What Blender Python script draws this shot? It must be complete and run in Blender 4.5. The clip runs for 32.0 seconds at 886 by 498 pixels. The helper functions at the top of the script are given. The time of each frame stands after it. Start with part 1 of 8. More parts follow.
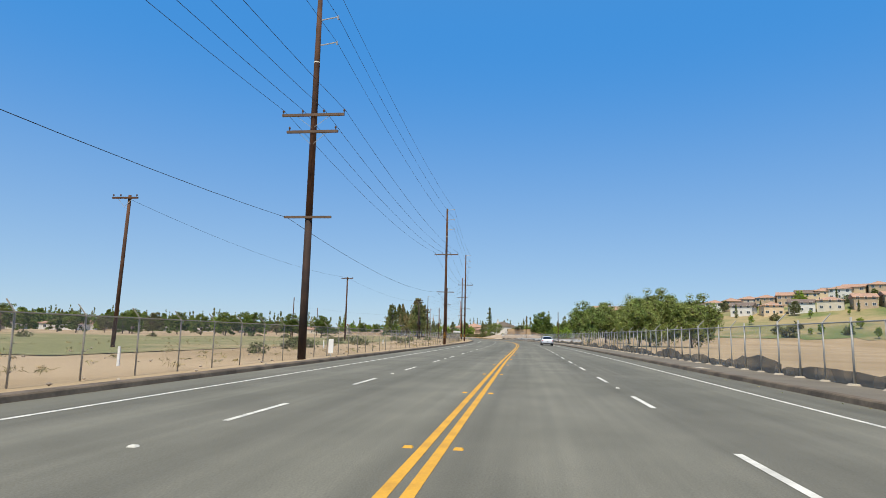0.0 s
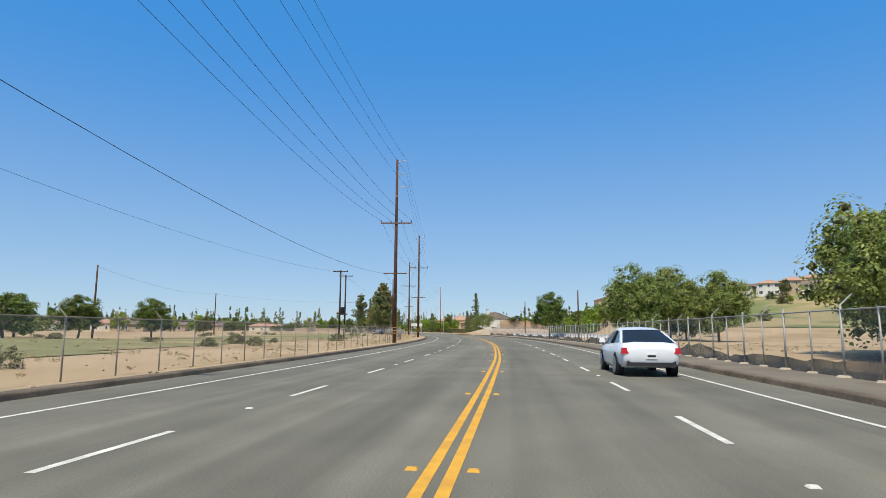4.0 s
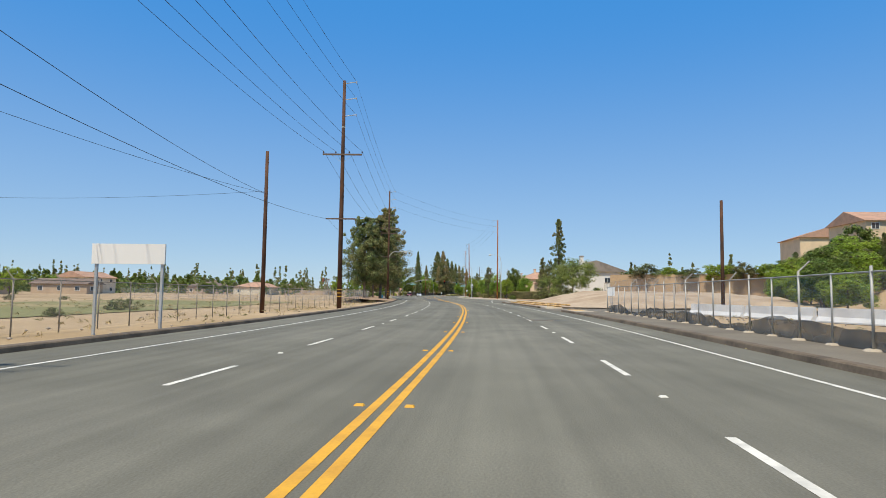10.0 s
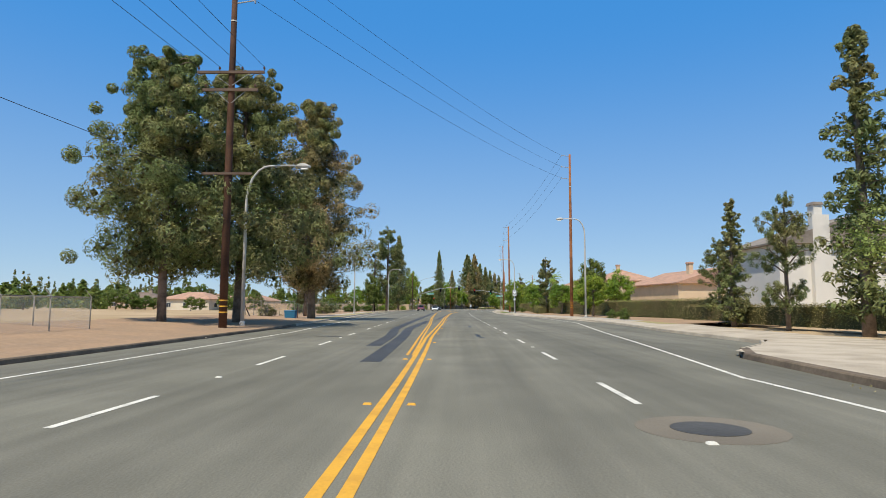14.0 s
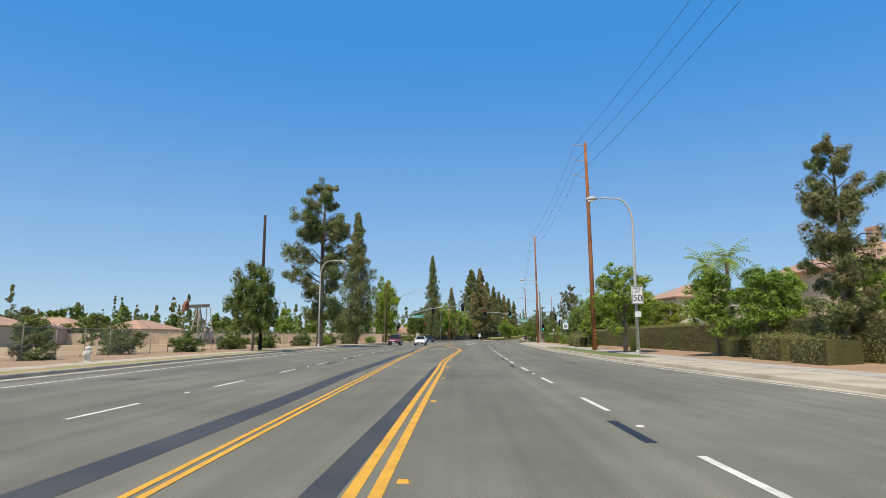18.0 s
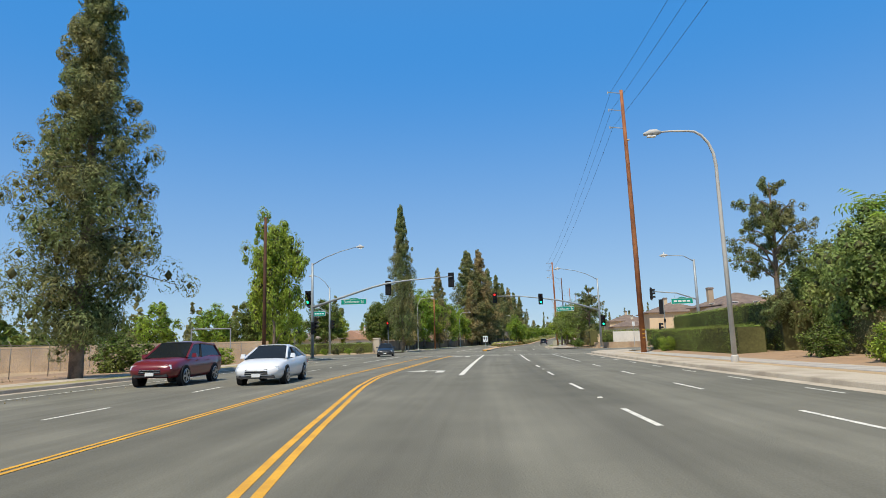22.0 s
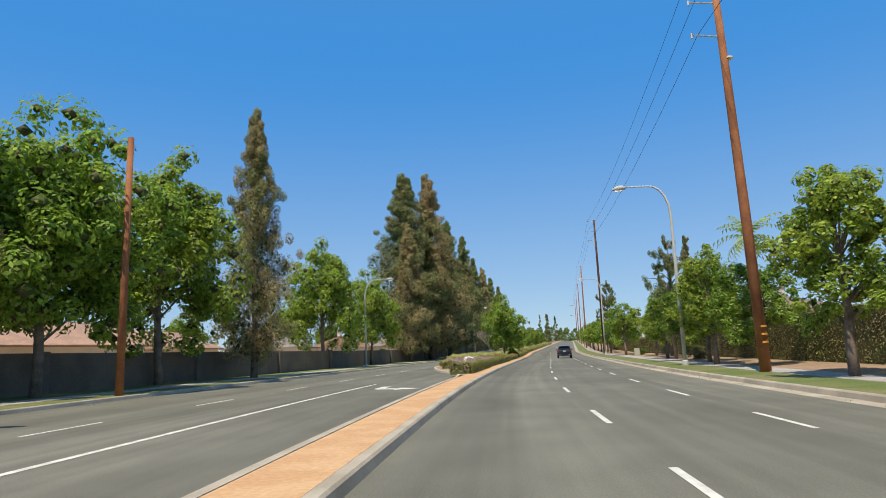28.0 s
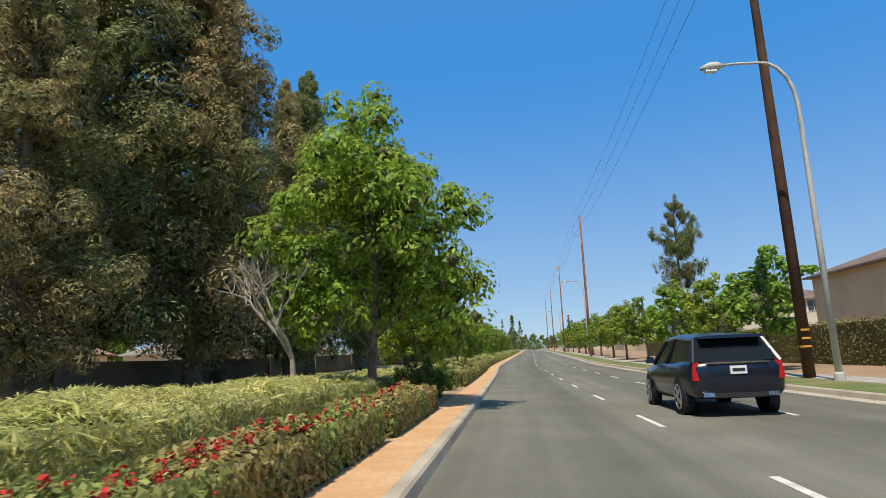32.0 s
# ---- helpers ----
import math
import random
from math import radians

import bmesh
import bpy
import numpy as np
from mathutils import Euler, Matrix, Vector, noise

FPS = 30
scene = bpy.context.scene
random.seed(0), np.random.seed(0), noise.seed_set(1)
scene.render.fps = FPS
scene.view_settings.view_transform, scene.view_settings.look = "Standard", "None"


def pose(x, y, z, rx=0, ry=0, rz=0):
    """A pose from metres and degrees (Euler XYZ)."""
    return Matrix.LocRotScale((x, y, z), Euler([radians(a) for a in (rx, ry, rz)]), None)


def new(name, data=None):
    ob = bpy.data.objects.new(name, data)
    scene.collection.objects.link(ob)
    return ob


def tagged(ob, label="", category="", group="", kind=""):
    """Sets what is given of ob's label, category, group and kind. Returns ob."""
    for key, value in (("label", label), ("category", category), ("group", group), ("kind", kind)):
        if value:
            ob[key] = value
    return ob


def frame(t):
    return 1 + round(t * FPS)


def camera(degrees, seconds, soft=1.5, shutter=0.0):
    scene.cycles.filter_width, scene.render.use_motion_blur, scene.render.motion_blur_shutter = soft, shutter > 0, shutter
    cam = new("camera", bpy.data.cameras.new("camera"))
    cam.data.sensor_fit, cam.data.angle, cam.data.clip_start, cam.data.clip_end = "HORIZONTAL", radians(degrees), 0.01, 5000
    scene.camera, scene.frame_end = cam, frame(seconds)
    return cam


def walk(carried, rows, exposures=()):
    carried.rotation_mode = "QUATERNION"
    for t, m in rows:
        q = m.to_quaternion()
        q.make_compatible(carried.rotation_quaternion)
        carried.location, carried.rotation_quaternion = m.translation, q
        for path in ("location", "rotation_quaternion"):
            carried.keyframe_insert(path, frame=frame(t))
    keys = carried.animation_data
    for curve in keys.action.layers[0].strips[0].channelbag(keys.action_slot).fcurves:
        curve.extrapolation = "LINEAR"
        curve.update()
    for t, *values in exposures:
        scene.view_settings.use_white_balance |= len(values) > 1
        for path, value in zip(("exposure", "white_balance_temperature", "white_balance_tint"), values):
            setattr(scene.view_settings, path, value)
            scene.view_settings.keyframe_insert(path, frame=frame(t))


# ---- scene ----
cam = camera(70.96, 32.0, soft=0.8, shutter=0.04)
PATH = [
    (0.0, 0.01, 0.00, 7.71, 7.85, 1.31), (0.5, -0.04, 10.01, 7.56, 7.92, 1.40), (1.0, -0.06, 20.03, 7.51, 7.91, 1.29), (1.5, -0.10, 29.99, 7.49, 7.77, 1.09),
    (2.0, -0.16, 39.97, 7.49, 7.73, 0.96), (2.5, -0.22, 50.00, 7.40, 7.66, 0.90), (3.0, -0.22, 60.22, 7.35, 7.64, 0.75), (3.5, -0.27, 70.63, 7.38, 7.52, 0.51),
    (4.0, -0.35, 81.08, 7.39, 7.45, 0.42), (4.5, -0.46, 91.50, 7.14, 7.26, 0.49), (5.0, -0.63, 101.90, 7.26, 7.21, 0.56), (5.5, -0.88, 112.27, 7.52, 7.22, 0.62),
    (6.0, -1.24, 122.63, 7.86, 7.18, 0.78), (6.5, -1.70, 132.95, 8.24, 7.01, 1.12), (7.0, -2.28, 143.25, 8.67, 6.62, 1.19), (7.5, -3.07, 153.44, 9.35, 6.35, 1.23),
    (8.0, -4.00, 163.36, 10.34, 6.19, 1.21), (8.5, -5.08, 173.13, 11.27, 6.06, 1.11), (9.0, -6.25, 182.80, 11.98, 5.57, 0.92), (9.5, -7.55, 192.51, 14.01, 4.65, 0.78),
    (10.0, -9.08, 202.29, 15.13, 4.12, 0.75), (10.5, -10.78, 212.34, 15.53, 3.89, 0.60), (11.0, -12.67, 222.63, 15.96, 3.82, 0.56), (11.5, -14.78, 233.08, 16.33, 3.84, 0.69),
    (12.0, -17.16, 243.43, 16.64, 3.93, 0.89), (12.5, -19.75, 253.83, 16.87, 4.15, 1.07), (13.0, -22.55, 264.33, 17.27, 4.50, 1.18), (13.5, -25.54, 274.89, 17.70, 4.78, 1.04),
    (14.0, -28.71, 285.46, 18.43, 5.29, 0.31), (14.5, -32.02, 296.07, 19.07, 5.44, -0.50), (15.0, -35.38, 306.52, 19.86, 5.60, -0.88), (15.5, -38.70, 316.82, 20.30, 5.97, -1.14),
    (16.0, -41.91, 326.78, 20.02, 6.38, -0.71), (16.5, -44.96, 336.44, 19.61, 6.81, -0.35), (17.0, -47.90, 345.85, 19.26, 7.25, -0.11), (17.5, -50.75, 355.01, 18.94, 7.66, 0.04),
    (18.0, -53.51, 363.98, 18.38, 8.05, -0.04), (18.5, -56.30, 372.88, 18.12, 8.19, -0.26), (19.0, -59.09, 381.76, 17.95, 8.26, -0.35), (19.5, -61.85, 390.88, 17.86, 8.23, -0.48),
    (20.0, -64.44, 400.05, 17.90, 8.29, -0.66), (20.5, -66.97, 409.23, 18.09, 8.42, -0.99), (21.0, -69.50, 418.35, 18.14, 8.34, -1.13), (21.5, -72.04, 427.52, 18.10, 8.38, -1.45),
    (22.0, -74.53, 436.77, 17.79, 8.59, -1.69), (22.5, -76.96, 445.99, 17.02, 8.85, -1.84), (23.0, -79.20, 455.16, 16.40, 8.99, -1.69), (23.5, -81.35, 464.35, 15.77, 9.12, -1.54),
    (24.0, -83.41, 473.43, 15.22, 9.29, -1.51), (24.5, -85.32, 482.24, 14.58, 9.47, -1.73), (25.0, -87.13, 490.87, 14.91, 9.35, -1.99), (25.5, -88.93, 499.28, 15.58, 9.07, -2.11),
    (26.0, -90.71, 507.47, 16.26, 8.79, -2.11), (26.5, -92.48, 515.45, 16.60, 8.64, -2.06), (27.0, -94.16, 523.24, 15.99, 8.77, -2.18), (27.5, -95.78, 531.08, 15.39, 9.10, -2.20),
    (28.0, -97.34, 538.97, 15.12, 9.47, -2.16), (28.5, -98.87, 547.27, 14.67, 9.37, -2.02), (29.0, -100.33, 555.95, 14.48, 9.45, -2.25), (29.5, -101.64, 565.00, 13.83, 9.48, -2.32),
    (30.0, -102.86, 574.18, 13.41, 9.50, -2.40), (30.5, -104.00, 583.39, 12.81, 9.63, -2.48), (31.0, -105.11, 592.58, 12.40, 9.81, -2.45), (31.5, -106.22, 601.90, 11.83, 10.06, -2.37),
    (32.0, -107.35, 611.29, 11.47, 10.25, -2.45),
]
walk(cam, [(t, pose(x, y, 1.330) @ pose(0, 0, 0, 0, 0, yaw) @ pose(0, 0, 0, 90 + pitch) @ pose(0, 0, 0, 0, 0, roll)) for t, x, y, yaw, pitch, roll in PATH])
# ---- world and sun ----
SUN_DIR = Vector((-0.055, -0.475, 0.878)).normalized()
world = bpy.data.worlds.new("sky")
scene.world = world
world.use_nodes = True
wn = world.node_tree
sky = wn.nodes.new("ShaderNodeTexSky")
sky.sky_type = "NISHITA"
sky.sun_disc = False
sky.sun_elevation = math.asin(SUN_DIR.z)
sky.sun_rotation = math.atan2(SUN_DIR.x, SUN_DIR.y)
sky.air_density, sky.dust_density, sky.ozone_density = 1.0, 0.05, 4.0
sky.altitude = 800
hue = wn.nodes.new("ShaderNodeHueSaturation")
hue.inputs["Saturation"].default_value = 1.2
clear = wn.nodes.new("ShaderNodeMix")
clear.data_type = "RGBA"
clear.inputs[0].default_value = 0.75
# pale haze near the horizon, clear blue above
up = wn.nodes.new("ShaderNodeTexCoord")
split = wn.nodes.new("ShaderNodeSeparateXYZ")
rise = wn.nodes.new("ShaderNodeMapRange")
rise.interpolation_type = "SMOOTHSTEP"
rise.inputs["From Min"].default_value, rise.inputs["From Max"].default_value = -0.14, 0.46
air = wn.nodes.new("ShaderNodeMix")
air.data_type = "RGBA"
air.inputs[6].default_value, air.inputs[7].default_value = (4.4, 5.9, 7.2, 1), (0.55, 3.0, 7.5, 1)
wn.links.new(up.outputs["Generated"], split.inputs[0])
wn.links.new(split.outputs["Z"], rise.inputs["Value"])
wn.links.new(rise.outputs[0], air.inputs[0])
peak = wn.nodes.new("ShaderNodeMapRange")
peak.interpolation_type = "SMOOTHSTEP"
peak.inputs["From Min"].default_value, peak.inputs["From Max"].default_value = 0.46, 0.85
high = wn.nodes.new("ShaderNodeMix")
high.data_type = "RGBA"
high.inputs[7].default_value = (1.5, 2.3, 3.6, 1)
wn.links.new(split.outputs["Z"], peak.inputs["Value"])
wn.links.new(peak.outputs[0], high.inputs[0])
wn.links.new(air.outputs[2], high.inputs[6])
wn.links.new(high.outputs[2], clear.inputs[7])
wn.links.new(sky.outputs[0], hue.inputs["Color"])
wn.links.new(hue.outputs[0], clear.inputs[6])
wn.links.new(clear.outputs[2], wn.nodes["Background"].inputs[0])
wn.nodes["Background"].inputs[1].default_value = 0.11
sun = new("sun", bpy.data.lights.new("sun", "SUN"))
sun.data.energy, sun.data.angle, sun.data.color = 4.75, radians(0.53), (1.0, 0.92, 0.78)
sun.rotation_euler = SUN_DIR.to_track_quat("Z", "Y").to_euler()

# ---- materials ----
MATS = {}


def mat(name, base, rough=0.8, metal=0.0, vary=0.25, scale=2.0, fine=30.0, bump=0.2, other=None, mix_scale=0.4, spec=0.3, random_tint=0.0, leaf=0.0, low=0.42, high=0.62):
    """A node material: two colours mixed by large noise, fine grain on top, bump from the grain."""
    m = bpy.data.materials.new(name)
    m.use_nodes = True
    t = m.node_tree
    b = t.nodes["Principled BSDF"]
    n = t.nodes.new
    link = t.links.new
    geo = n("ShaderNodeTexCoord")
    big = n("ShaderNodeTexNoise")
    big.inputs["Scale"].default_value, big.inputs["Detail"].default_value = mix_scale, 5
    small = n("ShaderNodeTexNoise")
    small.inputs["Scale"].default_value, small.inputs["Detail"].default_value = fine, 3
    link(geo.outputs["Object"], big.inputs["Vector"])
    link(geo.outputs["Object"], small.inputs["Vector"])
    ramp = n("ShaderNodeMapRange")
    ramp.inputs["From Min"].default_value, ramp.inputs["From Max"].default_value = low, high
    link(big.outputs["Fac"], ramp.inputs["Value"])
    mix = n("ShaderNodeMix")
    mix.data_type = "RGBA"
    second = other or tuple(c * (1 - vary) for c in base)
    mix.inputs[6].default_value, mix.inputs[7].default_value = (*base, 1), (*second, 1)
    link(ramp.outputs[0], mix.inputs[0])
    bright = n("ShaderNodeMapRange")
    bright.inputs["To Min"].default_value, bright.inputs["To Max"].default_value = 1 - vary, 1 + vary
    link(small.outputs["Fac"], bright.inputs["Value"])
    hsv = n("ShaderNodeHueSaturation")
    link(mix.outputs[2], hsv.inputs["Color"])
    link(bright.outputs[0], hsv.inputs["Value"])
    if random_tint:
        info = n("ShaderNodeObjectInfo")
        tint = n("ShaderNodeMapRange")
        tint.inputs["To Min"].default_value, tint.inputs["To Max"].default_value = 0.5 - random_tint * 0.06, 0.5 + random_tint * 0.06
        link(info.outputs["Random"], tint.inputs["Value"])
        link(tint.outputs[0], hsv.inputs["Hue"])
    link(hsv.outputs[0], b.inputs["Base Color"])
    b.inputs["Roughness"].default_value, b.inputs["Metallic"].default_value = rough, metal
    b.inputs["Specular IOR Level"].default_value = spec
    if bump:
        bn = n("ShaderNodeBump")
        bn.inputs["Strength"].default_value, bn.inputs["Distance"].default_value = bump, 0.02
        link(small.outputs["Fac"], bn.inputs["Height"])
        link(bn.outputs[0], b.inputs["Normal"])
    if leaf:
        isl = n("ShaderNodeNewGeometry")
        vr = n("ShaderNodeMapRange")
        vr.inputs["To Min"].default_value, vr.inputs["To Max"].default_value = 0.55, 1.45
        link(isl.outputs["Random Per Island"], vr.inputs["Value"])
        mul = n("ShaderNodeMath")
        mul.operation = "MULTIPLY"
        link(bright.outputs[0], mul.inputs[0])
        link(vr.outputs[0], mul.inputs[1])
        link(mul.outputs[0], hsv.inputs["Value"])
        tr = n("ShaderNodeBsdfTranslucent")
        link(hsv.outputs[0], tr.inputs["Color"])
        ms = n("ShaderNodeMixShader")
        ms.inputs[0].default_value = leaf
        out = t.nodes["Material Output"]
        link(b.outputs[0], ms.inputs[1])
        link(tr.outputs[0], ms.inputs[2])
        link(ms.outputs[0], out.inputs["Surface"])
    MATS[name] = m
    return m


ASPHALT = mat("asphalt", (0.160, 0.152, 0.116), 0.85, vary=0.42, fine=42, mix_scale=0.12, other=(0.188, 0.178, 0.138), bump=0.5)
ASPHALT_OLD = mat("asphalt_shoulder", (0.205, 0.178, 0.135), 0.9, vary=0.3, fine=50, mix_scale=0.3, other=(0.165, 0.142, 0.108), bump=0.4)
PATCH = mat("fresh_asphalt", (0.052, 0.050, 0.046), 0.6, vary=0.3, fine=70, mix_scale=0.5, other=(0.075, 0.071, 0.062), bump=0.3, spec=0.4)
TAR = mat("tar", (0.028, 0.027, 0.026), 0.5, vary=0.3, fine=20, bump=0.1)
CONCRETE = mat("concrete", (0.50, 0.43, 0.33), 0.85, vary=0.18, fine=25, mix_scale=0.7, other=(0.38, 0.32, 0.24), bump=0.2)
KERB_DARK = mat("dark_kerb_stone", (0.19, 0.145, 0.10), 0.9, vary=0.35, fine=12, mix_scale=0.8, other=(0.11, 0.085, 0.06), bump=0.3)
DIRT = mat("dirt", (0.47, 0.345, 0.205), 0.95, vary=0.25, fine=9, mix_scale=0.06, other=(0.36, 0.255, 0.135), bump=0.6)
DIRT_RED = mat("reddish_dirt", (0.33, 0.225, 0.14), 0.95, vary=0.3, fine=6, mix_scale=0.4, other=(0.38, 0.25, 0.15), bump=0.6)
LAWN = mat("lawn", (0.13, 0.17, 0.045), 0.9, vary=0.4, fine=18, mix_scale=0.5, other=(0.22, 0.20, 0.08), bump=0.6)
DRY_LAWN = mat("dry_lawn", (0.36, 0.29, 0.14), 0.95, vary=0.35, fine=14, mix_scale=0.4, other=(0.26, 0.25, 0.09), bump=0.6)
HILL_GRASS = mat("hill_grass", (0.16, 0.19, 0.065), 0.95, vary=0.4, fine=2, mix_scale=0.05, other=(0.36, 0.28, 0.14), bump=0.6)
WEEDS = mat("weeds", (0.225, 0.215, 0.085), 0.9, vary=0.45, fine=3, mix_scale=0.06, other=(0.36, 0.28, 0.14), bump=0.6, low=0.47, high=0.62)
WHITE = mat("white_road_paint", (0.75, 0.72, 0.63), 0.7, vary=0.12, fine=25, mix_scale=3.0, other=(0.56, 0.54, 0.47), bump=0.2)
YELLOW = mat("yellow_road_paint", (0.72, 0.38, 0.04), 0.7, vary=0.15, fine=25, mix_scale=2.0, other=(0.60, 0.31, 0.04), bump=0.2)
POLE = mat("brown_pole_wood", (0.115, 0.055, 0.03), 0.85, vary=0.4, fine=14, mix_scale=0.6, other=(0.055, 0.03, 0.02), bump=0.5)
POLE_ORANGE = mat("orange_pole_wood", (0.38, 0.15, 0.06), 0.85, vary=0.35, fine=14, mix_scale=0.8, other=(0.24, 0.09, 0.04), bump=0.5)
POLE_BLACK = mat("tarred_pole_wood", (0.028, 0.020, 0.017), 0.8, vary=0.4, fine=14, mix_scale=0.7, other=(0.06, 0.035, 0.025), bump=0.5)
GALV = mat("galvanised_steel", (0.52, 0.52, 0.50), 0.5, 0.6, vary=0.12, fine=20, mix_scale=1.5, bump=0.05)
LAMP_GREY = mat("grey_concrete_mast", (0.55, 0.53, 0.48), 0.7, vary=0.12, fine=20, mix_scale=1.5, bump=0.1)
CABLE = mat("cable", (0.03, 0.03, 0.035), 0.6, vary=0.1, bump=0)
LEAF_PINE = mat("pine_needles", (0.195, 0.24, 0.085), 0.7, vary=0.35, fine=1.5, mix_scale=0.3, other=(0.28, 0.26, 0.105), leaf=0.34, random_tint=0.2, bump=0)
LEAF_GREEN = mat("broad_leaves", (0.27, 0.38, 0.05), 0.5, vary=0.3, fine=1.5, mix_scale=0.4, other=(0.36, 0.45, 0.06), leaf=0.48, random_tint=0.2, bump=0)
LEAF_DARK = mat("dark_leaves", (0.12, 0.18, 0.032), 0.55, vary=0.3, fine=1.5, mix_scale=0.4, other=(0.18, 0.22, 0.045), leaf=0.3, random_tint=0.25, bump=0)
BARK = mat("bark", (0.24, 0.185, 0.14), 0.95, vary=0.4, fine=14, mix_scale=2.0, bump=0.7)


def lane_wear(m):
    """Darker and paler streaks that run along the lanes, and finer patches across them."""
    t = m.node_tree
    b = t.nodes["Principled BSDF"]
    src = b.inputs["Base Color"].links[0].from_socket
    uvn = t.nodes.new("ShaderNodeUVMap")
    uvn.uv_map = "along"
    col = src
    for sx, sy, detail, lo, hi in ((0.55, 0.012, 3, 0.82, 1.13), (3.2, 0.05, 4, 0.92, 1.07), (0.8, 0.5, 4, 0.92, 1.08)):
        mp = t.nodes.new("ShaderNodeMapping")
        mp.inputs["Scale"].default_value = (sx, sy, 1)
        nz = t.nodes.new("ShaderNodeTexNoise")
        nz.inputs["Scale"].default_value, nz.inputs["Detail"].default_value = 1.0, detail
        mr = t.nodes.new("ShaderNodeMapRange")
        mr.inputs["From Min"].default_value, mr.inputs["From Max"].default_value = 0.36, 0.64
        mr.inputs["To Min"].default_value, mr.inputs["To Max"].default_value = lo, hi
        hs = t.nodes.new("ShaderNodeHueSaturation")
        t.links.new(uvn.outputs[0], mp.inputs["Vector"])
        t.links.new(mp.outputs[0], nz.inputs["Vector"])
        t.links.new(nz.outputs["Fac"], mr.inputs["Value"])
        t.links.new(mr.outputs[0], hs.inputs["Value"])
        t.links.new(col, hs.inputs["Color"])
        col = hs.outputs[0]
    t.links.new(col, b.inputs["Base Color"])


lane_wear(ASPHALT)


# ---- mesh helpers ----
def mesh_of(name, verts, faces, m, smooth=False):
    me = bpy.data.meshes.new(name)
    me.from_pydata([tuple(v) for v in verts], [], [tuple(int(i) for i in f) for f in faces])
    me.materials.append(m)
    if smooth:
        me.polygons.foreach_set("use_smooth", [True] * len(me.polygons))
    me.update()
    return me


def thing(name, verts, faces, m, parent=None, label="", category="", group="", kind="", smooth=False):
    ob = new(name, mesh_of(name, verts, faces, m, smooth))
    if parent:
        ob.parent = parent
    return tagged(ob, label, category, group, kind)


def part(name, geo, m, parent, label="", smooth=False):
    return thing(name, geo[0], geo[1], m, parent, label, smooth=smooth)


def empty(name, loc, label, category, group="", kind="", rz=0.0):
    ob = new(name)
    ob.empty_display_size = 0.2
    ob.matrix_basis = pose(*loc, 0, 0, rz)
    return tagged(ob, label, category, group, kind)


def join(*geos):
    vs, fs = [], []
    for v, f in geos:
        o = len(vs)
        vs.extend(v)
        fs.extend(tuple(i + o for i in q) for q in f)
    return vs, fs


def box(x0, y0, z0, x1, y1, z1, taper=0.0):
    t = taper
    v = [(x0, y0, z0), (x1, y0, z0), (x1, y1, z0), (x0, y1, z0), (x0 + t, y0 + t, z1), (x1 - t, y0 + t, z1), (x1 - t, y1 - t, z1), (x0 + t, y1 - t, z1)]
    f = [(3, 2, 1, 0), (4, 5, 6, 7), (0, 1, 5, 4), (1, 2, 6, 5), (2, 3, 7, 6), (3, 0, 4, 7)]
    return v, f


def tube(pts, radii, n=8, caps=True):
    """A round tube through the points, with one radius for each."""
    vs, fs = [], []
    pts = [Vector(p) for p in pts]
    if not hasattr(radii, "__len__"):
        radii = [radii] * len(pts)
    side = None
    for i, p in enumerate(pts):
        d = (pts[min(i + 1, len(pts) - 1)] - pts[max(i - 1, 0)]).normalized()
        if side is None:
            side = d.orthogonal().normalized()
        side = (side - d * side.dot(d)).normalized()
        up = d.cross(side)
        for k in range(n):
            a = 2 * math.pi * k / n
            vs.append(tuple(p + radii[i] * (math.cos(a) * side + math.sin(a) * up)))
    for i in range(len(pts) - 1):
        for k in range(n):
            a, b = i * n + k, i * n + (k + 1) % n
            fs.append((a, b, b + n, a + n))
    if caps:
        fs.append(tuple(range(n - 1, -1, -1)))
        fs.append(tuple((len(pts) - 1) * n + k for k in range(n)))
    return vs, fs


def moved(geo, m):
    return [tuple(m @ Vector(v)) for v in geo[0]], geo[1]


# ---- the road's line: x of the line between the two right-hand lanes, every 20 m of y from -20 ----
LINE_X = [2.58, 2.51, 2.44, 2.37, 2.26, 2.08, 1.74, 1.13, 0.13, -1.4, -3.56, -6.45, -10.07, -14.32, -19.17, -24.62, -30.6, -36.84, -43.13, -49.41,
          -55.57, -61.53, -67.23, -72.67, -77.78, -82.49, -87.0, -91.52, -95.68, -99.05, -101.55, -103.58, -105.56, -107.57, -109.58, -111.58]
_ky = np.arange(-20, 681, 20.0)
_kx = np.array(LINE_X)


def line_x(u):
    u = np.asarray(u, float)
    j = np.clip(((u + 20) // 20).astype(int), 0, len(_ky) - 2)
    q = (u - _ky[j]) / 20
    a, b, c, e = _kx[np.maximum(j - 1, 0)], _kx[j], _kx[j + 1], _kx[np.minimum(j + 2, len(_ky) - 1)]
    return b + 0.5 * q * (c - a + q * (2 * a - 5 * b + 4 * c - e + q * (3 * (b - c) + e - a)))


_us = np.arange(-20, 680.1, 0.5)
_xs = line_x(_us)
_ss = np.concatenate([[0], np.cumsum(np.hypot(np.diff(_us), np.diff(_xs)))])
_ss -= np.interp(0, _us, _ss)
S_END = float(_ss[-1])


def grade(s):
    """Height of the road: level, then gently rising past the drive's end."""
    q = max(0.0, s - 635.0)
    return 0.00017 * q * q if q < 50 else 0.425 + 0.017 * (q - 50)


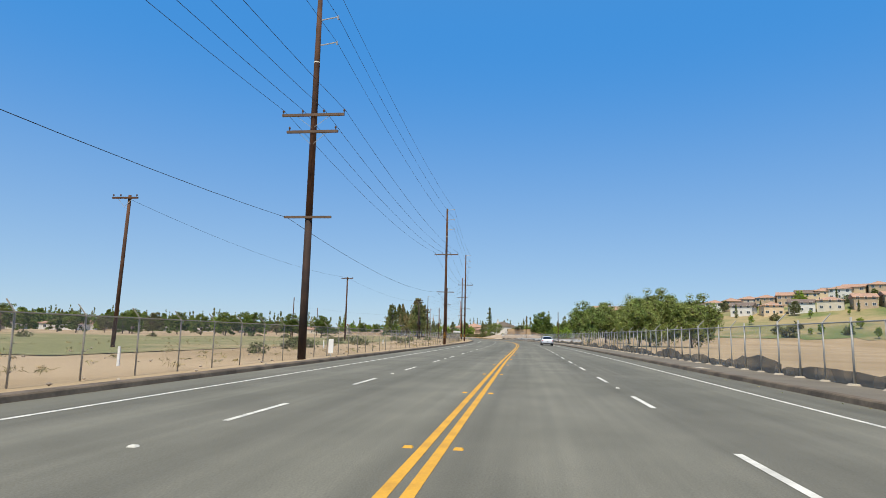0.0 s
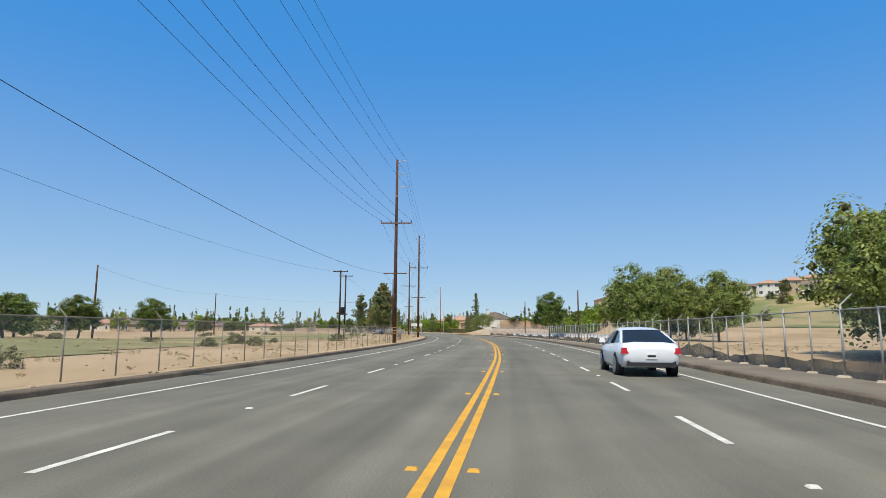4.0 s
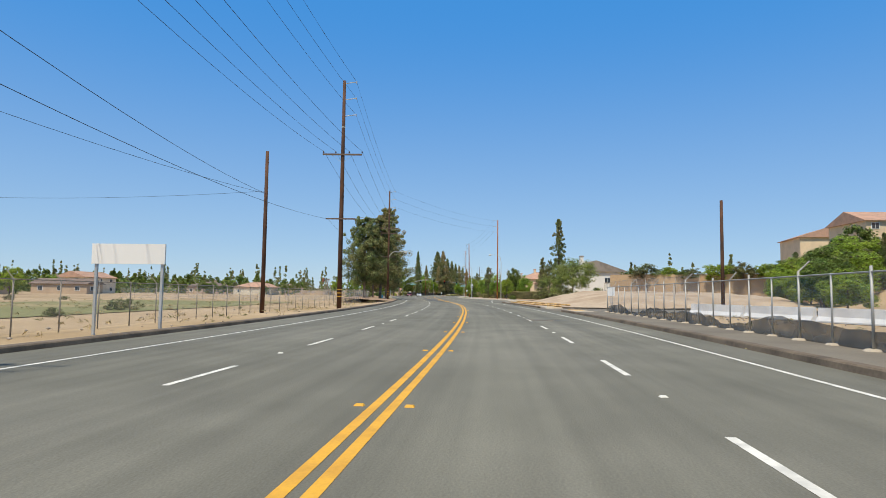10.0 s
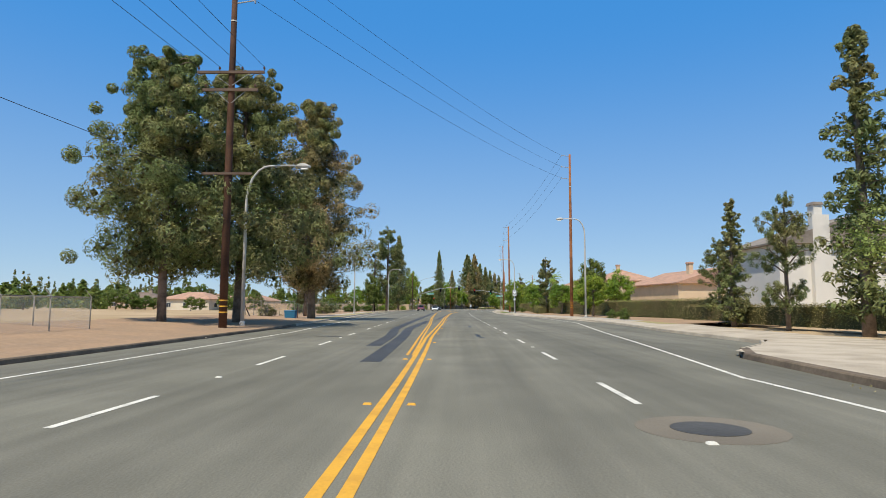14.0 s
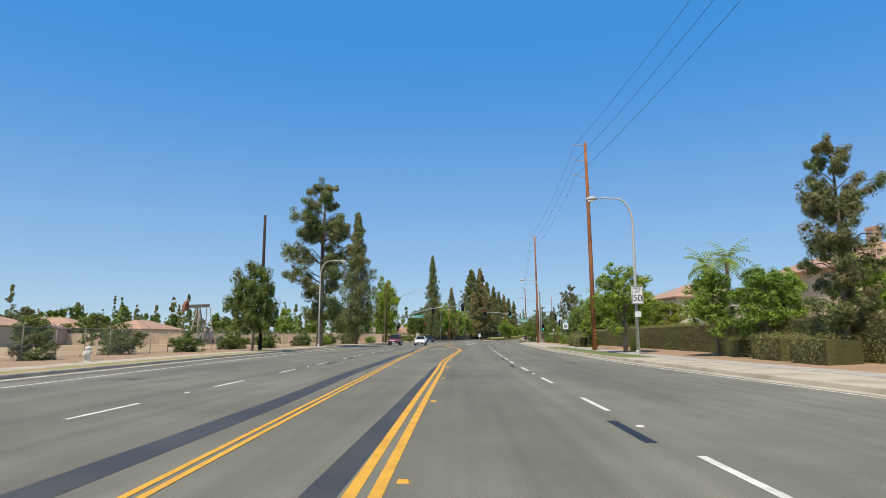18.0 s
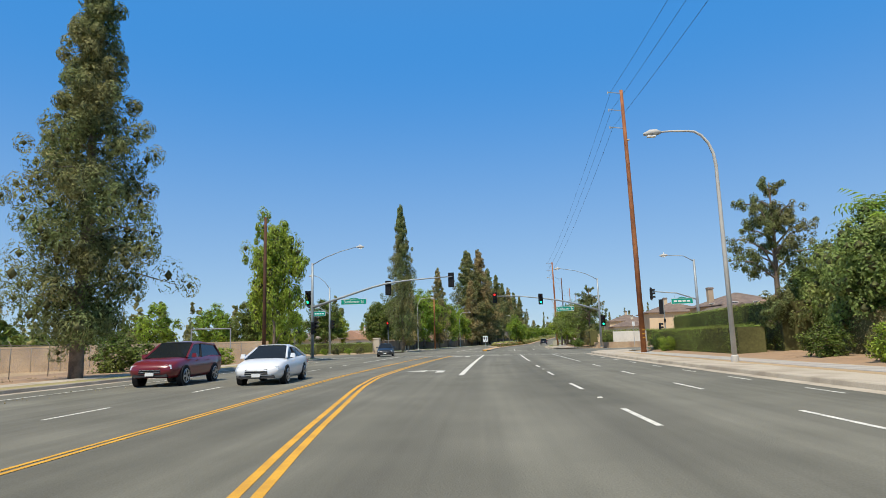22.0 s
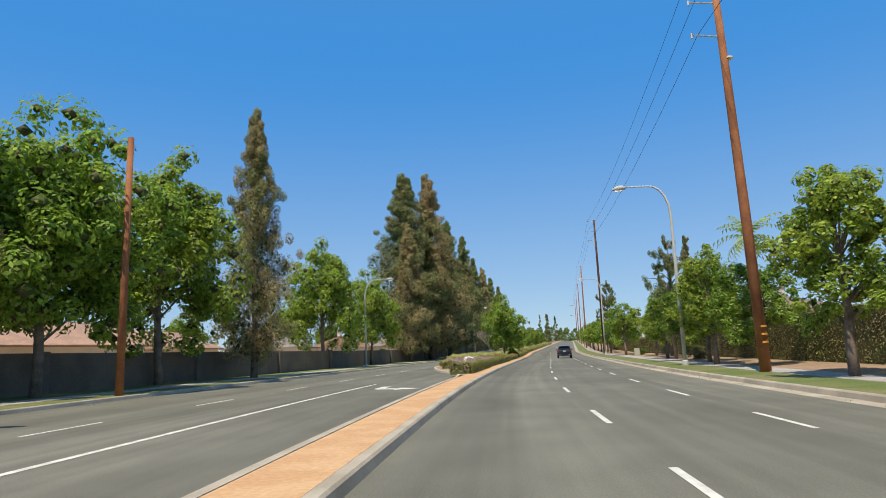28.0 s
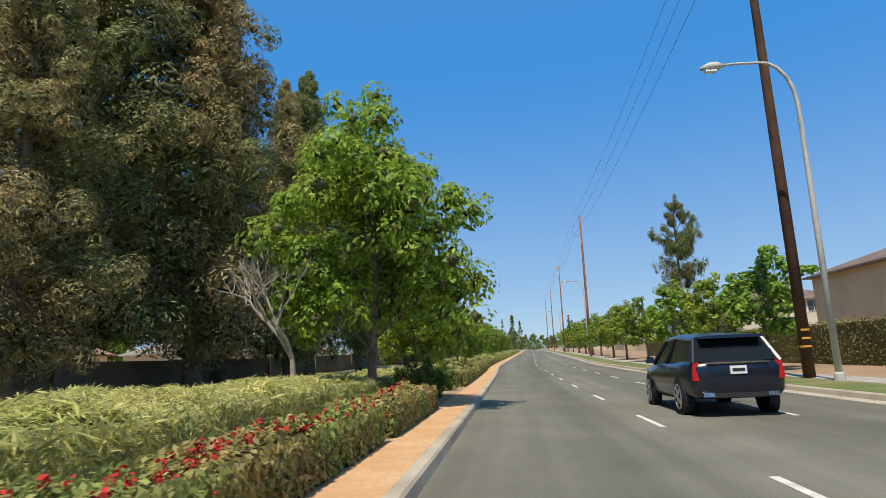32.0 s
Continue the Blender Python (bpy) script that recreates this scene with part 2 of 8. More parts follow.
def at(s, d, z=0.0):
    """World place at s metres along the road and d metres to the right of its line."""
    zz = z + grade(s)
    if s > S_END - 1:
        a, b = at(S_END - 3, d), at(S_END - 1.01, d)
        t = (b - a)
        t.z = 0
        t.normalize()
        p = b + t * (s - S_END + 1.01)
        return Vector((p.x, p.y, zz))
    if s < _ss[0]:
        return Vector((float(_xs[0]) + d, -20.0 + (s - float(_ss[0])), zz))
    u = float(np.interp(s, _ss, _us))
    dx = float(line_x(u + 0.5) - line_x(u - 0.5))
    n = math.hypot(dx, 1)
    return Vector((float(line_x(u)) + d / n, u - d * dx / n, zz))


def heading(s):
    """The road's direction at s, in degrees left of +y."""
    a, b = at(s - 1, 0), at(s + 1, 0)
    return math.degrees(math.atan2(-(b.x - a.x), b.y - a.y))


def lerp(table, s):
    return float(np.interp(s, [p[0] for p in table], [p[1] for p in table]))


def strip(s0, s1, left, right, z=0.0, step=4.0, z2=None):
    """A ribbon of road from s0 to s1 between two offsets, each a number or a table of (s, d)."""
    n = max(1, int(math.ceil((s1 - s0) / step)))
    vs, fs = [], []
    for i in range(n + 1):
        s = s0 + (s1 - s0) * i / n
        l = left if not hasattr(left, "__len__") else lerp(left, s)
        r = right if not hasattr(right, "__len__") else lerp(right, s)
        vs += [tuple(at(s, l, z)), tuple(at(s, r, z if z2 is None else z2))]
    for i in range(n):
        fs.append((2 * i, 2 * i + 1, 2 * i + 3, 2 * i + 2))
    return vs, fs


def off(table, k):
    return [(s, d + k) for s, d in table]
BRICK = mat("orange_brick", (0.58, 0.335, 0.165), 0.9, vary=0.25, fine=14, mix_scale=1.2, other=(0.64, 0.40, 0.21), bump=0.4)
# far ends of the lane dashes known along the road
DASH_R = [-41.0, 8.06, 15.32, 50.14, 57.08, 91.62, 98.3, 153.99, 161.1, 195.58, 202.4, 230.35, 237.3, 278.86, 285.6, 322.06, 329.4, 371.43, 378.57, 398.95, 405.94, 417.0, 424.3, 430.9, 437.4, 444.54, 473.88, 481.19,
          558.77, 565.4, 598.09, 605.09, 618.92, 625.2, 631.5, 638.7, 1000.0]
DASH_L = [-38.0, 11.41, 18.44, 46.88, 53.94, 89.02, 95.9, 150.94, 157.77, 193.18, 200.1, 234.98, 241.8, 276.66, 283.5, 320.0, 327.3, 376.45, 384.0, 404.1, 411.8, 447.0, 454.9, 483.1, 490.5, 558.5, 565.7, 572.5, 1000.0]

# ---- ground ----
def ramp(v, a, b):
    k = min(1.0, max(0.0, (v - a) / (b - a)))
    return k * k * (3 - 2 * k)


def ground_z(x, y):
    q = max(0.0, y - 640.0)
    z = 0.00017 * q * q if q < 50 else 0.425 + 0.017 * (min(q, 500) - 50)
    bank = 11.0 * ramp(x, 18, 44) * ramp(y, 190, 350) * (1 - ramp(y, 375, 450)) * (1 - ramp(x, 95, 150))
    b = x / max(y, 60.0)
    crest = float(np.interp(b, (0.08, 0.15, 0.23, 0.51, 0.8, 2.0), (0.0, 6.0, 15.5, 27.0, 33.0, 36.0)))
    ridge = crest * ramp(math.hypot(x, y), 215, 400) * (1 - ramp(y, 430, 520)) * ramp(x, 20, 60)
    hill = max(bank, ridge)
    low = -0.22 * ramp(-x, 10, 14) * (1 - ramp(y, 280, 330))
    return z + hill + low - 0.03


gx = np.concatenate([np.linspace(-2800, -420, 12), np.arange(-400, 460, 8.0), np.linspace(480, 2800, 14)])
gy = np.concatenate([np.linspace(-600, -60, 5), np.arange(-40, 900, 8.0), np.linspace(920, 3400, 16)])
verts = [(x, y, ground_z(x, y)) for y in gy for x in gx]
nx = len(gx)
faces = [(j * nx + i, j * nx + i + 1, (j + 1) * nx + i + 1, (j + 1) * nx + i) for j in range(len(gy) - 1) for i in range(nx - 1)]
thing("ground", verts, faces, DIRT, label="dry sandy brown open ground with sparse weeds", category="ground", kind="structure", smooth=True)

# ---- road ----
KERB_R = [(-60, 4.9), (20, 4.8), (153, 3.8), (194, 4.05), (234, 4.4), (277, 4.6), (299.5, 4.6), (307, 5.2), (309, 6.8), (312, 9.0), (324, 9.1), (332, 9.9), (345, 10.6), (360, 10.0), (370, 8.7), (378, 7.5), (404, 6.4), (430, 6.2), (505, 6.2), (511, 7.6), (515, 12.0), (516, 16.0),
          (533, 16.0), (534, 12.0), (538, 7.4), (544, 5.7), (600, 5.8), (900, 6.0), (1600, 6.0)]
KERB_L = [(-60, -11.2), (20, -11.3), (153, -11.8), (200, -12.2), (290, -12.3), (325, -12.6), (345, -14.0), (380, -16.5), (410, -18.2), (440, -19.2), (508, -19.6), (513, -21.5), (517, -27), (518, -31),
          (536, -31), (537, -27), (541, -20), (546, -17.4), (560, -16.6), (1600, -16.6)]
# the road carries its own length and width as texture coordinates, so that wear runs along the lanes
rs = np.concatenate([np.arange(-60, 700, 2.0), np.arange(700, 1501, 10.0)])
cols = 7
vs = [tuple(at(s, lerp(KERB_L, s) + (lerp(KERB_R, s) - lerp(KERB_L, s)) * k / cols)) for s in rs for k in range(cols + 1)]
fs = [(i * (cols + 1) + k, i * (cols + 1) + k + 1, (i + 1) * (cols + 1) + k + 1, (i + 1) * (cols + 1) + k) for i in range(len(rs) - 1) for k in range(cols)]
road = thing("road", vs, fs, ASPHALT, label="grey worn asphalt road surface with several lanes", category="road", kind="structure")
uv = road.data.uv_layers.new(name="along")
sd = [(lerp(KERB_L, s) + (lerp(KERB_R, s) - lerp(KERB_L, s)) * k / cols, s) for s in rs for k in range(cols + 1)]
uv.data.foreach_set("uv", [c for f in fs for i in f for c in sd[i]])
cross = []
for d0, d1 in ((-140, -30), (15, 120)):
    cross.append(([tuple(at(517.5 - 0.12 * d0 * (d0 < 0), d0, -0.006)), tuple(at(534.5 - 0.12 * d0 * (d0 < 0), d0, -0.006)), tuple(at(534.5, d1, -0.006)), tuple(at(517.5, d1, -0.006))], [(0, 3, 2, 1)]))
thing("cross_road", *join(*cross), ASPHALT, label="grey asphalt side street at the crossing", category="road", kind="structure")


def dashes(name, table, s_list, m=WHITE, length=2.45, width=0.11, label="white dashed lane line on the asphalt"):
    geo = []
    for s in s_list:
        tb = table if hasattr(table, "__len__") else [(0, table)]
        l = [(s - length, lerp(tb, s - length) - width / 2), (s, lerp(tb, s) - width / 2)]
        geo.append(strip(s - length, s, l, off(l, width), 0.004))
    return thing(name, *join(*geo), m, label=label, category="road marking", kind="structure")


def stripe(name, s0, s1, table, width, m, z=0.004, label="white solid edge line on the asphalt"):
    tb = table if hasattr(table, "__len__") else [(s0, table), (s1, table)]
    return thing(name, *strip(s0, s1, off(tb, -width / 2), off(tb, width / 2), z, 2.5), m, label=label, category="road marking", kind="structure")


def spaced(anchors, cycle=7.3):
    """Dash ends through known ones, evenly spread between them."""
    out = []
    for a, b in zip(anchors, anchors[1:]):
        n = max(1, round((b - a) / cycle))
        out += [a + (b - a) * i / n for i in range(n)]
    return out + [anchors[-1]]


LANE_L = [(-60, -6.86), (300, -6.86), (318, -7.4), (375, -8.93), (403, -9.7), (482, -12.45), (512, -12.4), (540, -11.4), (1600, -11.4)]
ENDS_R = spaced(DASH_R)
ENDS_L = spaced(DASH_L)
LANE_R = [(-60, 0.03), (40, 0.03), (88, 0.15), (100, 0.15), (150, 0.02), (212, -0.03), (277, 0.08), (325, 0.03), (405, 0.0), (425, 0.15), (440, 0.09), (470, 0.0), (1600, 0.0)]
dashes("lane_line", LANE_R, [s for s in ENDS_R if s < 486 or s > 546])
dashes("lane_line", LANE_L, [s for s in ENDS_L if s < 492 or s > 546])
dashes("lane_line", 2.85, [480.2 + 7.3 * i for i in range(-5, 2)] + [571.0 + 6.9 * i for i in range(-1, 60)])
dashes("lane_line", 5.2, [482.5 + 4.9 * i for i in range(-9, 4)], length=1.7, width=0.09)
for d, s0, s1, w in ((-3.6, 472.9, 510.3, 0.22), (0.0, 488.5, 508.0, 0.13), (2.9, 488.5, 506.0, 0.12), (-12.4, 494.5, 513.0, 0.12), (0.0, 535, 547.2, 0.12), (2.8, 535, 546.4, 0.12)):
    stripe("lane_line", s0, s1, d, w, WHITE, label="white solid lane line on the asphalt")
stripe("lane_line", 536.5, 580, [(536, -8.25), (580, -8.22)], 0.16, WHITE, label="white solid turn lane line on the asphalt")
EDGE_R = [(-60, 3.3), (38, 3.32), (91, 2.83), (97, 2.86), (173, 3.03), (214, 2.95), (275, 3.1), (290, 3.2), (301, 3.05)]
EDGE_R2 = [(301, 3.0), (312, 4.3), (324, 5.6), (343, 8.0), (360, 8.0), (377, 7.0), (402, 5.6), (440, 5.35)]
EDGE_L = [(-60, -9.85), (30, -9.8), (200, -10.3), (320, -10.7), (350, -12.5), (377, -14.2), (407, -15.8), (430, -16.9), (500, -17.4)]
stripe("edge_line", -60, 301, EDGE_R, 0.11, WHITE)
stripe("edge_line", 301, 438, EDGE_R2, 0.11, WHITE)
stripe("edge_line", -60, 500, EDGE_L, 0.11, WHITE)
CENTRE = [(-60, -3.56), (34, -3.55), (86, -3.12), (97, -3.08), (110, -3.03), (150, -3.29), (172, -3.56), (182, -3.55), (211, -3.56), (240, -3.5), (271, -3.25), (278, -3.15), (300, -3.4), (316, -3.65), (336, -3.55), (396, -3.52), (405, -3.6), (420, -3.35), (433, -3.15)]
for k in (-0.11, 0.11):
    stripe("centre_line", -60, 510, [(q, e + k) for q, e in CENTRE] + [(445, -3.75 + k), (451, -4.55 + k), (456, -5.25 + k), (461, -5.85 + k), (467, -6.6 + k), (473, -7.1 + k), (480, -7.2 + k), (497, -7.15 + k), (512, -6.75 + k)], 0.12, YELLOW, label="double yellow centre line on the asphalt")
    k *= 0.72
    yl = [(306, -3.75 + k), (316, -3.99 + k), (336, -4.36 + k), (367, -5.2 + k), (395, -5.92 + k), (438, -7.4 + k), (452, -8.1 + k), (474, -8.95 + k), (497, -9.15 + k), (512, -8.8 + k)]
    stripe("centre_line", 306, 510, yl, 0.085, YELLOW, 0.0065, label="double yellow median line on the asphalt")
for name, a, b, w in (("crosswalk_line", (516.8, -27.0), (503.8, 6.0), 0.30), ("crosswalk_line", (520.2, -27.0), (506.7, 7.4), 0.30), ("crosswalk_line", (536.4, -14.0), (533.6, 7.0), 0.32)):
    vs, fs = [], []
    for i in range(9):
        s, d = a[0] + (b[0] - a[0]) * i / 8, a[1] + (b[1] - a[1]) * i / 8
        vs += [tuple(at(s - w / 2, d, 0.005)), tuple(at(s + w / 2, d, 0.005))]
    thing(name, vs, [(2 * i, 2 * i + 2, 2 * i + 3, 2 * i + 1) for i in range(8)], WHITE, label="white painted crosswalk line across the road", category="road marking", kind="structure")


def arrow(s, d, flip=1):
    """A left-turn arrow painted on the lane."""
    vs = [tuple(at(s + flip * y, d + flip * x, 0.005)) for y, x in ((0.0, 0.62), (0.0, 0.25), (1.2, 0.25), (1.5, 0.1), (1.6, -0.35), (1.2, -0.35), (1.9, -1.35), (2.6, -0.35), (2.15, -0.35), (2.0, 0.4), (1.6, 0.62))]
    return thing("turn_arrow", vs, [(0, 1, 2, 10), (2, 3, 9, 10), (3, 4, 8, 9), (5, 6, 7)], WHITE, label="white left turn arrow painted on the asphalt", category="road marking", kind="structure")


arrow(475.6, -5.2)
arrow(505.2, -5.4)
arrow(541.2, -6.5, -1)
arrow(577.8, -6.7, -1)

# raised markers along the lane lines
MARK = mesh_of("road_stud", *box(-0.055, -0.05, 0.0, 0.055, 0.05, 0.02, 0.018), WHITE)
MARK_Y = mesh_of("road_stud", *box(-0.062, -0.05, 0.0, 0.062, 0.05, 0.022, 0.018), YELLOW)
for i, s in enumerate(ENDS_R[:-1]):
    if i % 2 == 0 and s < 500 and s > 0:
        ob = new("road_stud", MARK)
        ob.matrix_basis = Matrix.Translation(at(s + 2.35, lerp(LANE_R, s + 2.35), 0.0)) @ pose(0, 0, 0, 0, 0, heading(s))
        tagged(ob, "small white raised road stud between lane dashes", "road stud", "raised road studs")
for i, s in enumerate(ENDS_L[:-1]):
    if i % 2 == 0 and 0 < s < 500:
        ob = new("road_stud", MARK)
        ob.matrix_basis = Matrix.Translation(at(s + 2.4, lerp(LANE_L, s + 2.4), 0.0)) @ pose(0, 0, 0, 0, 0, heading(s))
        tagged(ob, "small white raised road stud between lane dashes", "road stud", "raised road studs")
for i in range(60):
    s = 7.5 + 7.25 * i
    for k in (0.3, -0.3):
        d = lerp(CENTRE, s) + k
        if (k > 0 or s < 310) and s < 440:
            ob = new("road_stud", MARK_Y)
            ob.matrix_basis = Matrix.Translation(at(s, d, 0.0)) @ pose(0, 0, 0, 0, 0, heading(s))
            tagged(ob, "small yellow raised road stud beside the centre line", "road stud", "raised road studs")

# repairs and stains in the asphalt
stripe("asphalt_patch", 310, 416, [(310, -5.28), (318, -5.45), (326, -6.05), (336, -6.15), (384, -6.4), (388, -6.52), (394, -6.75), (406, -6.9), (416, -7.35)], 0.5, PATCH, 0.003, "dark fresh asphalt strip along the road")
stripe("asphalt_patch", 416, 448, [(416, -7.30), (426, -7.2), (433, -7.95), (448, -8.7)], 0.27, PATCH, 0.003, "dark fresh asphalt strip along the road")
stripe("asphalt_patch", 304, 346, [(304, -4.55), (310, -4.68), (318, -4.86), (326, -5.25), (336, -5.1), (346, -4.95)], 0.5, PATCH, 0.0034, "dark fresh asphalt strip along the road")
stripe("asphalt_patch", 352, 392, [(352, -4.25), (384, -3.8), (392, -3.74)], 0.32, PATCH, 0.003, "dark fresh asphalt strip along the road")
stripe("asphalt_patch", 392, 398, [(392, -3.74), (398, -3.80)], 0.2, PATCH, 0.003, "dark fresh asphalt strip along the road")
stripe("asphalt_patch", 398, 405, [(398, -3.80), (405, -3.66)], 0.1, PATCH, 0.003, "dark fresh asphalt strip along the road")
rng = random.Random(5)
for s, d, l, w in ((318.0, -1.45, 2.2, 0.2), (316.2, -1.35, 0.35, 0.22), (331, -1.5, 2.0, 0.2), (372.0, -0.35, 2.0, 0.2), (366.5, 0.6, 1.0, 0.3), (380.5, -0.27, 2.1, 0.16), (400.6, -0.3, 2.6, 0.16), (409.5, -0.2, 2.4, 0.16),
                   (316.5, -8.1, 0.5, 1.2), (319.0, -6.9, 0.3, 0.5), (236.3, 1.6, 0.35, 0.9), (396.0, 0.1, 0.12, 0.45), (395.3, 0.15, 0.1, 0.35), (395.0, -0.25, 0.1, 0.3), (403.5, -9.3, 2.5, 0.2), (378.0, -8.6, 2.4, 0.2), (411.2, -9.8, 2.2, 0.2)):
    stripe("tar_patch", s - l / 2, s + l / 2, d, w, TAR, 0.0035, "dark tar repair patch on the asphalt")


# ---- kerbs, pavements, verges ----
def kerb(name, s0, s1, table, side, m, width=0.16, height=0.15, label="", gutter=0.0):
    """A raised kerb whose road face follows the table; side is +1 on the right."""
    n = int((s1 - s0) / 2.5) + 1
    vs, fs = [], []
    for i in range(n + 1):
        s = s0 + (s1 - s0) * i / n
        d = lerp(table, s)
        for dd, z in ((-0.02 * side, -0.05), (0.02 * side, height - 0.03), (0.05 * side, height), (width * side, height), (width * side, -0.05)):
            vs.append(tuple(at(s, d + dd, z)))
    for i in range(n):
        for k in range(4):
            a = i * 5 + k
            fs.append((a, a + 1, a + 6, a + 5) if side > 0 else (a, a + 5, a + 6, a + 1))
    return thing(name, vs, fs, m, label=label, category="kerb", kind="structure")


def band(name, s0, s1, table, d0, d1, m, z=0.14, z2=None, label="", category="pavement", step=3.0):
    a, b = off(table, d0), off(table, d1)
    g = strip(s0, s1, a, b, z, step, z2) if d1 > d0 else strip(s0, s1, b, a, z if z2 is None else z2, step, z)
    return thing(name, *g, m, label=label, category=category, kind="structure")


kerb("kerb", 268, 308, KERB_R, 1, KERB_DARK, 0.3, 0.15, "dark grey asphalt kerb with worn edge")
kerb("kerb", -60, 254.5, KERB_R, 1, KERB_DARK, 0.3, 0.15, "dark grey asphalt kerb with worn edge")
kerb("kerb", 308, 506, KERB_R, 1, CONCRETE, 0.16, 0.15, "pale concrete kerb beside the road")
kerb("kerb", 543, 1500, KERB_R, 1, CONCRETE, 0.16, 0.15, "pale concrete kerb beside the road")
kerb("kerb", -60, 330, KERB_L, -1, KERB_DARK, 0.4, 0.13, "dark brown weathered asphalt kerb with dirt on it")
kerb("kerb", 330, 509, KERB_L, -1, CONCRETE, 0.16, 0.15, "pale concrete kerb beside the road")
kerb("kerb", 546, 1500, KERB_L, -1, CONCRETE, 0.16, 0.15, "pale concrete kerb beside the road")
band("pavement", -60, 252, KERB_R, 0.3, 4.2, ASPHALT_OLD, 0.148, 0.13, "dark grey asphalt footpath beside the fence")
band("verge", -60, 300, KERB_L, -0.4, -3.4, DIRT, 0.10, -0.2, "sandy dirt verge behind the kerb", "verge")
band("verge", 300, 345, KERB_L, -0.16, -9, DIRT_RED, 0.13, 0.55, "reddish brown dirt verge under the pines", "verge")
band("gutter", 345, 506, KERB_R, -0.5, -0.02, CONCRETE, 0.004, None, "pale concrete gutter along the kerb", "gutter")
band("gutter", 545, 1400, KERB_R, -0.5, -0.02, CONCRETE, 0.004, None, "pale concrete gutter along the kerb", "gutter")
band("gutter", 345, 505, KERB_L, 0.5, 0.02, CONCRETE, 0.004, None, "pale concrete gutter along the kerb", "gutter")
band("pavement", 336, 408, KERB_R, 0.16, 2.4, CONCRETE, 0.145, 0.16, "pale concrete pavement behind the kerb")
band("verge", 408, 446, KERB_R, 0.16, 5.4, LAWN, 0.145, 0.165, "short green lawn with dry patches before the hedge", "lawn")
band("pavement", 408, 446, KERB_R, 5.4, 6.6, CONCRETE, 0.168, 0.17, "narrow concrete path at the foot of the hedge")
band("pavement", 446, 500, KERB_R, 0.16, 1.8, CONCRETE, 0.145, 0.155, "pale concrete pavement behind the kerb")
band("verge", 446, 500, KERB_R, 1.8, 4.6, DIRT, 0.15, 0.17, "pale sandy dirt verge beside the pavement", "verge")
band("verge", 500, 514, KERB_R, 0.16, 3.4, CONCRETE, 0.146, 0.15, "pale concrete corner pavement", "pavement")
band("pavement", 298, 336, KERB_R, 0.16, 4.5, CONCRETE, 0.147, 0.16, "pale concrete apron and pavement behind the kerb")
band("verge", 335, 408, KERB_R, 2.4, 3.9, DRY_LAWN, 0.155, 0.16, "dry tufted grass and dirt strip beside the pavement", "verge")
band("verge", 335, 505, KERB_R, 3.9, 12, DIRT_RED, 0.158, 0.5, "brown bark and dirt bed under the hedge", "verge")
band("pavement", 536.5, 562, KERB_R, 0.16, 3.2, CONCRETE, 0.146, 0.16, "pale concrete corner pavement")
band("verge", 562, 1400, KERB_R, 0.16, 2.1, LAWN, 0.145, 0.16, "short green lawn strip with dry patches", "lawn")
band("pavement", 562, 1400, KERB_R, 2.1, 3.6, CONCRETE, 0.16, 0.165, "pale concrete pavement beside the lawn")
band("verge", 545, 1400, KERB_R, 3.2, 11, DIRT_RED, 0.15, 0.5, "brown bark and dirt bed under the hedge", "verge")
band("verge", 345, 511, KERB_L, -0.16, -1.4, DRY_LAWN, 0.145, None, "narrow dry straw-coloured lawn strip beside the kerb", "lawn")
band("pavement", 340, 511, KERB_L, -1.4, -3.0, CONCRETE, 0.15, None, "pale concrete pavement beside the vacant land")
band("verge", 340, 511, KERB_L, -3.0, -14, DIRT_RED, 0.14, 0.0, "reddish brown bare dirt behind the pavement", "verge")
band("verge", 546, 1400, KERB_L, -0.16, -1.8, LAWN, 0.145, None, "green lawn strip beside the kerb", "lawn")
band("pavement", 543, 1400, KERB_L, -1.8, -3.4, CONCRETE, 0.15, None, "pale concrete pavement beside the wall")
band("verge", 548, 1400, KERB_L, -3.4, -6.2, LAWN, 0.15, 0.18, "dry lawn bed along the wall", "lawn")
band("weed_field", 30, 120, [(0, -27)], 0, -75, WEEDS, -0.2, -0.18, "patch of green weeds in the vacant field", "weeds")
band("weed_field", 180, 300, [(0, -27)], 0, -26, WEEDS, -0.2, -0.19, "strip of dry olive weeds in the vacant field", "weeds")
band("weed_field", 118, 170, [(0, -30)], 0, -45, WEEDS, -0.2, -0.18, "patch of green weeds in the vacant field", "weeds")

# median island with brick paving
MED_R = [(537.2, -3.95), (538.2, -3.5), (545, -3.36), (575, -3.4), (600, -3.5), (630, -3.68), (1600, -3.68)]
MED_L = [(537.2, -4.4), (538.2, -4.7), (545, -4.70), (582, -4.82), (588, -5.4), (596, -8.0), (604, -9.8), (612, -10.6), (1600, -10.6)]
kerb("median_kerb", 537.2, 1400, MED_R, -1, CONCRETE, 0.2, 0.15, "pale concrete median kerb")
kerb("median_kerb", 537.2, 1400, MED_L, 1, CONCRETE, 0.2, 0.15, "pale concrete median kerb")
thing("median_nose", *strip(537.1, 540.2, off(MED_L, -0.02), off(MED_R, 0.02), 0.156, 0.4), YELLOW, label="yellow painted rounded median nose", category="kerb", kind="structure")
thing("median_nose", *join(*[([tuple(at(s0, lerp(MED_L, s0) - 0.03, 0)), tuple(at(s0, lerp(MED_R, s0) + 0.03, 0)), tuple(at(s0, lerp(MED_R, s0) + 0.03, 0.156)), tuple(at(s0, lerp(MED_L, s0) - 0.03, 0.156))], [(0, 1, 2, 3)]) for s0 in (537.1,)]), YELLOW, label="yellow painted median nose face", category="kerb", kind="structure")
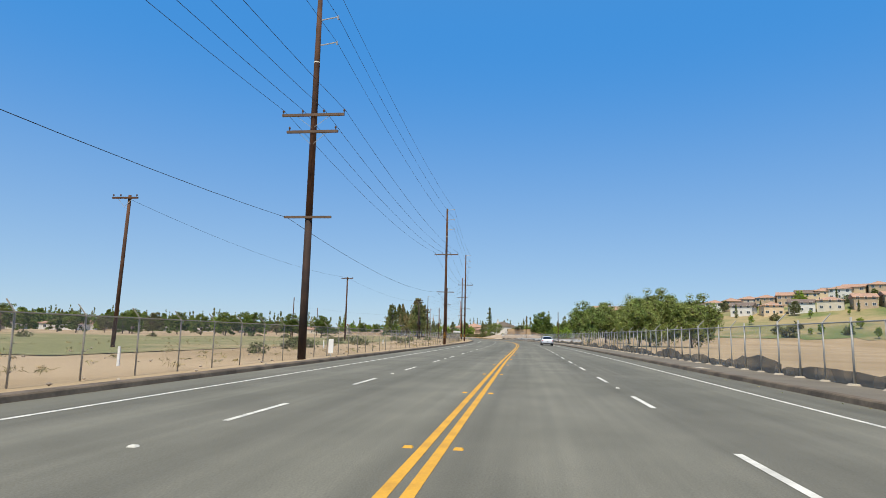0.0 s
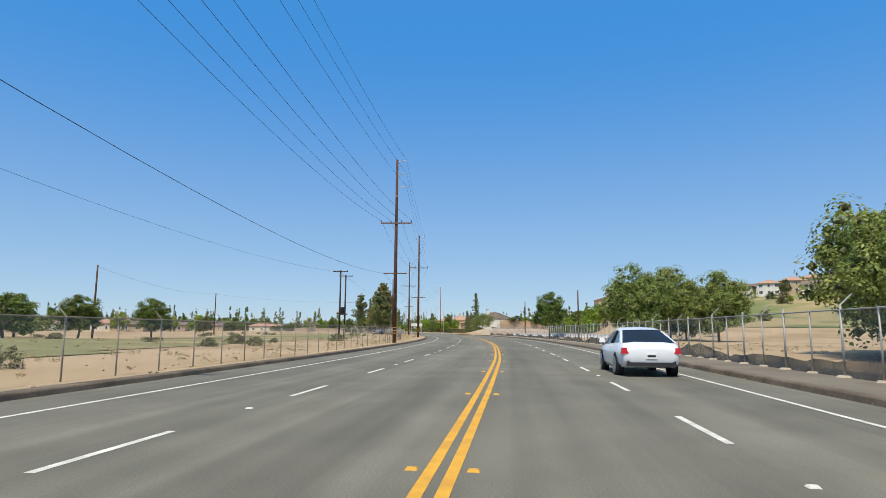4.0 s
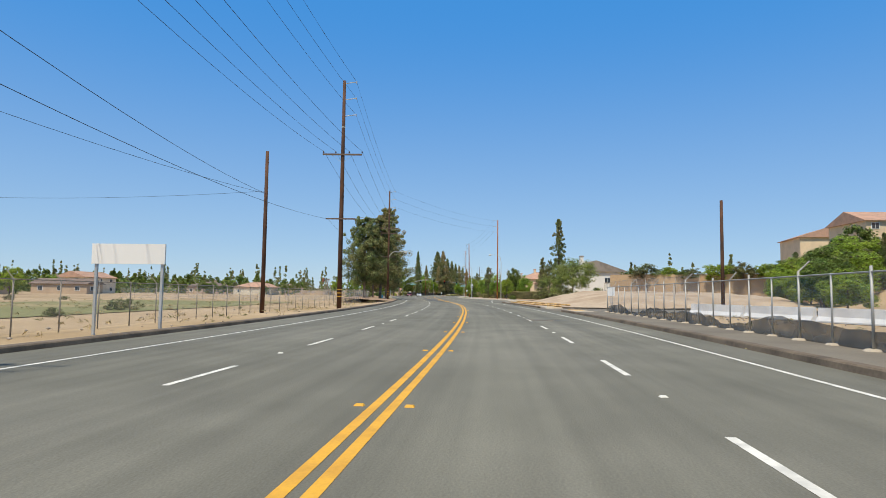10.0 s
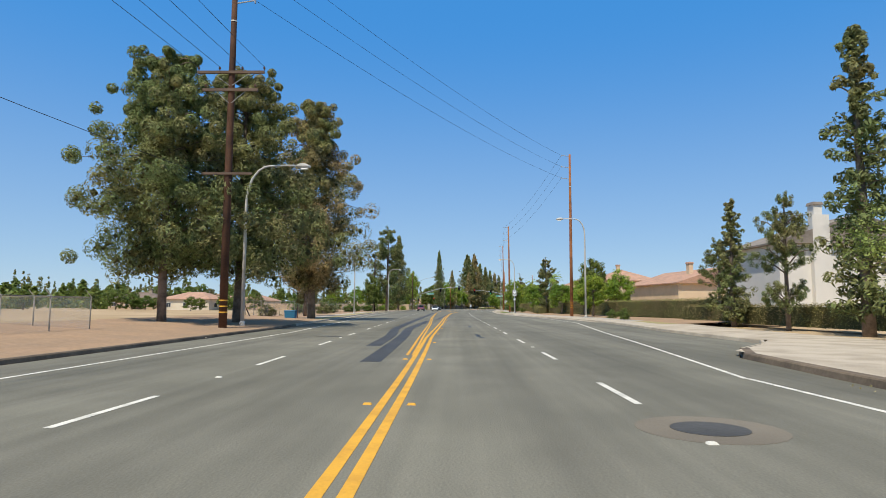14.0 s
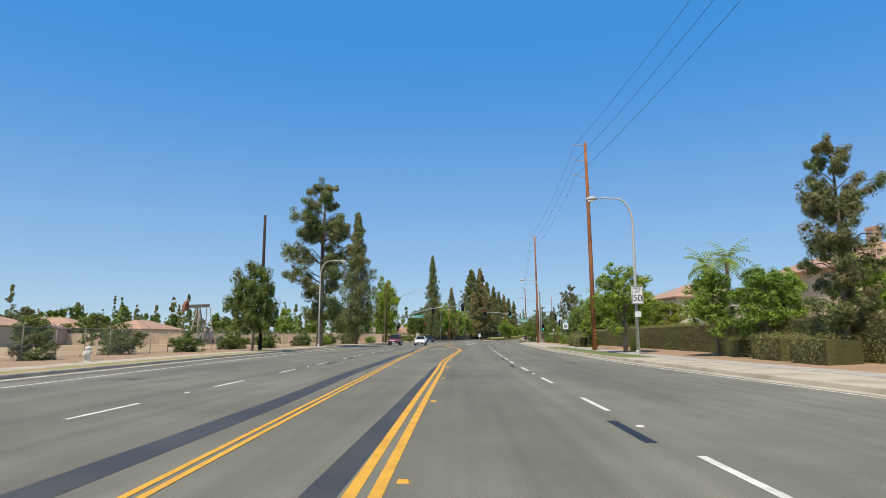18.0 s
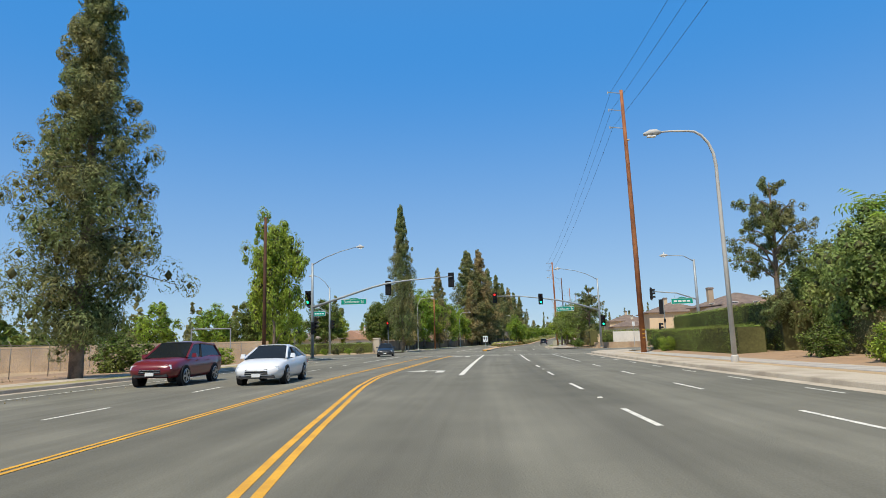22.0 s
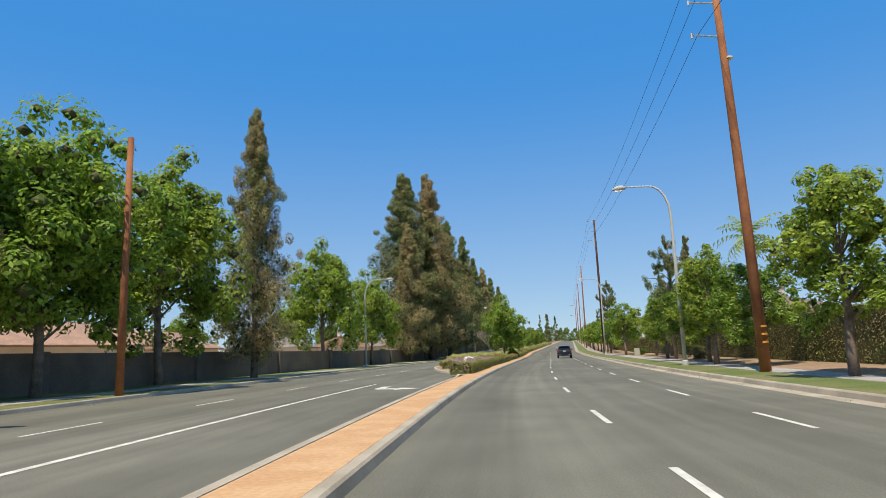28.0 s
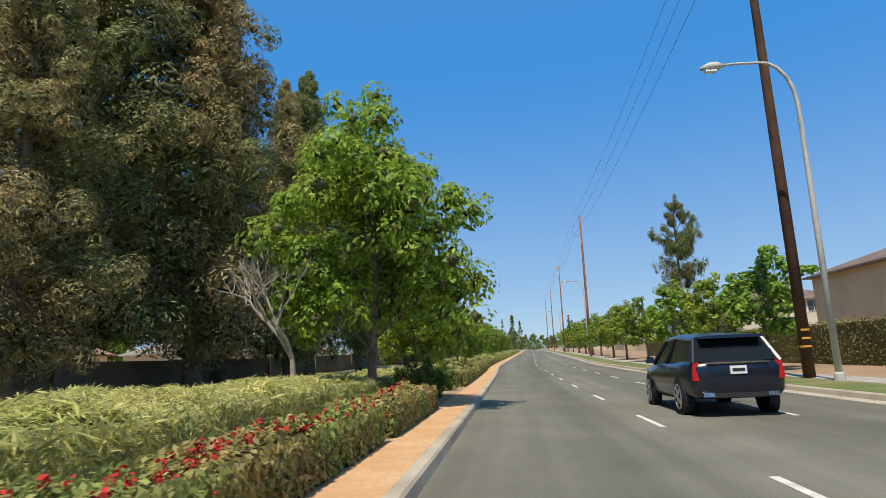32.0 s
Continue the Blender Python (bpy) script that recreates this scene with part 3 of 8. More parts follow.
band("median_paving", 539.8, 600, MED_R, -0.2, -1.14, BRICK, 0.152, None, "orange brick paving on the median island", "paving")
thing("median_paving", *strip(600, 1400, off(MED_R, -0.95), off(MED_R, -0.2), 0.152), BRICK, label="orange brick paving along the median kerb", category="paving", kind="structure")
thing("median_bed", *strip(584, 1400, off(MED_L, 0.2), off(MED_R, -0.95), 0.15), DIRT_RED, label="brown soil planting bed on the median", category="planting bed", kind="structure")

# ---- power poles and wires ----
INSUL = mat("insulator", (0.12, 0.07, 0.05), 0.3, vary=0.1, bump=0)
BAND = mat("pale_band", (0.7, 0.66, 0.55), 0.6, vary=0.1, bump=0)
ARM = mat("weathered_arm_wood", (0.16, 0.11, 0.08), 0.85, vary=0.3, fine=16, bump=0.3)


def crossarm(parent, z, x0, x1, pins, m=ARM, y=-0.16):
    a = part("crossarm", box(x0, y - 0.06, z - 0.07, x1, y + 0.06, z + 0.07), m, parent)
    for x in pins:
        part("insulator", join(tube([(x, y, z + 0.07), (x, y, z + 0.16)], 0.02, 5), tube([(x, y, z + 0.16), (x, y, z + 0.22), (x, y, z + 0.30)], [0.05, 0.07, 0.03], 6)), INSUL, a)
    part("brace", join(tube([(x0 * 0.55, y + 0.02, z - 0.05), (0, y + 0.02, z - 0.75)], 0.016, 4), tube([(x1 * 0.55, y + 0.02, z - 0.05), (0, y + 0.02, z - 0.75)], 0.016, 4)), GALV, parent)


def power_pole(s, d, h, m, side, arms=(), low=None, z=-0.2, lean=0.0, label="", bands=True, black=0.0):
    p = at(s, d, z)
    ob = empty("power_pole", p, label, "power pole", "power poles along the road", rz=heading(s))
    top = h - z
    if black:
        part("pole", tube([(0, 0, -0.4), (lean * 0.3, 0, black)], [0.22, 0.19], 12), POLE_BLACK, ob, "tarred dark lower shaft", smooth=True)
        part("pole", tube([(lean * 0.3, 0, black), (lean * 0.5, 0, top * 0.8), (lean, 0, top)], [0.19, 0.16, 0.13], 12), m, ob, smooth=True)
    else:
        part("pole", tube([(0, 0, -0.4), (lean * 0.3, 0, top * 0.4), (lean * 0.6, 0, top * 0.7), (lean, 0, top)], [0.21, 0.19, 0.16, 0.13], 12), m, ob, smooth=True)
    for k in range(3):
        if side:
            zz = top - 0.15 - 1.5 * k
            part("bracket", join(tube([(lean, 0, zz - 0.12), (lean + side * 1.1, 0, zz + 0.05)], 0.035, 6), tube([(lean + side * 1.1, 0, zz - 0.1), (lean + side * 1.1, 0, zz + 0.12)], 0.05, 6)), GALV, ob, "grey insulator bracket")
    for zz, x0, x1, pins in arms:
        crossarm(ob, zz - z, x0, x1, pins)
    if low:
        part("crossarm", box(low[1], -0.24, low[0] - z - 0.06, low[2], -0.14, low[0] - z + 0.06), ARM, ob, "weathered lower crossarm")
    if bands:
        for zz in (top - 4.3, 1.75, 1.45, 1.15):
            part("band", tube([(0, 0, zz), (0, 0, zz + 0.07)], 0.215 - 0.003 * zz, 12), BAND if zz > 5 else YELLOW, ob, "painted marking band")
    return ob


LEFT_POLES = [(-27, -14.0, 20.4), (31.7, -14.0, 20.45), (91.7, -13.75, 20.2), (150.4, -14.0, 20.7), (203, -13.85, 19.7), (257.8, -14.3, 20.3), (320.5, -14.3, 20.6)]
RIGHT_POLES = [(369, 12.5, 21.2), (428, 8.95, 19.3), (496.8, 9.2, 21.5), (577, 7.8, 17.2), (648.5, 8.0, 20.7), (722, 8.5, 22.0), (795, 8.5, 23.2), (870, 8.5, 24.5), (950, 8.5, 26.0)]
LOW = (7.4, 7.4, 7.6, 7.6, 7.6, 7.8, 8.1)


def low_z(p):
    return LOW[LEFT_POLES.index(p)]


PINS = (-1.7, -0.6, 0.6, 1.75)
ARM_Z = (13.1, 13.1, 13.2, 13.3, 13.35, 13.55, 13.5)
for i, (s, d, h) in enumerate(LEFT_POLES):
    arms = [(ARM_Z[i], -1.75, 1.75, PINS)] + ([(ARM_Z[i] - 0.95, -1.45, 1.45, (-1.3, 1.3))] if i in (1, 6) else [])
    power_pole(s, d, h, POLE, 1, arms, (LOW[i], -1.3, 1.3), black=7.5 if i == 1 else 0, label="tall dark-stained wooden power pole with crossarms" if i == 1 else "tall brown wooden power pole with crossarms")
for i, (s, d, h) in enumerate(RIGHT_POLES):
    power_pole(s, d, h, POLE if i in (4,) else POLE_ORANGE, -1, [], None, z=0.1, lean=-0.25 if i in (1, 2, 3) else (-0.1 if i == 4 else 0.0), label="tall orange-brown wooden power pole with side brackets" if i != 4 else "tall dark brown wooden power pole with side brackets")


def wire(name, a, b, sag, r=0.011, n=14, label="black overhead cable between poles", mid=None):
    a, b = Vector(a), Vector(b)
    pts = [a.lerp(b, i / n) - Vector((0, 0, 4 * sag * (i / n) * (1 - i / n))) for i in range(n + 1)]
    return thing(name, *tube(pts, r, 4, False), CABLE, label=label, category="cable", group="overhead cables")


def pole_point(p, x, z):
    return at(p[0], p[1] + x, 0) + Vector((0, 0, z))


for i, (p, q) in enumerate(zip(LEFT_POLES, LEFT_POLES[1:])):
    for k in range(3):
        wire("overhead_cable", pole_point(p, 1.1, p[2] - 0.1 - 1.5 * k), pole_point(q, 1.1, q[2] - 0.1 - 1.5 * k), 0.9)
    for x in PINS:
        wire("overhead_cable", pole_point(p, x, ARM_Z[i] + 0.3), pole_point(q, x, ARM_Z[i + 1] + 0.3), 1.0)
    wire("overhead_cable", pole_point(p, -1.2, low_z(p)), pole_point(q, -1.2, low_z(q)), 1.0, 0.012)
p, q = LEFT_POLES[-1], RIGHT_POLES[0]
for k in range(3):
    wire("overhead_cable", pole_point(p, 1.1, p[2] - 0.1 - 1.5 * k), pole_point(q, -1.1, q[2] - 0.1 - 1.5 * k), 0.8)
for p, q in zip(RIGHT_POLES, RIGHT_POLES[1:]):
    for k in range(3):
        wire("overhead_cable", pole_point(p, -1.1, p[2] - 0.1 - 1.5 * k), pole_point(q, -1.1, q[2] - 0.1 - 1.5 * k), 1.0)


def plain_pole(s, d, h, m, z=-0.2, arm=0.0, label="short bare wooden utility pole without wires", lean=0.0, r=0.16):
    ob = empty("utility_pole", at(s, d, z), label, "utility pole", "bare utility poles", rz=heading(s))
    part("pole", tube([(0, 0, -0.3), (lean * 0.5, 0, h / 2), (lean, 0, h)], [r, r * 0.9, r * 0.75], 10), m, ob, smooth=True)
    if arm:
        crossarm(ob, h - 0.25, -arm, arm, (-arm * 0.9, -arm * 0.35, arm * 0.9), m)
    return ob


plain_pole(45, -34, 12.0, POLE, arm=1.1, label="brown wooden utility pole with short crossarm in the field", lean=0.3)
plain_pole(112.5, -34.2, 11.7, POLE, arm=1.1, label="brown wooden utility pole with short crossarm in the field")
plain_pole(175, -62, 11.0, POLE, label="brown wooden utility pole far in the field")
tp = [plain_pole(192.4, -27.6, 12.0, POLE_BLACK, arm=1.3, label="dark wooden pole carrying a transformer platform"), plain_pole(197.3, -27.3, 11.6, POLE_BLACK, arm=1.3, label="dark wooden pole carrying a transformer platform")]
plain_pole(255.4, -66, 10.9, POLE, label="brown wooden utility pole far in the field")
plain_pole(248.8, -18.3, 12.0, POLE, label="brown wooden utility pole behind the fence")
plain_pole(204.3, 17.7, 9.6, POLE, label="bare reddish wooden post without wires")
plain_pole(256.5, 18.5, 9.8, POLE, label="bare reddish wooden post without wires")
plain_pole(427.4, -21.2, 12.5, POLE_BLACK, z=0.1, label="cut-off dark wooden pole without wires")
plain_pole(498, -21.6, 12.4, POLE, z=0.1, label="bare reddish-brown wooden pole without wires")
plain_pole(574.5, -17.1, 10.6, POLE_ORANGE, z=0.1, label="bare orange-brown wooden pole beside the pavement")
# transformer on its platform
tf = empty("transformer", at(194.8, -27.45, 4.2), "dark transformer cabinet on a wooden platform between poles", "transformer", rz=heading(195))
part("platform", box(-0.6, -2.6, -0.2, 0.6, 2.6, 0.0), POLE_BLACK, tf)
part("tank", box(-0.5, -0.7, 0.0, 0.5, 0.9, 1.1), TAR, tf)
for k in range(5):
    part("cooling_fin", box(-0.62, -0.55 + 0.32 * k, 0.1, -0.5, -0.45 + 0.32 * k, 1.0), GALV, tf)
wire("overhead_cable", at(45, -34, 11.6), at(112.5, -34.2, 11.4), 1.0, 0.012)
wire("overhead_cable", at(112.5, -34.2, 11.4), at(192.4, -27.6, 11.5), 1.2, 0.012)
wire("overhead_cable", at(192.4, -27.6, 11.5), at(248.8, -18.3, 8.6), 1.2, 0.012)
wire("overhead_cable", at(203, -13.85, 9.3), at(248.8, -18.3, 8.6), 0.8, 0.012)
wire("overhead_cable", at(255.4, -66, 10.5), at(175, -62, 10.6), 1.2, 0.012)
wire("overhead_cable", at(248.8, -18.3, 8.8), at(255.4, -66, 10.4), 1.0, 0.012)


# ---- street lamps ----
LENS = mat("lamp_lens", (0.75, 0.75, 0.72), 0.35, vary=0.05, bump=0)
DARK_METAL = mat("dark_metal", (0.03, 0.035, 0.035), 0.5, 0.2, vary=0.2, fine=20, bump=0.1)


def street_lamp(s, d, h=10.6, reach=2.6, m=LAMP_GREY, label="pale grey street lamp with a curved arm", z=0.14):
    """A mast with a curved arm towards the road; reach is positive to the right."""
    ob = empty("street_lamp", at(s, d, z), label, "street lamp", "street lamps", rz=heading(s))
    k = 1 if reach > 0 else -1
    r = abs(reach) * 0.45
    pts = [(0, 0, 0), (0, 0, h * 0.5), (0, 0, h - r * 1.6)]
    pts += [(k * r * (1 - math.cos(a)), 0, h - r * 1.6 + r * 1.6 * math.sin(a)) for a in (0.35, 0.7, 1.05, 1.35, math.pi / 2)]
    pts += [(reach * 0.8, 0, h + 0.04), (reach, 0, h + 0.02)]
    radii = [0.115, 0.095, 0.075, 0.07, 0.065, 0.06, 0.055, 0.05, 0.045, 0.04]
    part("mast", tube(pts, radii, 10), m, ob, smooth=True)
    part("base", tube([(0, 0, 0), (0, 0, 0.25), (0, 0, 0.3)], [0.17, 0.16, 0.12], 10), m, ob)
    hd = part("lamp_head", tube([(reach - k * 0.05, 0, h), (reach + k * 0.15, 0, h + 0.02), (reach + k * 0.45, 0, h), (reach + k * 0.75, 0, h - 0.05)], [0.07, 0.15, 0.16, 0.06], 10), LAMP_GREY, ob, smooth=True)
    part("lens", box(reach + k * 0.4 - 0.2, -0.11, h - 0.2, reach + k * 0.4 + 0.2, 0.11, h - 0.12, 0.03), LENS, hd)
    return ob


for s, d, h in ((358, 12.0, 11.0), (413.5, 9.0, 10.6), (475.5, 8.3, 10.6), (588, 7.3, 10.3), (646.2, 7.9, 11.2), (720, 8.0, 11.3), (800, 8.0, 11.3)):
    street_lamp(s, d, h, -2.4)
for s, d, h in ((386, -18.2, 10.4), (447.4, -21.0, 10.6), (560.4, -17.7, 9.45), (616.7, -19.5, 9.3), (697, -17.5, 10.6), (770, -17.5, 10.6)):
    street_lamp(s, d, h, 2.5)
street_lamp(324.0, -14.5, 9.2, 2.9)


# ---- fences ----
def mesh_material(name, cover, colour):
    m = bpy.data.materials.new(name)
    m.use_nodes = True
    t = m.node_tree
    b = t.nodes["Principled BSDF"]
    b.inputs["Base Color"].default_value, b.inputs["Roughness"].default_value, b.inputs["Metallic"].default_value = (*colour, 1), 0.6, 0.3
    tr = t.nodes.new("ShaderNodeBsdfTransparent")
    ms = t.nodes.new("ShaderNodeMixShader")
    nz = t.nodes.new("ShaderNodeTexNoise")
    nz.inputs["Scale"].default_value = 0.8
    mr = t.nodes.new("ShaderNodeMapRange")
    mr.inputs["To Min"].default_value, mr.inputs["To Max"].default_value = cover * 0.6, cover * 1.4
    tc = t.nodes.new("ShaderNodeTexCoord")
    t.links.new(tc.outputs["Object"], nz.inputs["Vector"])
    t.links.new(nz.outputs["Fac"], mr.inputs["Value"])
    t.links.new(mr.outputs[0], ms.inputs[0])
    t.links.new(tr.outputs[0], ms.inputs[1])
    t.links.new(b.outputs[0], ms.inputs[2])
    t.links.new(ms.outputs[0], t.nodes["Material Output"].inputs["Surface"])
    return m


MESH = mesh_material("chain_link", 0.16, (0.45, 0.44, 0.42))
SCREEN = mesh_material("dark_screen", 0.8, (0.03, 0.032, 0.03))
FENCE_STEEL = mat("fence_steel", (0.40, 0.39, 0.36), 0.6, 0.4, vary=0.15, fine=14, mix_scale=1.0, bump=0.05)
POST = mesh_of("post", *tube([(0, 0, -0.1), (0, 0, 1.86)], 0.027, 8), FENCE_STEEL, True)
POST_ARM = mesh_of("barb_arm", *tube([(0, 0, 1.84), (0.26, 0, 2.14)], 0.02, 5), FENCE_STEEL)
FIELD_STEEL = mat("weathered_fence_steel", (0.30, 0.27, 0.22), 0.7, 0.3, vary=0.2, fine=14, mix_scale=1.0, bump=0.1)
POST_FIELD = mesh_of("post", *tube([(0, 0, -0.1), (0, 0, 1.86)], 0.026, 8), FIELD_STEEL, True)
ARM_FIELD = mesh_of("barb_arm", *tube([(0, 0, 1.84), (0.26, 0, 2.14)], 0.018, 5), FIELD_STEEL)
FOOT = mesh_of("post_foot", *tube([(0, 0, 0), (0, 0, 0.05)], [0.19, 0.14], 8), CONCRETE)


def fence(name, s0, s1, table, gap, z, side, label, wide=False, screen=False, arms=1):
    """A chain-link fence: posts, top rail, mesh, slanting wire arms."""
    ob = empty(name, at((s0 + s1) / 2, lerp(table, (s0 + s1) / 2), z), label, "fence", "chain-link fences")
    inv = ob.matrix_basis.inverted()
    n = int((s1 - s0) / gap)
    rail, cloth, low = [], [], []
    for i in range(n + 1):
        s = s0 + (s1 - s0) * i / n
        p = inv @ at(s, lerp(table, s), z)
        po = new("post", POST if wide else POST_FIELD)
        po.parent = ob
        po.matrix_basis = Matrix.Translation(p) @ pose(0, 0, 0, 0, 0, heading(s) + (180 if side < 0 else 0)) @ Matrix.Diagonal((1.25 if wide and i % 2 == 0 else 1, 1.25 if wide and i % 2 == 0 else 1, 1.06 if wide and i % 2 == 0 else 1, 1))
        if arms and i % arms == 0:
            a = new("barb_arm", POST_ARM if wide else ARM_FIELD)
            a.parent = po
        if wide:
            a = new("post_foot", FOOT)
            a.parent = po
        rail.append(p + Vector((0, 0, 1.83)))
        cloth += [p + Vector((0.03, 0.0, 0.02)), p + Vector((0.03, 0.0, 1.82))]
    part("top_rail", tube(rail, 0.022 if wide else 0.018, 6), FENCE_STEEL if wide else FIELD_STEEL, ob)
    part("mesh_panel", (cloth, [(2 * i, 2 * i + 2, 2 * i + 3, 2 * i + 1) for i in range(n)]), MESH, ob, "grey chain-link mesh")
    if screen:
        r = random.Random(3)
        vs = []
        m = n * 3
        for i in range(m + 1):
            s = s0 + (s1 - s0) * i / m
            p = inv @ at(s, lerp(table, s) + 0.07, z)
            hh = 0.42 + 0.22 * math.sin(i * 0.37) * math.sin(i * 0.11 + 1) + r.uniform(-0.06, 0.08)
            vs += [p, p + Vector((0, 0, max(0.1, hh)))]
        part("screen", (vs, [(2 * i, 2 * i + 2, 2 * i + 3, 2 * i + 1) for i in range(m)]), SCREEN, ob, "sagging black screen cloth along the foot")
    return ob


FENCE_L = [(-60, -13.6), (35, -14.6), (150, -15.2), (200, -17.0), (250, -18.8), (288, -17.9), (314, -17.3)]
FENCE_R = [(-60, 7.2), (20, 7.0), (160, 6.2), (200, 6.0), (241, 7.0), (250, 7.2)]
for a, b in ((-58, 60), (60, 150), (150, 230), (230, 314)):
    fence("chain_link_fence", a, b, FENCE_L, 2.45, -0.2, -1, "galvanised chain-link fence with slanting wire arms along the field")
for a, b in ((-58, 25), (25, 110), (110, 190), (190, 250)):
    fence("chain_link_fence", a, b, FENCE_R, 1.75, 0.14, 1, "temporary chain-link fence with concrete feet beside the footpath", wide=True, screen=True, arms=3)
fence("chain_link_fence", 314.0, 318.0, [(314, -17.3), (318, -62)], 0.22, -0.2, -1, "galvanised chain-link fence across the vacant lot")
FENCE_F = [(312, -17.0), (350, -23), (420, -27), (505, -29)]
fence("chain_link_fence", 350, 500, FENCE_F, 3.0, 0.05, -1, "galvanised chain-link fence before the tan wall")

# concrete barriers
KRAIL = mat("white_barrier_concrete", (0.72, 0.72, 0.70), 0.8, vary=0.12, fine=12, mix_scale=0.8, other=(0.6, 0.59, 0.57), bump=0.2)
prof = [(-0.3, 0), (0.3, 0), (0.3, 0.08), (0.13, 0.33), (0.08, 0.82), (-0.08, 0.82), (-0.13, 0.33), (-0.3, 0.08)]
vs = [(x, y, z) for y in (-2.95, 2.95) for x, z in prof]
fs = [tuple(range(7, -1, -1)), tuple(range(8, 16))] + [(i, (i + 1) % 8, (i + 1) % 8 + 8, i + 8) for i in range(8)]
BAR = mesh_of("traffic_barrier", vs, fs, KRAIL)
for i in range(8):
    s = 207 + 6.0 * i
    ob = new("traffic_barrier", BAR)
    d0 = 14.3 + 0.23 * (251 - s)
    ob.matrix_basis = Matrix.Translation(at(s, d0, 0.0)) @ pose(0, 0, 0, 0, 0, heading(s) + 13)
    tagged(ob, "white concrete traffic barrier segment on the dirt", "traffic barrier", "row of traffic barriers")

# ---- plants ----
nrng = np.random.default_rng(11)


def leaves(centres, radii, per, size, aspect=0.55, flat=0.6, rng=nrng, droop=0.0, lean=None, inner=0.35, rough=0.42, up=0.5):
    """Leaf cards scattered in ellipsoidal clumps. centres (n, 3), radii (n, 3); lean: the way that a clump's leaves face."""
    c = np.repeat(np.asarray(centres, float), per, 0)
    r = np.repeat(np.asarray(radii, float), per, 0)
    n = len(c)
    v = rng.normal(size=(n, 3))
    v /= np.linalg.norm(v, axis=1, keepdims=True)
    k = rng.uniform(inner, 1.0, (n, 1)) ** 0.5
    p = c + v * r * k
    nrm = v * flat + rng.normal(size=(n, 3)) * rough + np.array([0, 0, up])
    if lean is not None:
        nrm = np.repeat(np.asarray(lean, float), per, 0) + rng.normal(size=(n, 3)) * 0.4
    nrm /= np.linalg.norm(nrm, axis=1, keepdims=True)
    a = np.cross(nrm, rng.normal(size=(n, 3)))
    a[:, 2] -= droop * np.linalg.norm(a, axis=1)
    a -= nrm * (a * nrm).sum(1, keepdims=True)
    a /= np.linalg.norm(a, axis=1, keepdims=True) + 1e-9
    b = np.cross(nrm, a)
    sz = size * rng.uniform(0.6, 1.35, (n, 1))
    a, b = a * sz, b * sz * aspect
    vs = np.stack([p - a, p - b * 0.9 + nrm * sz * 0.12, p + a, p + b * 0.9 + nrm * sz * 0.12], 1).reshape(-1, 3)
    return vs, np.arange(4 * n).reshape(-1, 4)


def fast_mesh(name, vs, fs, m):
    me = bpy.data.meshes.new(name)
    nf, k = len(fs), len(fs[0])
    me.vertices.add(len(vs))
    me.vertices.foreach_set("co", np.asarray(vs, np.float32).ravel())
    me.loops.add(nf * k)
    me.loops.foreach_set("vertex_index", np.asarray(fs, np.int32).ravel())
    me.polygons.add(nf)
    me.polygons.foreach_set("loop_start", np.arange(nf, dtype=np.int32) * k)
    me.update(calc_edges=True)
    me.materials.append(m)
    return me


def trunk_mesh(h, r, seed, limbs, bark=BARK, bend=0.03, white=False):
    rr = random.Random(seed)
    pts = [(0, 0, -0.2)]
    x = y = 0.0
    for i in range(1, 6):
        x += rr.uniform(-bend, bend) * h
        y += rr.uniform(-bend, bend) * h
        pts.append((x, y, h * i / 5))
    geo = [tube(pts, [r * 1.25, r, r * 0.85, r * 0.68, r * 0.45, r * 0.12], 8)]
    for (z0, ex, ey, ez, lr) in limbs:
        i = min(4, max(1, int(z0 / h * 5)))
        a = Vector(pts[i]).lerp(Vector(pts[i + 1]), 0.5) if i < 5 else Vector(pts[i])
        a.z = z0
        e = Vector((ex, ey, ez))
        mid = a.lerp(e, 0.5) + Vector((rr.uniform(-0.2, 0.2), rr.uniform(-0.2, 0.2), 0.15 * (e - a).length))
        geo.append(tube([a, mid, e], [lr, lr * 0.65, lr * 0.2], 5, False))
    v, f = join(*geo)
    return mesh_of("trunk", v, f, bark, True)


# shade between the leaves, put into the colour of added clump bodies
CLUMP_SHADE = mat("clump_shade", (0.12, 0.12, 0.05), 0.95, vary=0.4, fine=10, mix_scale=2.0, bump=0.5)


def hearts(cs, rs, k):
    """Small bodies inside the clumps, dark to stand for the shade there, so that the clumps are not see-through."""
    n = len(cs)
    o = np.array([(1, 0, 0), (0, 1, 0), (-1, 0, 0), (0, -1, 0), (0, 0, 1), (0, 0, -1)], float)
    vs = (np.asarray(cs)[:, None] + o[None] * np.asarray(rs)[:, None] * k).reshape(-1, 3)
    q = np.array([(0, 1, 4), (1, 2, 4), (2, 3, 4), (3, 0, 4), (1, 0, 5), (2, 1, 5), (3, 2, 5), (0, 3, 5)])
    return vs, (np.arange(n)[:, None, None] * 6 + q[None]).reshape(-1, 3)


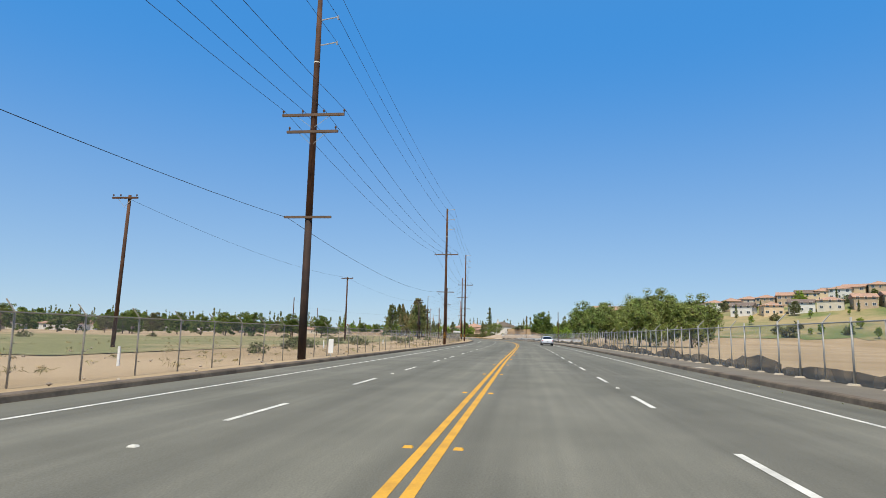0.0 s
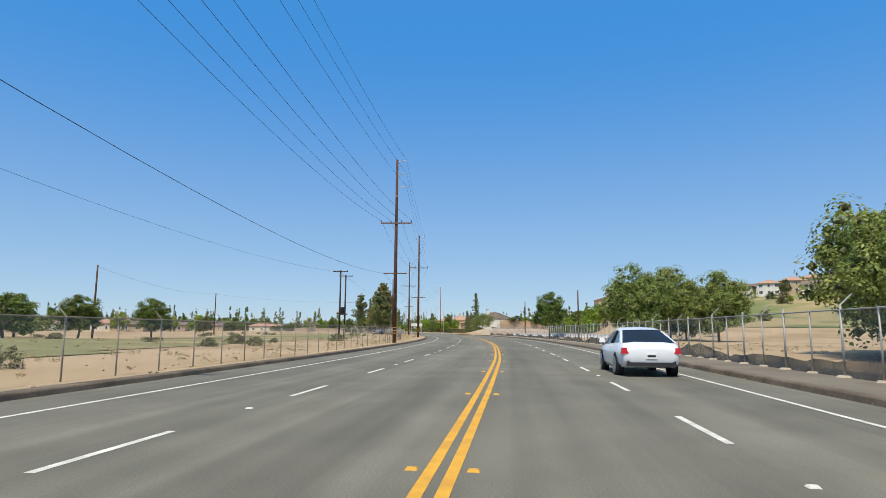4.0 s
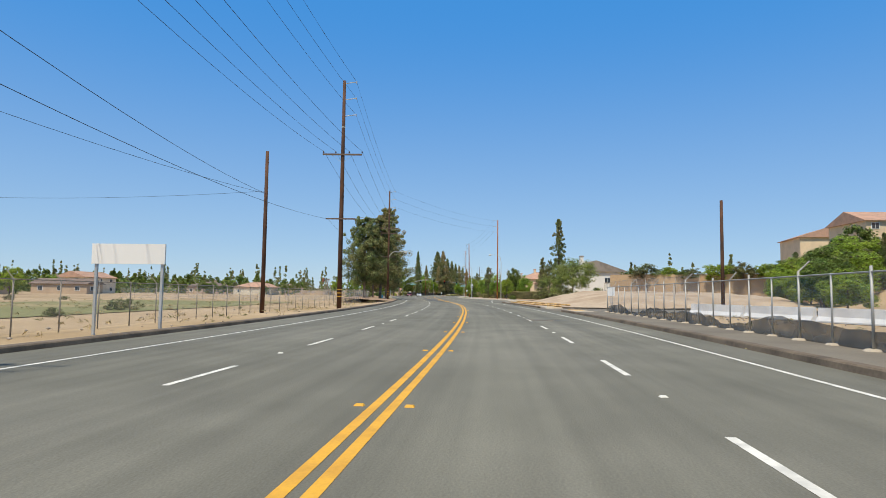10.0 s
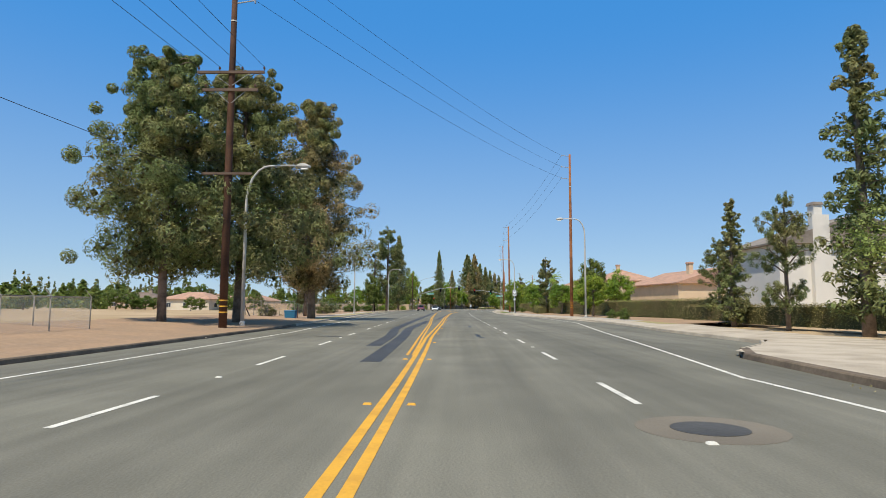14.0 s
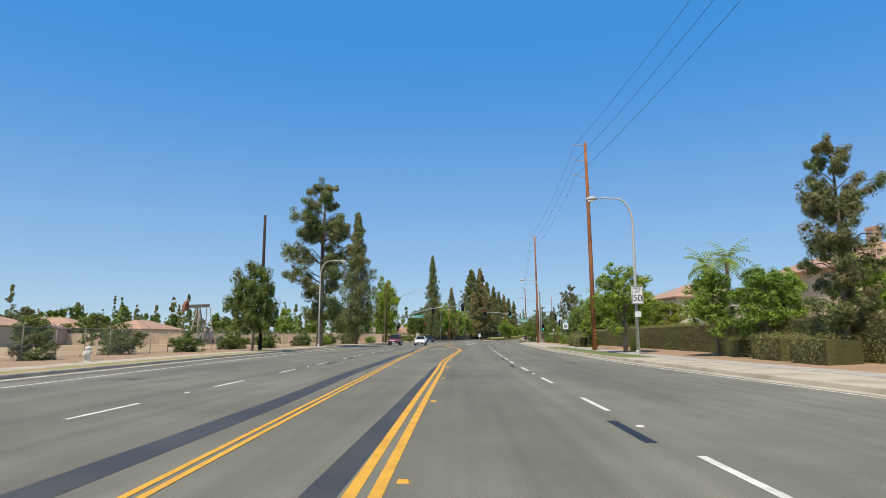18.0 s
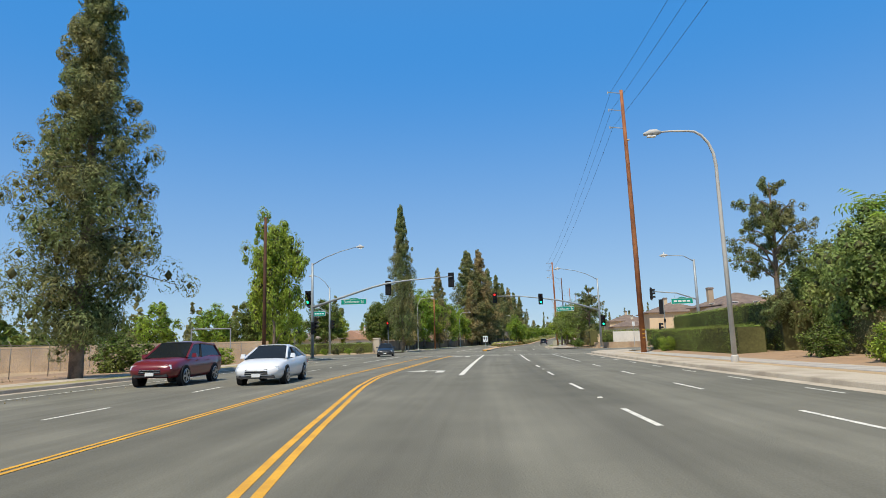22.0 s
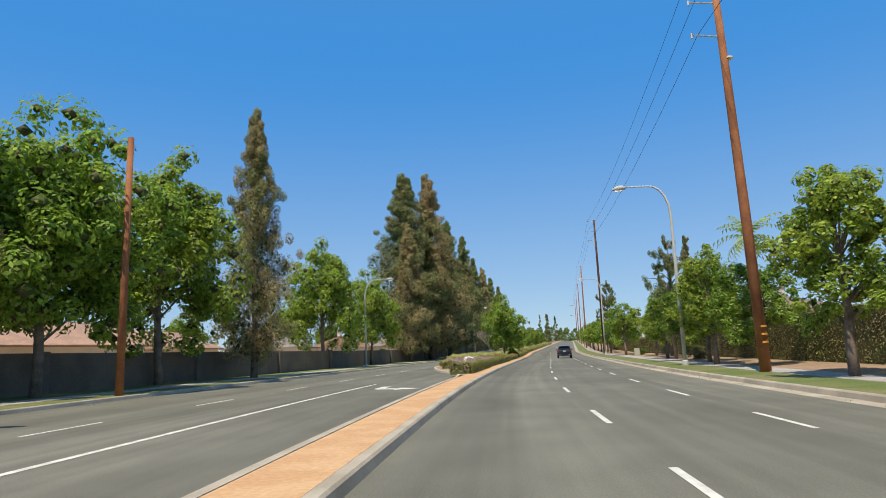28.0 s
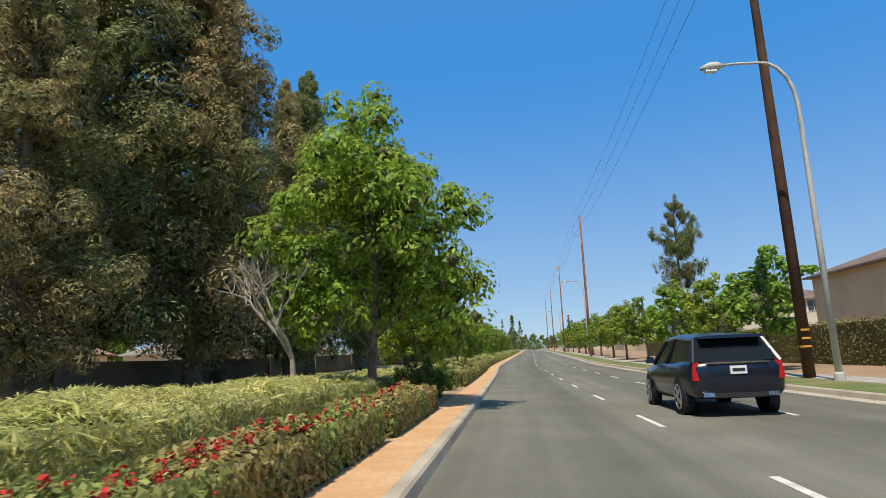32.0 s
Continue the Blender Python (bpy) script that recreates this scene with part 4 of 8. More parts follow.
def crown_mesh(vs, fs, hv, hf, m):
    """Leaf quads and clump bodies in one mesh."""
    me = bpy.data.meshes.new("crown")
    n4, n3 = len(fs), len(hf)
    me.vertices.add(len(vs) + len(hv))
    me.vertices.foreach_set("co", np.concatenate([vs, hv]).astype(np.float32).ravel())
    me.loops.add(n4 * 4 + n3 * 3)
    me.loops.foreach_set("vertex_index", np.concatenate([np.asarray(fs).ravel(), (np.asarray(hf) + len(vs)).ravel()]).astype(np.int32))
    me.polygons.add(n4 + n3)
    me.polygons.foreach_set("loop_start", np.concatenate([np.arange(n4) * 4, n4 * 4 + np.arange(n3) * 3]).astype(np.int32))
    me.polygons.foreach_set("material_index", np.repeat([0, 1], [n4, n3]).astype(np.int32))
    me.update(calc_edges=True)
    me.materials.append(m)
    me.materials.append(CLUMP_SHADE)
    return me


def conifer(seed, h, width, base, clumps, per, leaf, mats, taper=1.0, gaps=0.25, tuft=0.09, rise=0.12):
    """A tall conifer: limbs in loose whorls, each with three or four tufts of needles towards its end."""
    rr = np.random.default_rng(seed)
    nb = clumps // 4
    z0 = base * h + (0.985 - base) * h * (np.arange(nb) + rr.uniform(-0.6, 0.6, nb)) / nb
    k = np.clip(1 - (z0 - base * h) / ((1 - base) * h), 0, 1)
    low = np.clip((1 - k) / 0.12, 0.5, 1.0)
    ang = np.arange(nb) * 2.399 + rr.normal(size=nb) * 0.5
    side = 1 + gaps * 0.8 * np.sin(ang * 2 + z0 * 0.9 + seed) + gaps * rr.normal(size=nb) * 0.7
    reach = width / 2 * (k ** taper * 0.95 + 0.05) * low * np.clip(side, 0.45, 1.4)
    way = rise + rr.normal(size=nb) * 0.3
    cs, rs = [], []
    for f, g in ((1.0, 0.85), (0.78, 1.05), (0.55, 1.0), (0.28, 0.9)):
        q = reach * f * rr.uniform(0.9, 1.08, nb)
        a = ang + rr.normal(size=nb) * 0.14
        cs.append(np.stack([np.cos(a) * q, np.sin(a) * q, z0 + way * q * (f - 0.4) + rr.normal(size=nb) * 0.014 * h], 1))
        r = tuft * h * 0.5 * (0.38 + 0.62 * k) * rr.uniform(0.75, 1.25, nb) * g
        rs.append(np.stack([r, r, r * 0.95], 1))
    cs, rs = np.concatenate(cs), np.concatenate(rs)
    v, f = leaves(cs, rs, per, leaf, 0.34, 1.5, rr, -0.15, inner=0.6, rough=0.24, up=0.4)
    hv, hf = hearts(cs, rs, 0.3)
    step = max(1, nb // 46)
    limbs = [(max(base * h * 0.7, c[2] - 0.35), c[0] * 0.9, c[1] * 0.9, c[2], 0.02 * h * 0.1 + 0.02) for c in cs[:nb:step]]
    return trunk_mesh(h * 0.97, 0.012 * h + 0.06, seed, limbs, BARK, 0.006), crown_mesh(v, f, hv, hf, mats)


def open_pine(seed, h, width, base, nb, per, leaf, m):
    """A ragged pine: curved limbs of uneven reach, turned up at the ends and hung with round tufts of needles."""
    rr = np.random.default_rng(seed)
    z0 = base * h + (0.95 - base) * h * np.sort(rr.uniform(0, 1, nb)) ** 0.95
    k = (z0 - base * h) / ((1 - base) * h)
    ang = np.arange(nb) * 2.399 + rr.normal(size=nb) * 0.6
    shape = np.interp(k, [0, 0.12, 0.45, 0.7, 0.9, 1], [0.55, 0.85, 1.0, 0.8, 0.38, 0.1])
    reach = width / 2 * shape * np.where(rr.uniform(size=nb) < 0.22, 1.25, rr.uniform(0.45, 0.9, nb))
    cs, rs, limbs = [], [], []
    for j in range(nb):
        n = 5 + int(reach[j] * 2.6)
        f = rr.uniform(0.22, 1.0, n) ** 0.7
        f[0] = 1.0
        a = ang[j] + rr.normal(size=n) * 0.16
        up = reach[j] * (0.42 * f ** 2 - 0.16 * f) + rr.normal(size=n) * 0.16 * (0.5 + reach[j] * 0.3)
        cs.append(np.stack([np.cos(a) * reach[j] * f, np.sin(a) * reach[j] * f, z0[j] + up], 1))
        r = h * 0.027 * rr.uniform(0.65, 1.3, n) * (0.6 + 0.4 * shape[j])
        rs.append(np.stack([r, r, r * 0.95], 1))
        e = cs[-1][0] * 0.96
        limbs.append(tuple(float(q) for q in (max(base * h * 0.6, z0[j] - 0.25), e[0], e[1], cs[-1][0][2], 0.03 + 0.012 * reach[j])))
    top = np.array([(0.1 * i, 0.0, h * (0.9 + 0.025 * i)) for i in range(5)])
    cs, rs = np.concatenate(cs + [top]), np.concatenate(rs + [np.full((5, 3), h * 0.02)])
    v, f = leaves(cs, rs, per, leaf, 0.24, 1.7, rr, -0.1, inner=0.45)
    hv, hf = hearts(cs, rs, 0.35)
    return trunk_mesh(h * 0.97, 0.013 * h + 0.06, seed, limbs, BARK, 0.008), crown_mesh(v, f, hv, hf, m)


def broadleaf(seed, h, width, base, clumps, per, leaf, m, lumps=0.25, body=0.36):
    """A broad-leaved tree: boughs that end in bunches of leafy clumps, uneven outside, shade-coloured bodies inside."""
    rr = np.random.default_rng(seed)
    nb = max(6, clumps // 5)
    vz = np.linspace(-0.86, 0.99, nb) + rr.normal(size=nb) * 0.06
    vz = np.clip(vz, -0.9, 1.0)
    va = np.arange(nb) * 2.399 + rr.normal(size=nb) * 0.35
    v = np.stack([np.cos(va) * np.sqrt(1 - vz ** 2), np.sin(va) * np.sqrt(1 - vz ** 2), vz], 1)
    hz = (1 - base) * h / 2
    v[:, :2] *= np.where(v[:, 2:] < 0, (1.1 - v[:, 2:] ** 2) ** -0.22, 1.0)
    size = np.array([width / 2, width / 2, hz])
    bough = v * rr.uniform(0.45, 0.82 + lumps * 0.4, (nb, 1)) * size + np.array([0, 0, base * h + hz])
    cs, rs = [], []
    for i in range(7):
        w = rr.normal(size=(nb, 3))
        w /= np.linalg.norm(w, axis=1, keepdims=True)
        spread = width * 0.15 * rr.uniform(0.5, 1.15, (nb, 1))
        cs.append(bough + w * spread * np.array([1, 1, 0.9]) + np.array([0, 0, 0.03 * h]) * (i == 0))
        r = width * 0.09 * rr.uniform(0.6, 1.3, nb)
        rs.append(np.stack([r, r, r * 0.8], 1))
    cs, rs = np.concatenate(cs), np.concatenate(rs)
    cs[:, 2] = np.clip(cs[:, 2], base * h * 0.9 + 0.05 * h, 1.02 * h)
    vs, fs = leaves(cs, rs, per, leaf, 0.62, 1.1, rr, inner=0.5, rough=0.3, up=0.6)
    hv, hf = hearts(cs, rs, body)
    limbs = [(max(base * h * 0.8, min(c[2] - 0.12 * h, 0.55 * h)), c[0] * 0.85, c[1] * 0.85, c[2], 0.018 * h * 0.25 + 0.012) for c in bough[:: max(1, nb // 16)]]
    return trunk_mesh(h * 0.75, 0.012 * h + 0.05, seed, limbs, BARK, 0.02), crown_mesh(vs, fs, hv, hf, m)


def palm(seed, h):
    rr = random.Random(seed)
    vs, fs = [], []
    for i in range(26):
        a = i * 2.4 + rr.uniform(-0.2, 0.2)
        el = rr.uniform(-0.5, 1.2)
        n = 9
        L = rr.uniform(1.7, 2.3)
        p = Vector((0, 0, h))
        d = Vector((math.cos(a) * math.cos(el), math.sin(a) * math.cos(el), math.sin(el)))
        for j in range(n):
            q = p + d * (L / n)
            d = (d + Vector((0, 0, -0.17))).normalized()
            side = d.cross(Vector((0, 0, 1))).normalized()
            w = 0.42 * math.sin(math.pi * (j + 0.7) / (n + 0.6)) + 0.05
            for sgn in (1, -1):
                o = len(vs)
                tip = p + side * sgn * w + d * 0.22 + Vector((0, 0, -0.14))
                vs += [tuple(p), tuple(p + d * (L / n) * 0.55), tuple(tip), tuple(tip)]
                fs.append((o, o + 1, o + 2, o + 3))
            p = q
    return mesh_of("trunk", *tube([(0, 0, -0.2), (0.1, 0, h * 0.5), (0, 0, h)], [0.2, 0.15, 0.13], 8), BARK, True), fast_mesh("crown", vs, fs, LEAF_GREEN)


LEAF_RUST = mat("rusty_needles", (0.40, 0.315, 0.14), 0.7, vary=0.35, fine=1.5, mix_scale=0.3, other=(0.23, 0.255, 0.09), leaf=0.34, random_tint=0.2, bump=0)
LEAF_YELLOW = mat("yellow_green_leaves", (0.30, 0.38, 0.05), 0.5, vary=0.3, fine=1.5, mix_scale=0.4, other=(0.18, 0.27, 0.035), leaf=0.38, random_tint=0.5, bump=0)
LEAF_PEPPER = mat("pepper_leaves", (0.21, 0.28, 0.07), 0.6, vary=0.3, fine=1.5, mix_scale=0.4, other=(0.28, 0.32, 0.09), leaf=0.35, random_tint=0.2, bump=0)
LEAF_OLIVE = mat("olive_leaves", (0.20, 0.225, 0.08), 0.7, vary=0.3, fine=1.5, mix_scale=0.4, other=(0.13, 0.11, 0.06), leaf=0.3, random_tint=0.5, bump=0)
KINDS = {
    "pine_tall": [conifer(21, 26, 10.0, 0.10, 640, 40, 0.24, LEAF_PINE, 0.9, 0.24, 0.085), conifer(22, 26, 10.0, 0.09, 640, 40, 0.24, LEAF_RUST, 0.85, 0.22, 0.085)],
    "pine_near": [conifer(23, 26, 11.0, 0.10, 600, 165, 0.125, LEAF_PINE, 0.95, 0.28, 0.088), conifer(24, 26, 11.0, 0.09, 600, 165, 0.125, LEAF_RUST, 0.9, 0.26, 0.088)],
    "pine_open": [open_pine(31, 20, 8.6, 0.14, 62, 60, 0.17, LEAF_PINE), open_pine(33, 20, 8.6, 0.12, 58, 60, 0.17, LEAF_RUST)],
    "pine_full": [conifer(36, 20, 10.0, 0.14, 480, 190, 0.13, LEAF_RUST, 0.6, 0.34, 0.1), conifer(37, 18, 11.8, 0.2, 480, 190, 0.13, LEAF_PINE, 0.5, 0.36, 0.105)],
    "cypress": [conifer(41, 12, 3.2, 0.05, 300, 30, 0.15, LEAF_PINE, 0.65, 0.25, 0.06), conifer(42, 14, 3.2, 0.08, 280, 30, 0.16, LEAF_PINE, 0.6, 0.3, 0.055)],
    "small_pine": [open_pine(45, 9, 4.6, 0.12, 44, 44, 0.11, LEAF_PINE)],
    "broad": [broadleaf(51, 10, 8.0, 0.14, 190, 110, 0.11, LEAF_GREEN), broadleaf(52, 10, 7.5, 0.12, 190, 104, 0.11, LEAF_DARK), broadleaf(53, 10, 7.0, 0.10, 200, 110, 0.105, LEAF_GREEN, 0.2)],
    "broad_far": [broadleaf(54, 10, 8.5, 0.06, 110, 30, 0.25, LEAF_GREEN), broadleaf(55, 10, 8.0, 0.04, 110, 30, 0.25, LEAF_DARK), broadleaf(56, 10, 8.0, 0.05, 110, 30, 0.25, LEAF_OLIVE)],
    "street": [broadleaf(61, 6.5, 3.9, 0.2, 130, 84, 0.072, LEAF_GREEN), broadleaf(62, 6.5, 4.2, 0.19, 135, 84, 0.072, LEAF_YELLOW), broadleaf(63, 6.5, 3.5, 0.22, 120, 84, 0.072, LEAF_GREEN)],
    "street_far": [broadleaf(64, 6.5, 4.1, 0.17, 90, 26, 0.15, LEAF_GREEN), broadleaf(65, 6.5, 4.2, 0.19, 90, 26, 0.15, LEAF_YELLOW)],
    "sparse": [broadleaf(71, 8, 7.6, 0.2, 170, 110, 0.07, LEAF_PEPPER, 0.3, body=0.15)],
    "pepper": [broadleaf(75, 10, 10.0, 0.03, 260, 90, 0.14, LEAF_PEPPER, 0.3), broadleaf(76, 10, 10.5, 0.02, 260, 90, 0.14, LEAF_PEPPER, 0.35)],
    "palm": [palm(81, 6.5)],
    "bush": [broadleaf(91, 2.0, 2.6, -0.25, 120, 34, 0.058, LEAF_DARK, 0.15), broadleaf(92, 2.0, 2.7, -0.25, 120, 34, 0.058, LEAF_OLIVE, 0.15), broadleaf(93, 2.0, 2.4, -0.25, 110, 34, 0.058, LEAF_GREEN, 0.15)],
    "weed": [broadleaf(95, 1.0, 3.2, -0.5, 80, 26, 0.06, LEAF_OLIVE, 0.3), broadleaf(96, 1.0, 3.6, -0.5, 80, 26, 0.06, LEAF_OLIVE, 0.4)],
}
NOMINAL = {"pine_tall": 26, "pine_near": 26, "pine_open": 20, "pine_full": 20, "cypress": 12, "small_pine": 9, "broad": 10, "street": 6.5, "sparse": 8, "pepper": 10, "palm": 7.5, "bush": 2.0, "weed": 1.0, "broad_far": 10, "street_far": 6.5}
TREE_LABEL = {"pine_near": "tall dense conifer with tufted green and brown needles", "pine_tall": "tall dense conifer with dark green needles", "pine_open": "tall open pine with ragged tufts of needles", "pine_full": "large pine with rusty green needle tufts", "cypress": "slender dark green conifer",
              "small_pine": "small pine with soft drooping needles", "broad": "large leafy green tree", "street": "young leafy street tree on the lawn", "sparse": "thin-leaved spreading tree with grey branches",
              "pepper": "large spreading pepper tree with feathery foliage", "palm": "feathery green palm with a slim trunk", "bush": "rounded dense green shrub with small leaves", "weed": "low spreading grey-green weed mat in the field", "broad_far": "leafy green tree among the far houses", "street_far": "leafy street tree on the lawn"}


def plant_at(kind, p, h, i=0, turn=0.0, wide=1.0, label="", group=""):
    if kind == "broad" and abs(p.x - float(line_x(min(max(p.y, -19.0), 679.0)))) > 62:
        kind = "broad_far"
    elif kind == "street" and p.y > 640:
        kind = "street_far"
    tm, cm = KINDS[kind][i % len(KINDS[kind])]
    k = h / NOMINAL[kind]
    ob = new("shrub" if kind in ("bush", "weed") else ("palm_tree" if kind == "palm" else ("conifer_tree" if kind in ("pine_tall", "pine_near", "pine_open", "pine_full", "cypress", "small_pine") else "leafy_tree")))
    ob.empty_display_size = 0.3
    ob.matrix_basis = Matrix.Translation(p) @ pose(0, 0, 0, 0, 0, turn) @ Matrix.Diagonal((k * wide, k * wide, k, 1))
    tagged(ob, label or TREE_LABEL[kind], "shrub" if kind in ("bush", "weed") else "tree", group)
    for nm, me in (("trunk", tm), ("crown", cm)):
        o = new(nm, me)
        o.parent = ob
    return ob


def plant(kind, s, d, h, i=0, wide=1.0, z=0.0, label="", group=""):
    p = at(s, d, 0)
    gz = ground_z(p.x, p.y)
    p.z = max(p.z, gz) + z
    return plant_at(kind, p, h, i, (s * 37 + d * 11) % 360, wide, label, group)


# ---- walls and hedges ----
def wall_strip(name, pts, h, thick, m, label, category="wall", kind="structure", cap=None, z=0.0):
    """A wall of some thickness along places (s, d)."""
    line = [at(s, d, z) for s, d in pts]
    vs, fs = [], []
    for i, p in enumerate(line):
        t = (line[min(i + 1, len(line) - 1)] - line[max(i - 1, 0)]).normalized()
        n = Vector((t.y, -t.x, 0)).normalized() * thick / 2
        for q, zz in ((p - n, -0.2), (p - n, h), (p + n, h), (p + n, -0.2)):
            vs.append((q.x, q.y, q.z + zz))
    for i in range(len(line) - 1):
        a = i * 4
        for k in range(3):
            fs.append((a + k, a + k + 1, a + k + 5, a + k + 4))
    fs += [(0, 3, 2, 1), tuple(len(vs) - 4 + k for k in range(4))]
    ob = thing(name, vs, fs, m, label=label, category=category, kind=kind)
    return ob


def run(s0, s1, d0, d1, step=6.0):
    n = max(1, int((s1 - s0) / step))
    return [(s0 + (s1 - s0) * i / n, d0 + (d1 - d0) * i / n) for i in range(n + 1)]


BLOCK = mat("block_wall", (0.22, 0.155, 0.105), 0.9, vary=0.2, fine=9, mix_scale=0.5, other=(0.17, 0.12, 0.085), bump=0.3)
TAN_WALL = mat("tan_wall", (0.70, 0.52, 0.33), 0.9, vary=0.15, fine=10, mix_scale=0.4, other=(0.52, 0.38, 0.24), bump=0.2)
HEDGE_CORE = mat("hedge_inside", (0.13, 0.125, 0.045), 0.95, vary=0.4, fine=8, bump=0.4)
HEDGE_LEAF = mat("hedge_leaves", (0.27, 0.265, 0.085), 0.6, vary=0.3, fine=1.5, mix_scale=0.5, other=(0.28, 0.22, 0.10), leaf=0.35, bump=0)
HEDGE_GREEN = mat("green_hedge_leaves", (0.25, 0.33, 0.06), 0.6, vary=0.3, fine=1.5, mix_scale=0.5, other=(0.16, 0.175, 0.035), leaf=0.25, bump=0)


def hedge(s0, s1, d0, d1, h, thick, m=HEDGE_LEAF, leaf=0.10, dens=26, z=0.15, label="clipped dense green hedge", seed=1, trim=0.12, name="hedge"):
    """A hedge: a dark core under a skin of leaves."""
    rr = np.random.default_rng(seed)
    L = s1 - s0
    n = int(math.hypot(L, d1 - d0) * (2 * h + thick) * dens * 7.0)
    leaf *= 0.5
    u = rr.uniform(0, 1, n)
    side = rr.uniform(0, 2 * h + thick, n)
    off_d = np.where(side < h, -thick / 2, np.where(side > h + thick, thick / 2, side - h - thick / 2))
    zz = np.where(side < h, side, np.where(side > h + thick, 2 * h + thick - side, h))
    off_d = off_d + rr.normal(size=n) * trim * 0.5
    zz = np.clip(zz + rr.normal(size=n) * trim * 0.6, 0.02, None)
    base = [at(s0 + L * q, d0 + (d1 - d0) * q, z) for q in np.linspace(0, 1, 41)]
    bx, by, bz = (np.interp(u, np.linspace(0, 1, 41), [b[k] for b in base]) for k in range(3))
    t = (base[-1] - base[0]).normalized()
    cx, cy = t.y, -t.x
    c = np.stack([bx + cx * off_d, by + cy * off_d, bz + zz], 1)
    out = np.where(side < h, -1.0, np.where(side > h + thick, 1.0, 0.0))
    lean = np.stack([cx * out, cy * out, np.where(out == 0, 1.0, 0.35)], 1)
    vs, fs = leaves(c, np.full((n, 3), 0.06), 1, leaf, 0.65, 0.3, rr, lean=lean)
    ob = empty(name, base[20], label, "hedge", "hedges")
    inv = np.array(base[20])
    o = new("foliage", fast_mesh("foliage", vs - inv, fs, m))
    o.parent = ob
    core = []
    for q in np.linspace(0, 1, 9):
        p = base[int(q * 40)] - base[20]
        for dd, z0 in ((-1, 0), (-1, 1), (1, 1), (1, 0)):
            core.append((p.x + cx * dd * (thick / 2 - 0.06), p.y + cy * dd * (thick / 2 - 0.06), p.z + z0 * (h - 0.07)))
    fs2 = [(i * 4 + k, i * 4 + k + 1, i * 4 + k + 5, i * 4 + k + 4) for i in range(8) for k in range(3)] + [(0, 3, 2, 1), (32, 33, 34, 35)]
    # plain olive body under the leaf skin, darker than the leaves
    part("inner_core", (core, fs2), HEDGE_CORE, ob)
    return ob


# ---- houses ----
STUCCO = [mat("peach_stucco", (0.72, 0.55, 0.36), 0.9, vary=0.1, fine=14, mix_scale=0.4, bump=0.2), mat("cream_stucco", (0.66, 0.59, 0.46), 0.9, vary=0.1, fine=14, mix_scale=0.4, bump=0.2),
          mat("white_stucco", (0.74, 0.71, 0.64), 0.9, vary=0.08, fine=14, mix_scale=0.4, bump=0.2), mat("tan_stucco", (0.50, 0.38, 0.26), 0.9, vary=0.1, fine=14, mix_scale=0.4, bump=0.2)]
ROOF = [mat("terracotta_tiles", (0.48, 0.29, 0.20), 0.85, vary=0.3, fine=5, mix_scale=0.8, other=(0.38, 0.24, 0.17), bump=0.6), mat("brown_shingles", (0.22, 0.165, 0.13), 0.9, vary=0.3, fine=6, mix_scale=0.8, other=(0.16, 0.12, 0.10), bump=0.5),
        mat("grey_shingles", (0.28, 0.24, 0.20), 0.9, vary=0.25, fine=6, mix_scale=0.8, bump=0.5)]
GLASS = mat("window_glass", (0.05, 0.06, 0.07), 0.08, vary=0.05, bump=0, spec=0.8)
TRIM = mat("white_trim", (0.75, 0.73, 0.68), 0.6, vary=0.05, bump=0)
SOLAR = mat("solar_panel", (0.015, 0.018, 0.03), 0.15, vary=0.1, bump=0, spec=0.8)


def window(parent, x, y, z, w, h, rz):
    m = pose(x, y, z, 0, 0, rz)
    wi = part("window", moved(box(-w / 2 - 0.09, -0.06, -h / 2 - 0.09, w / 2 + 0.09, 0.02, h / 2 + 0.09), m), TRIM, parent)
    n = 2 if w > 1 else 1
    for k in range(n):
        part("pane", moved(box(-w / 2 + k * w / n + 0.03, -0.085, -h / 2, -w / 2 + (k + 1) * w / n - 0.03, -0.05, h / 2), m), GLASS, wi)


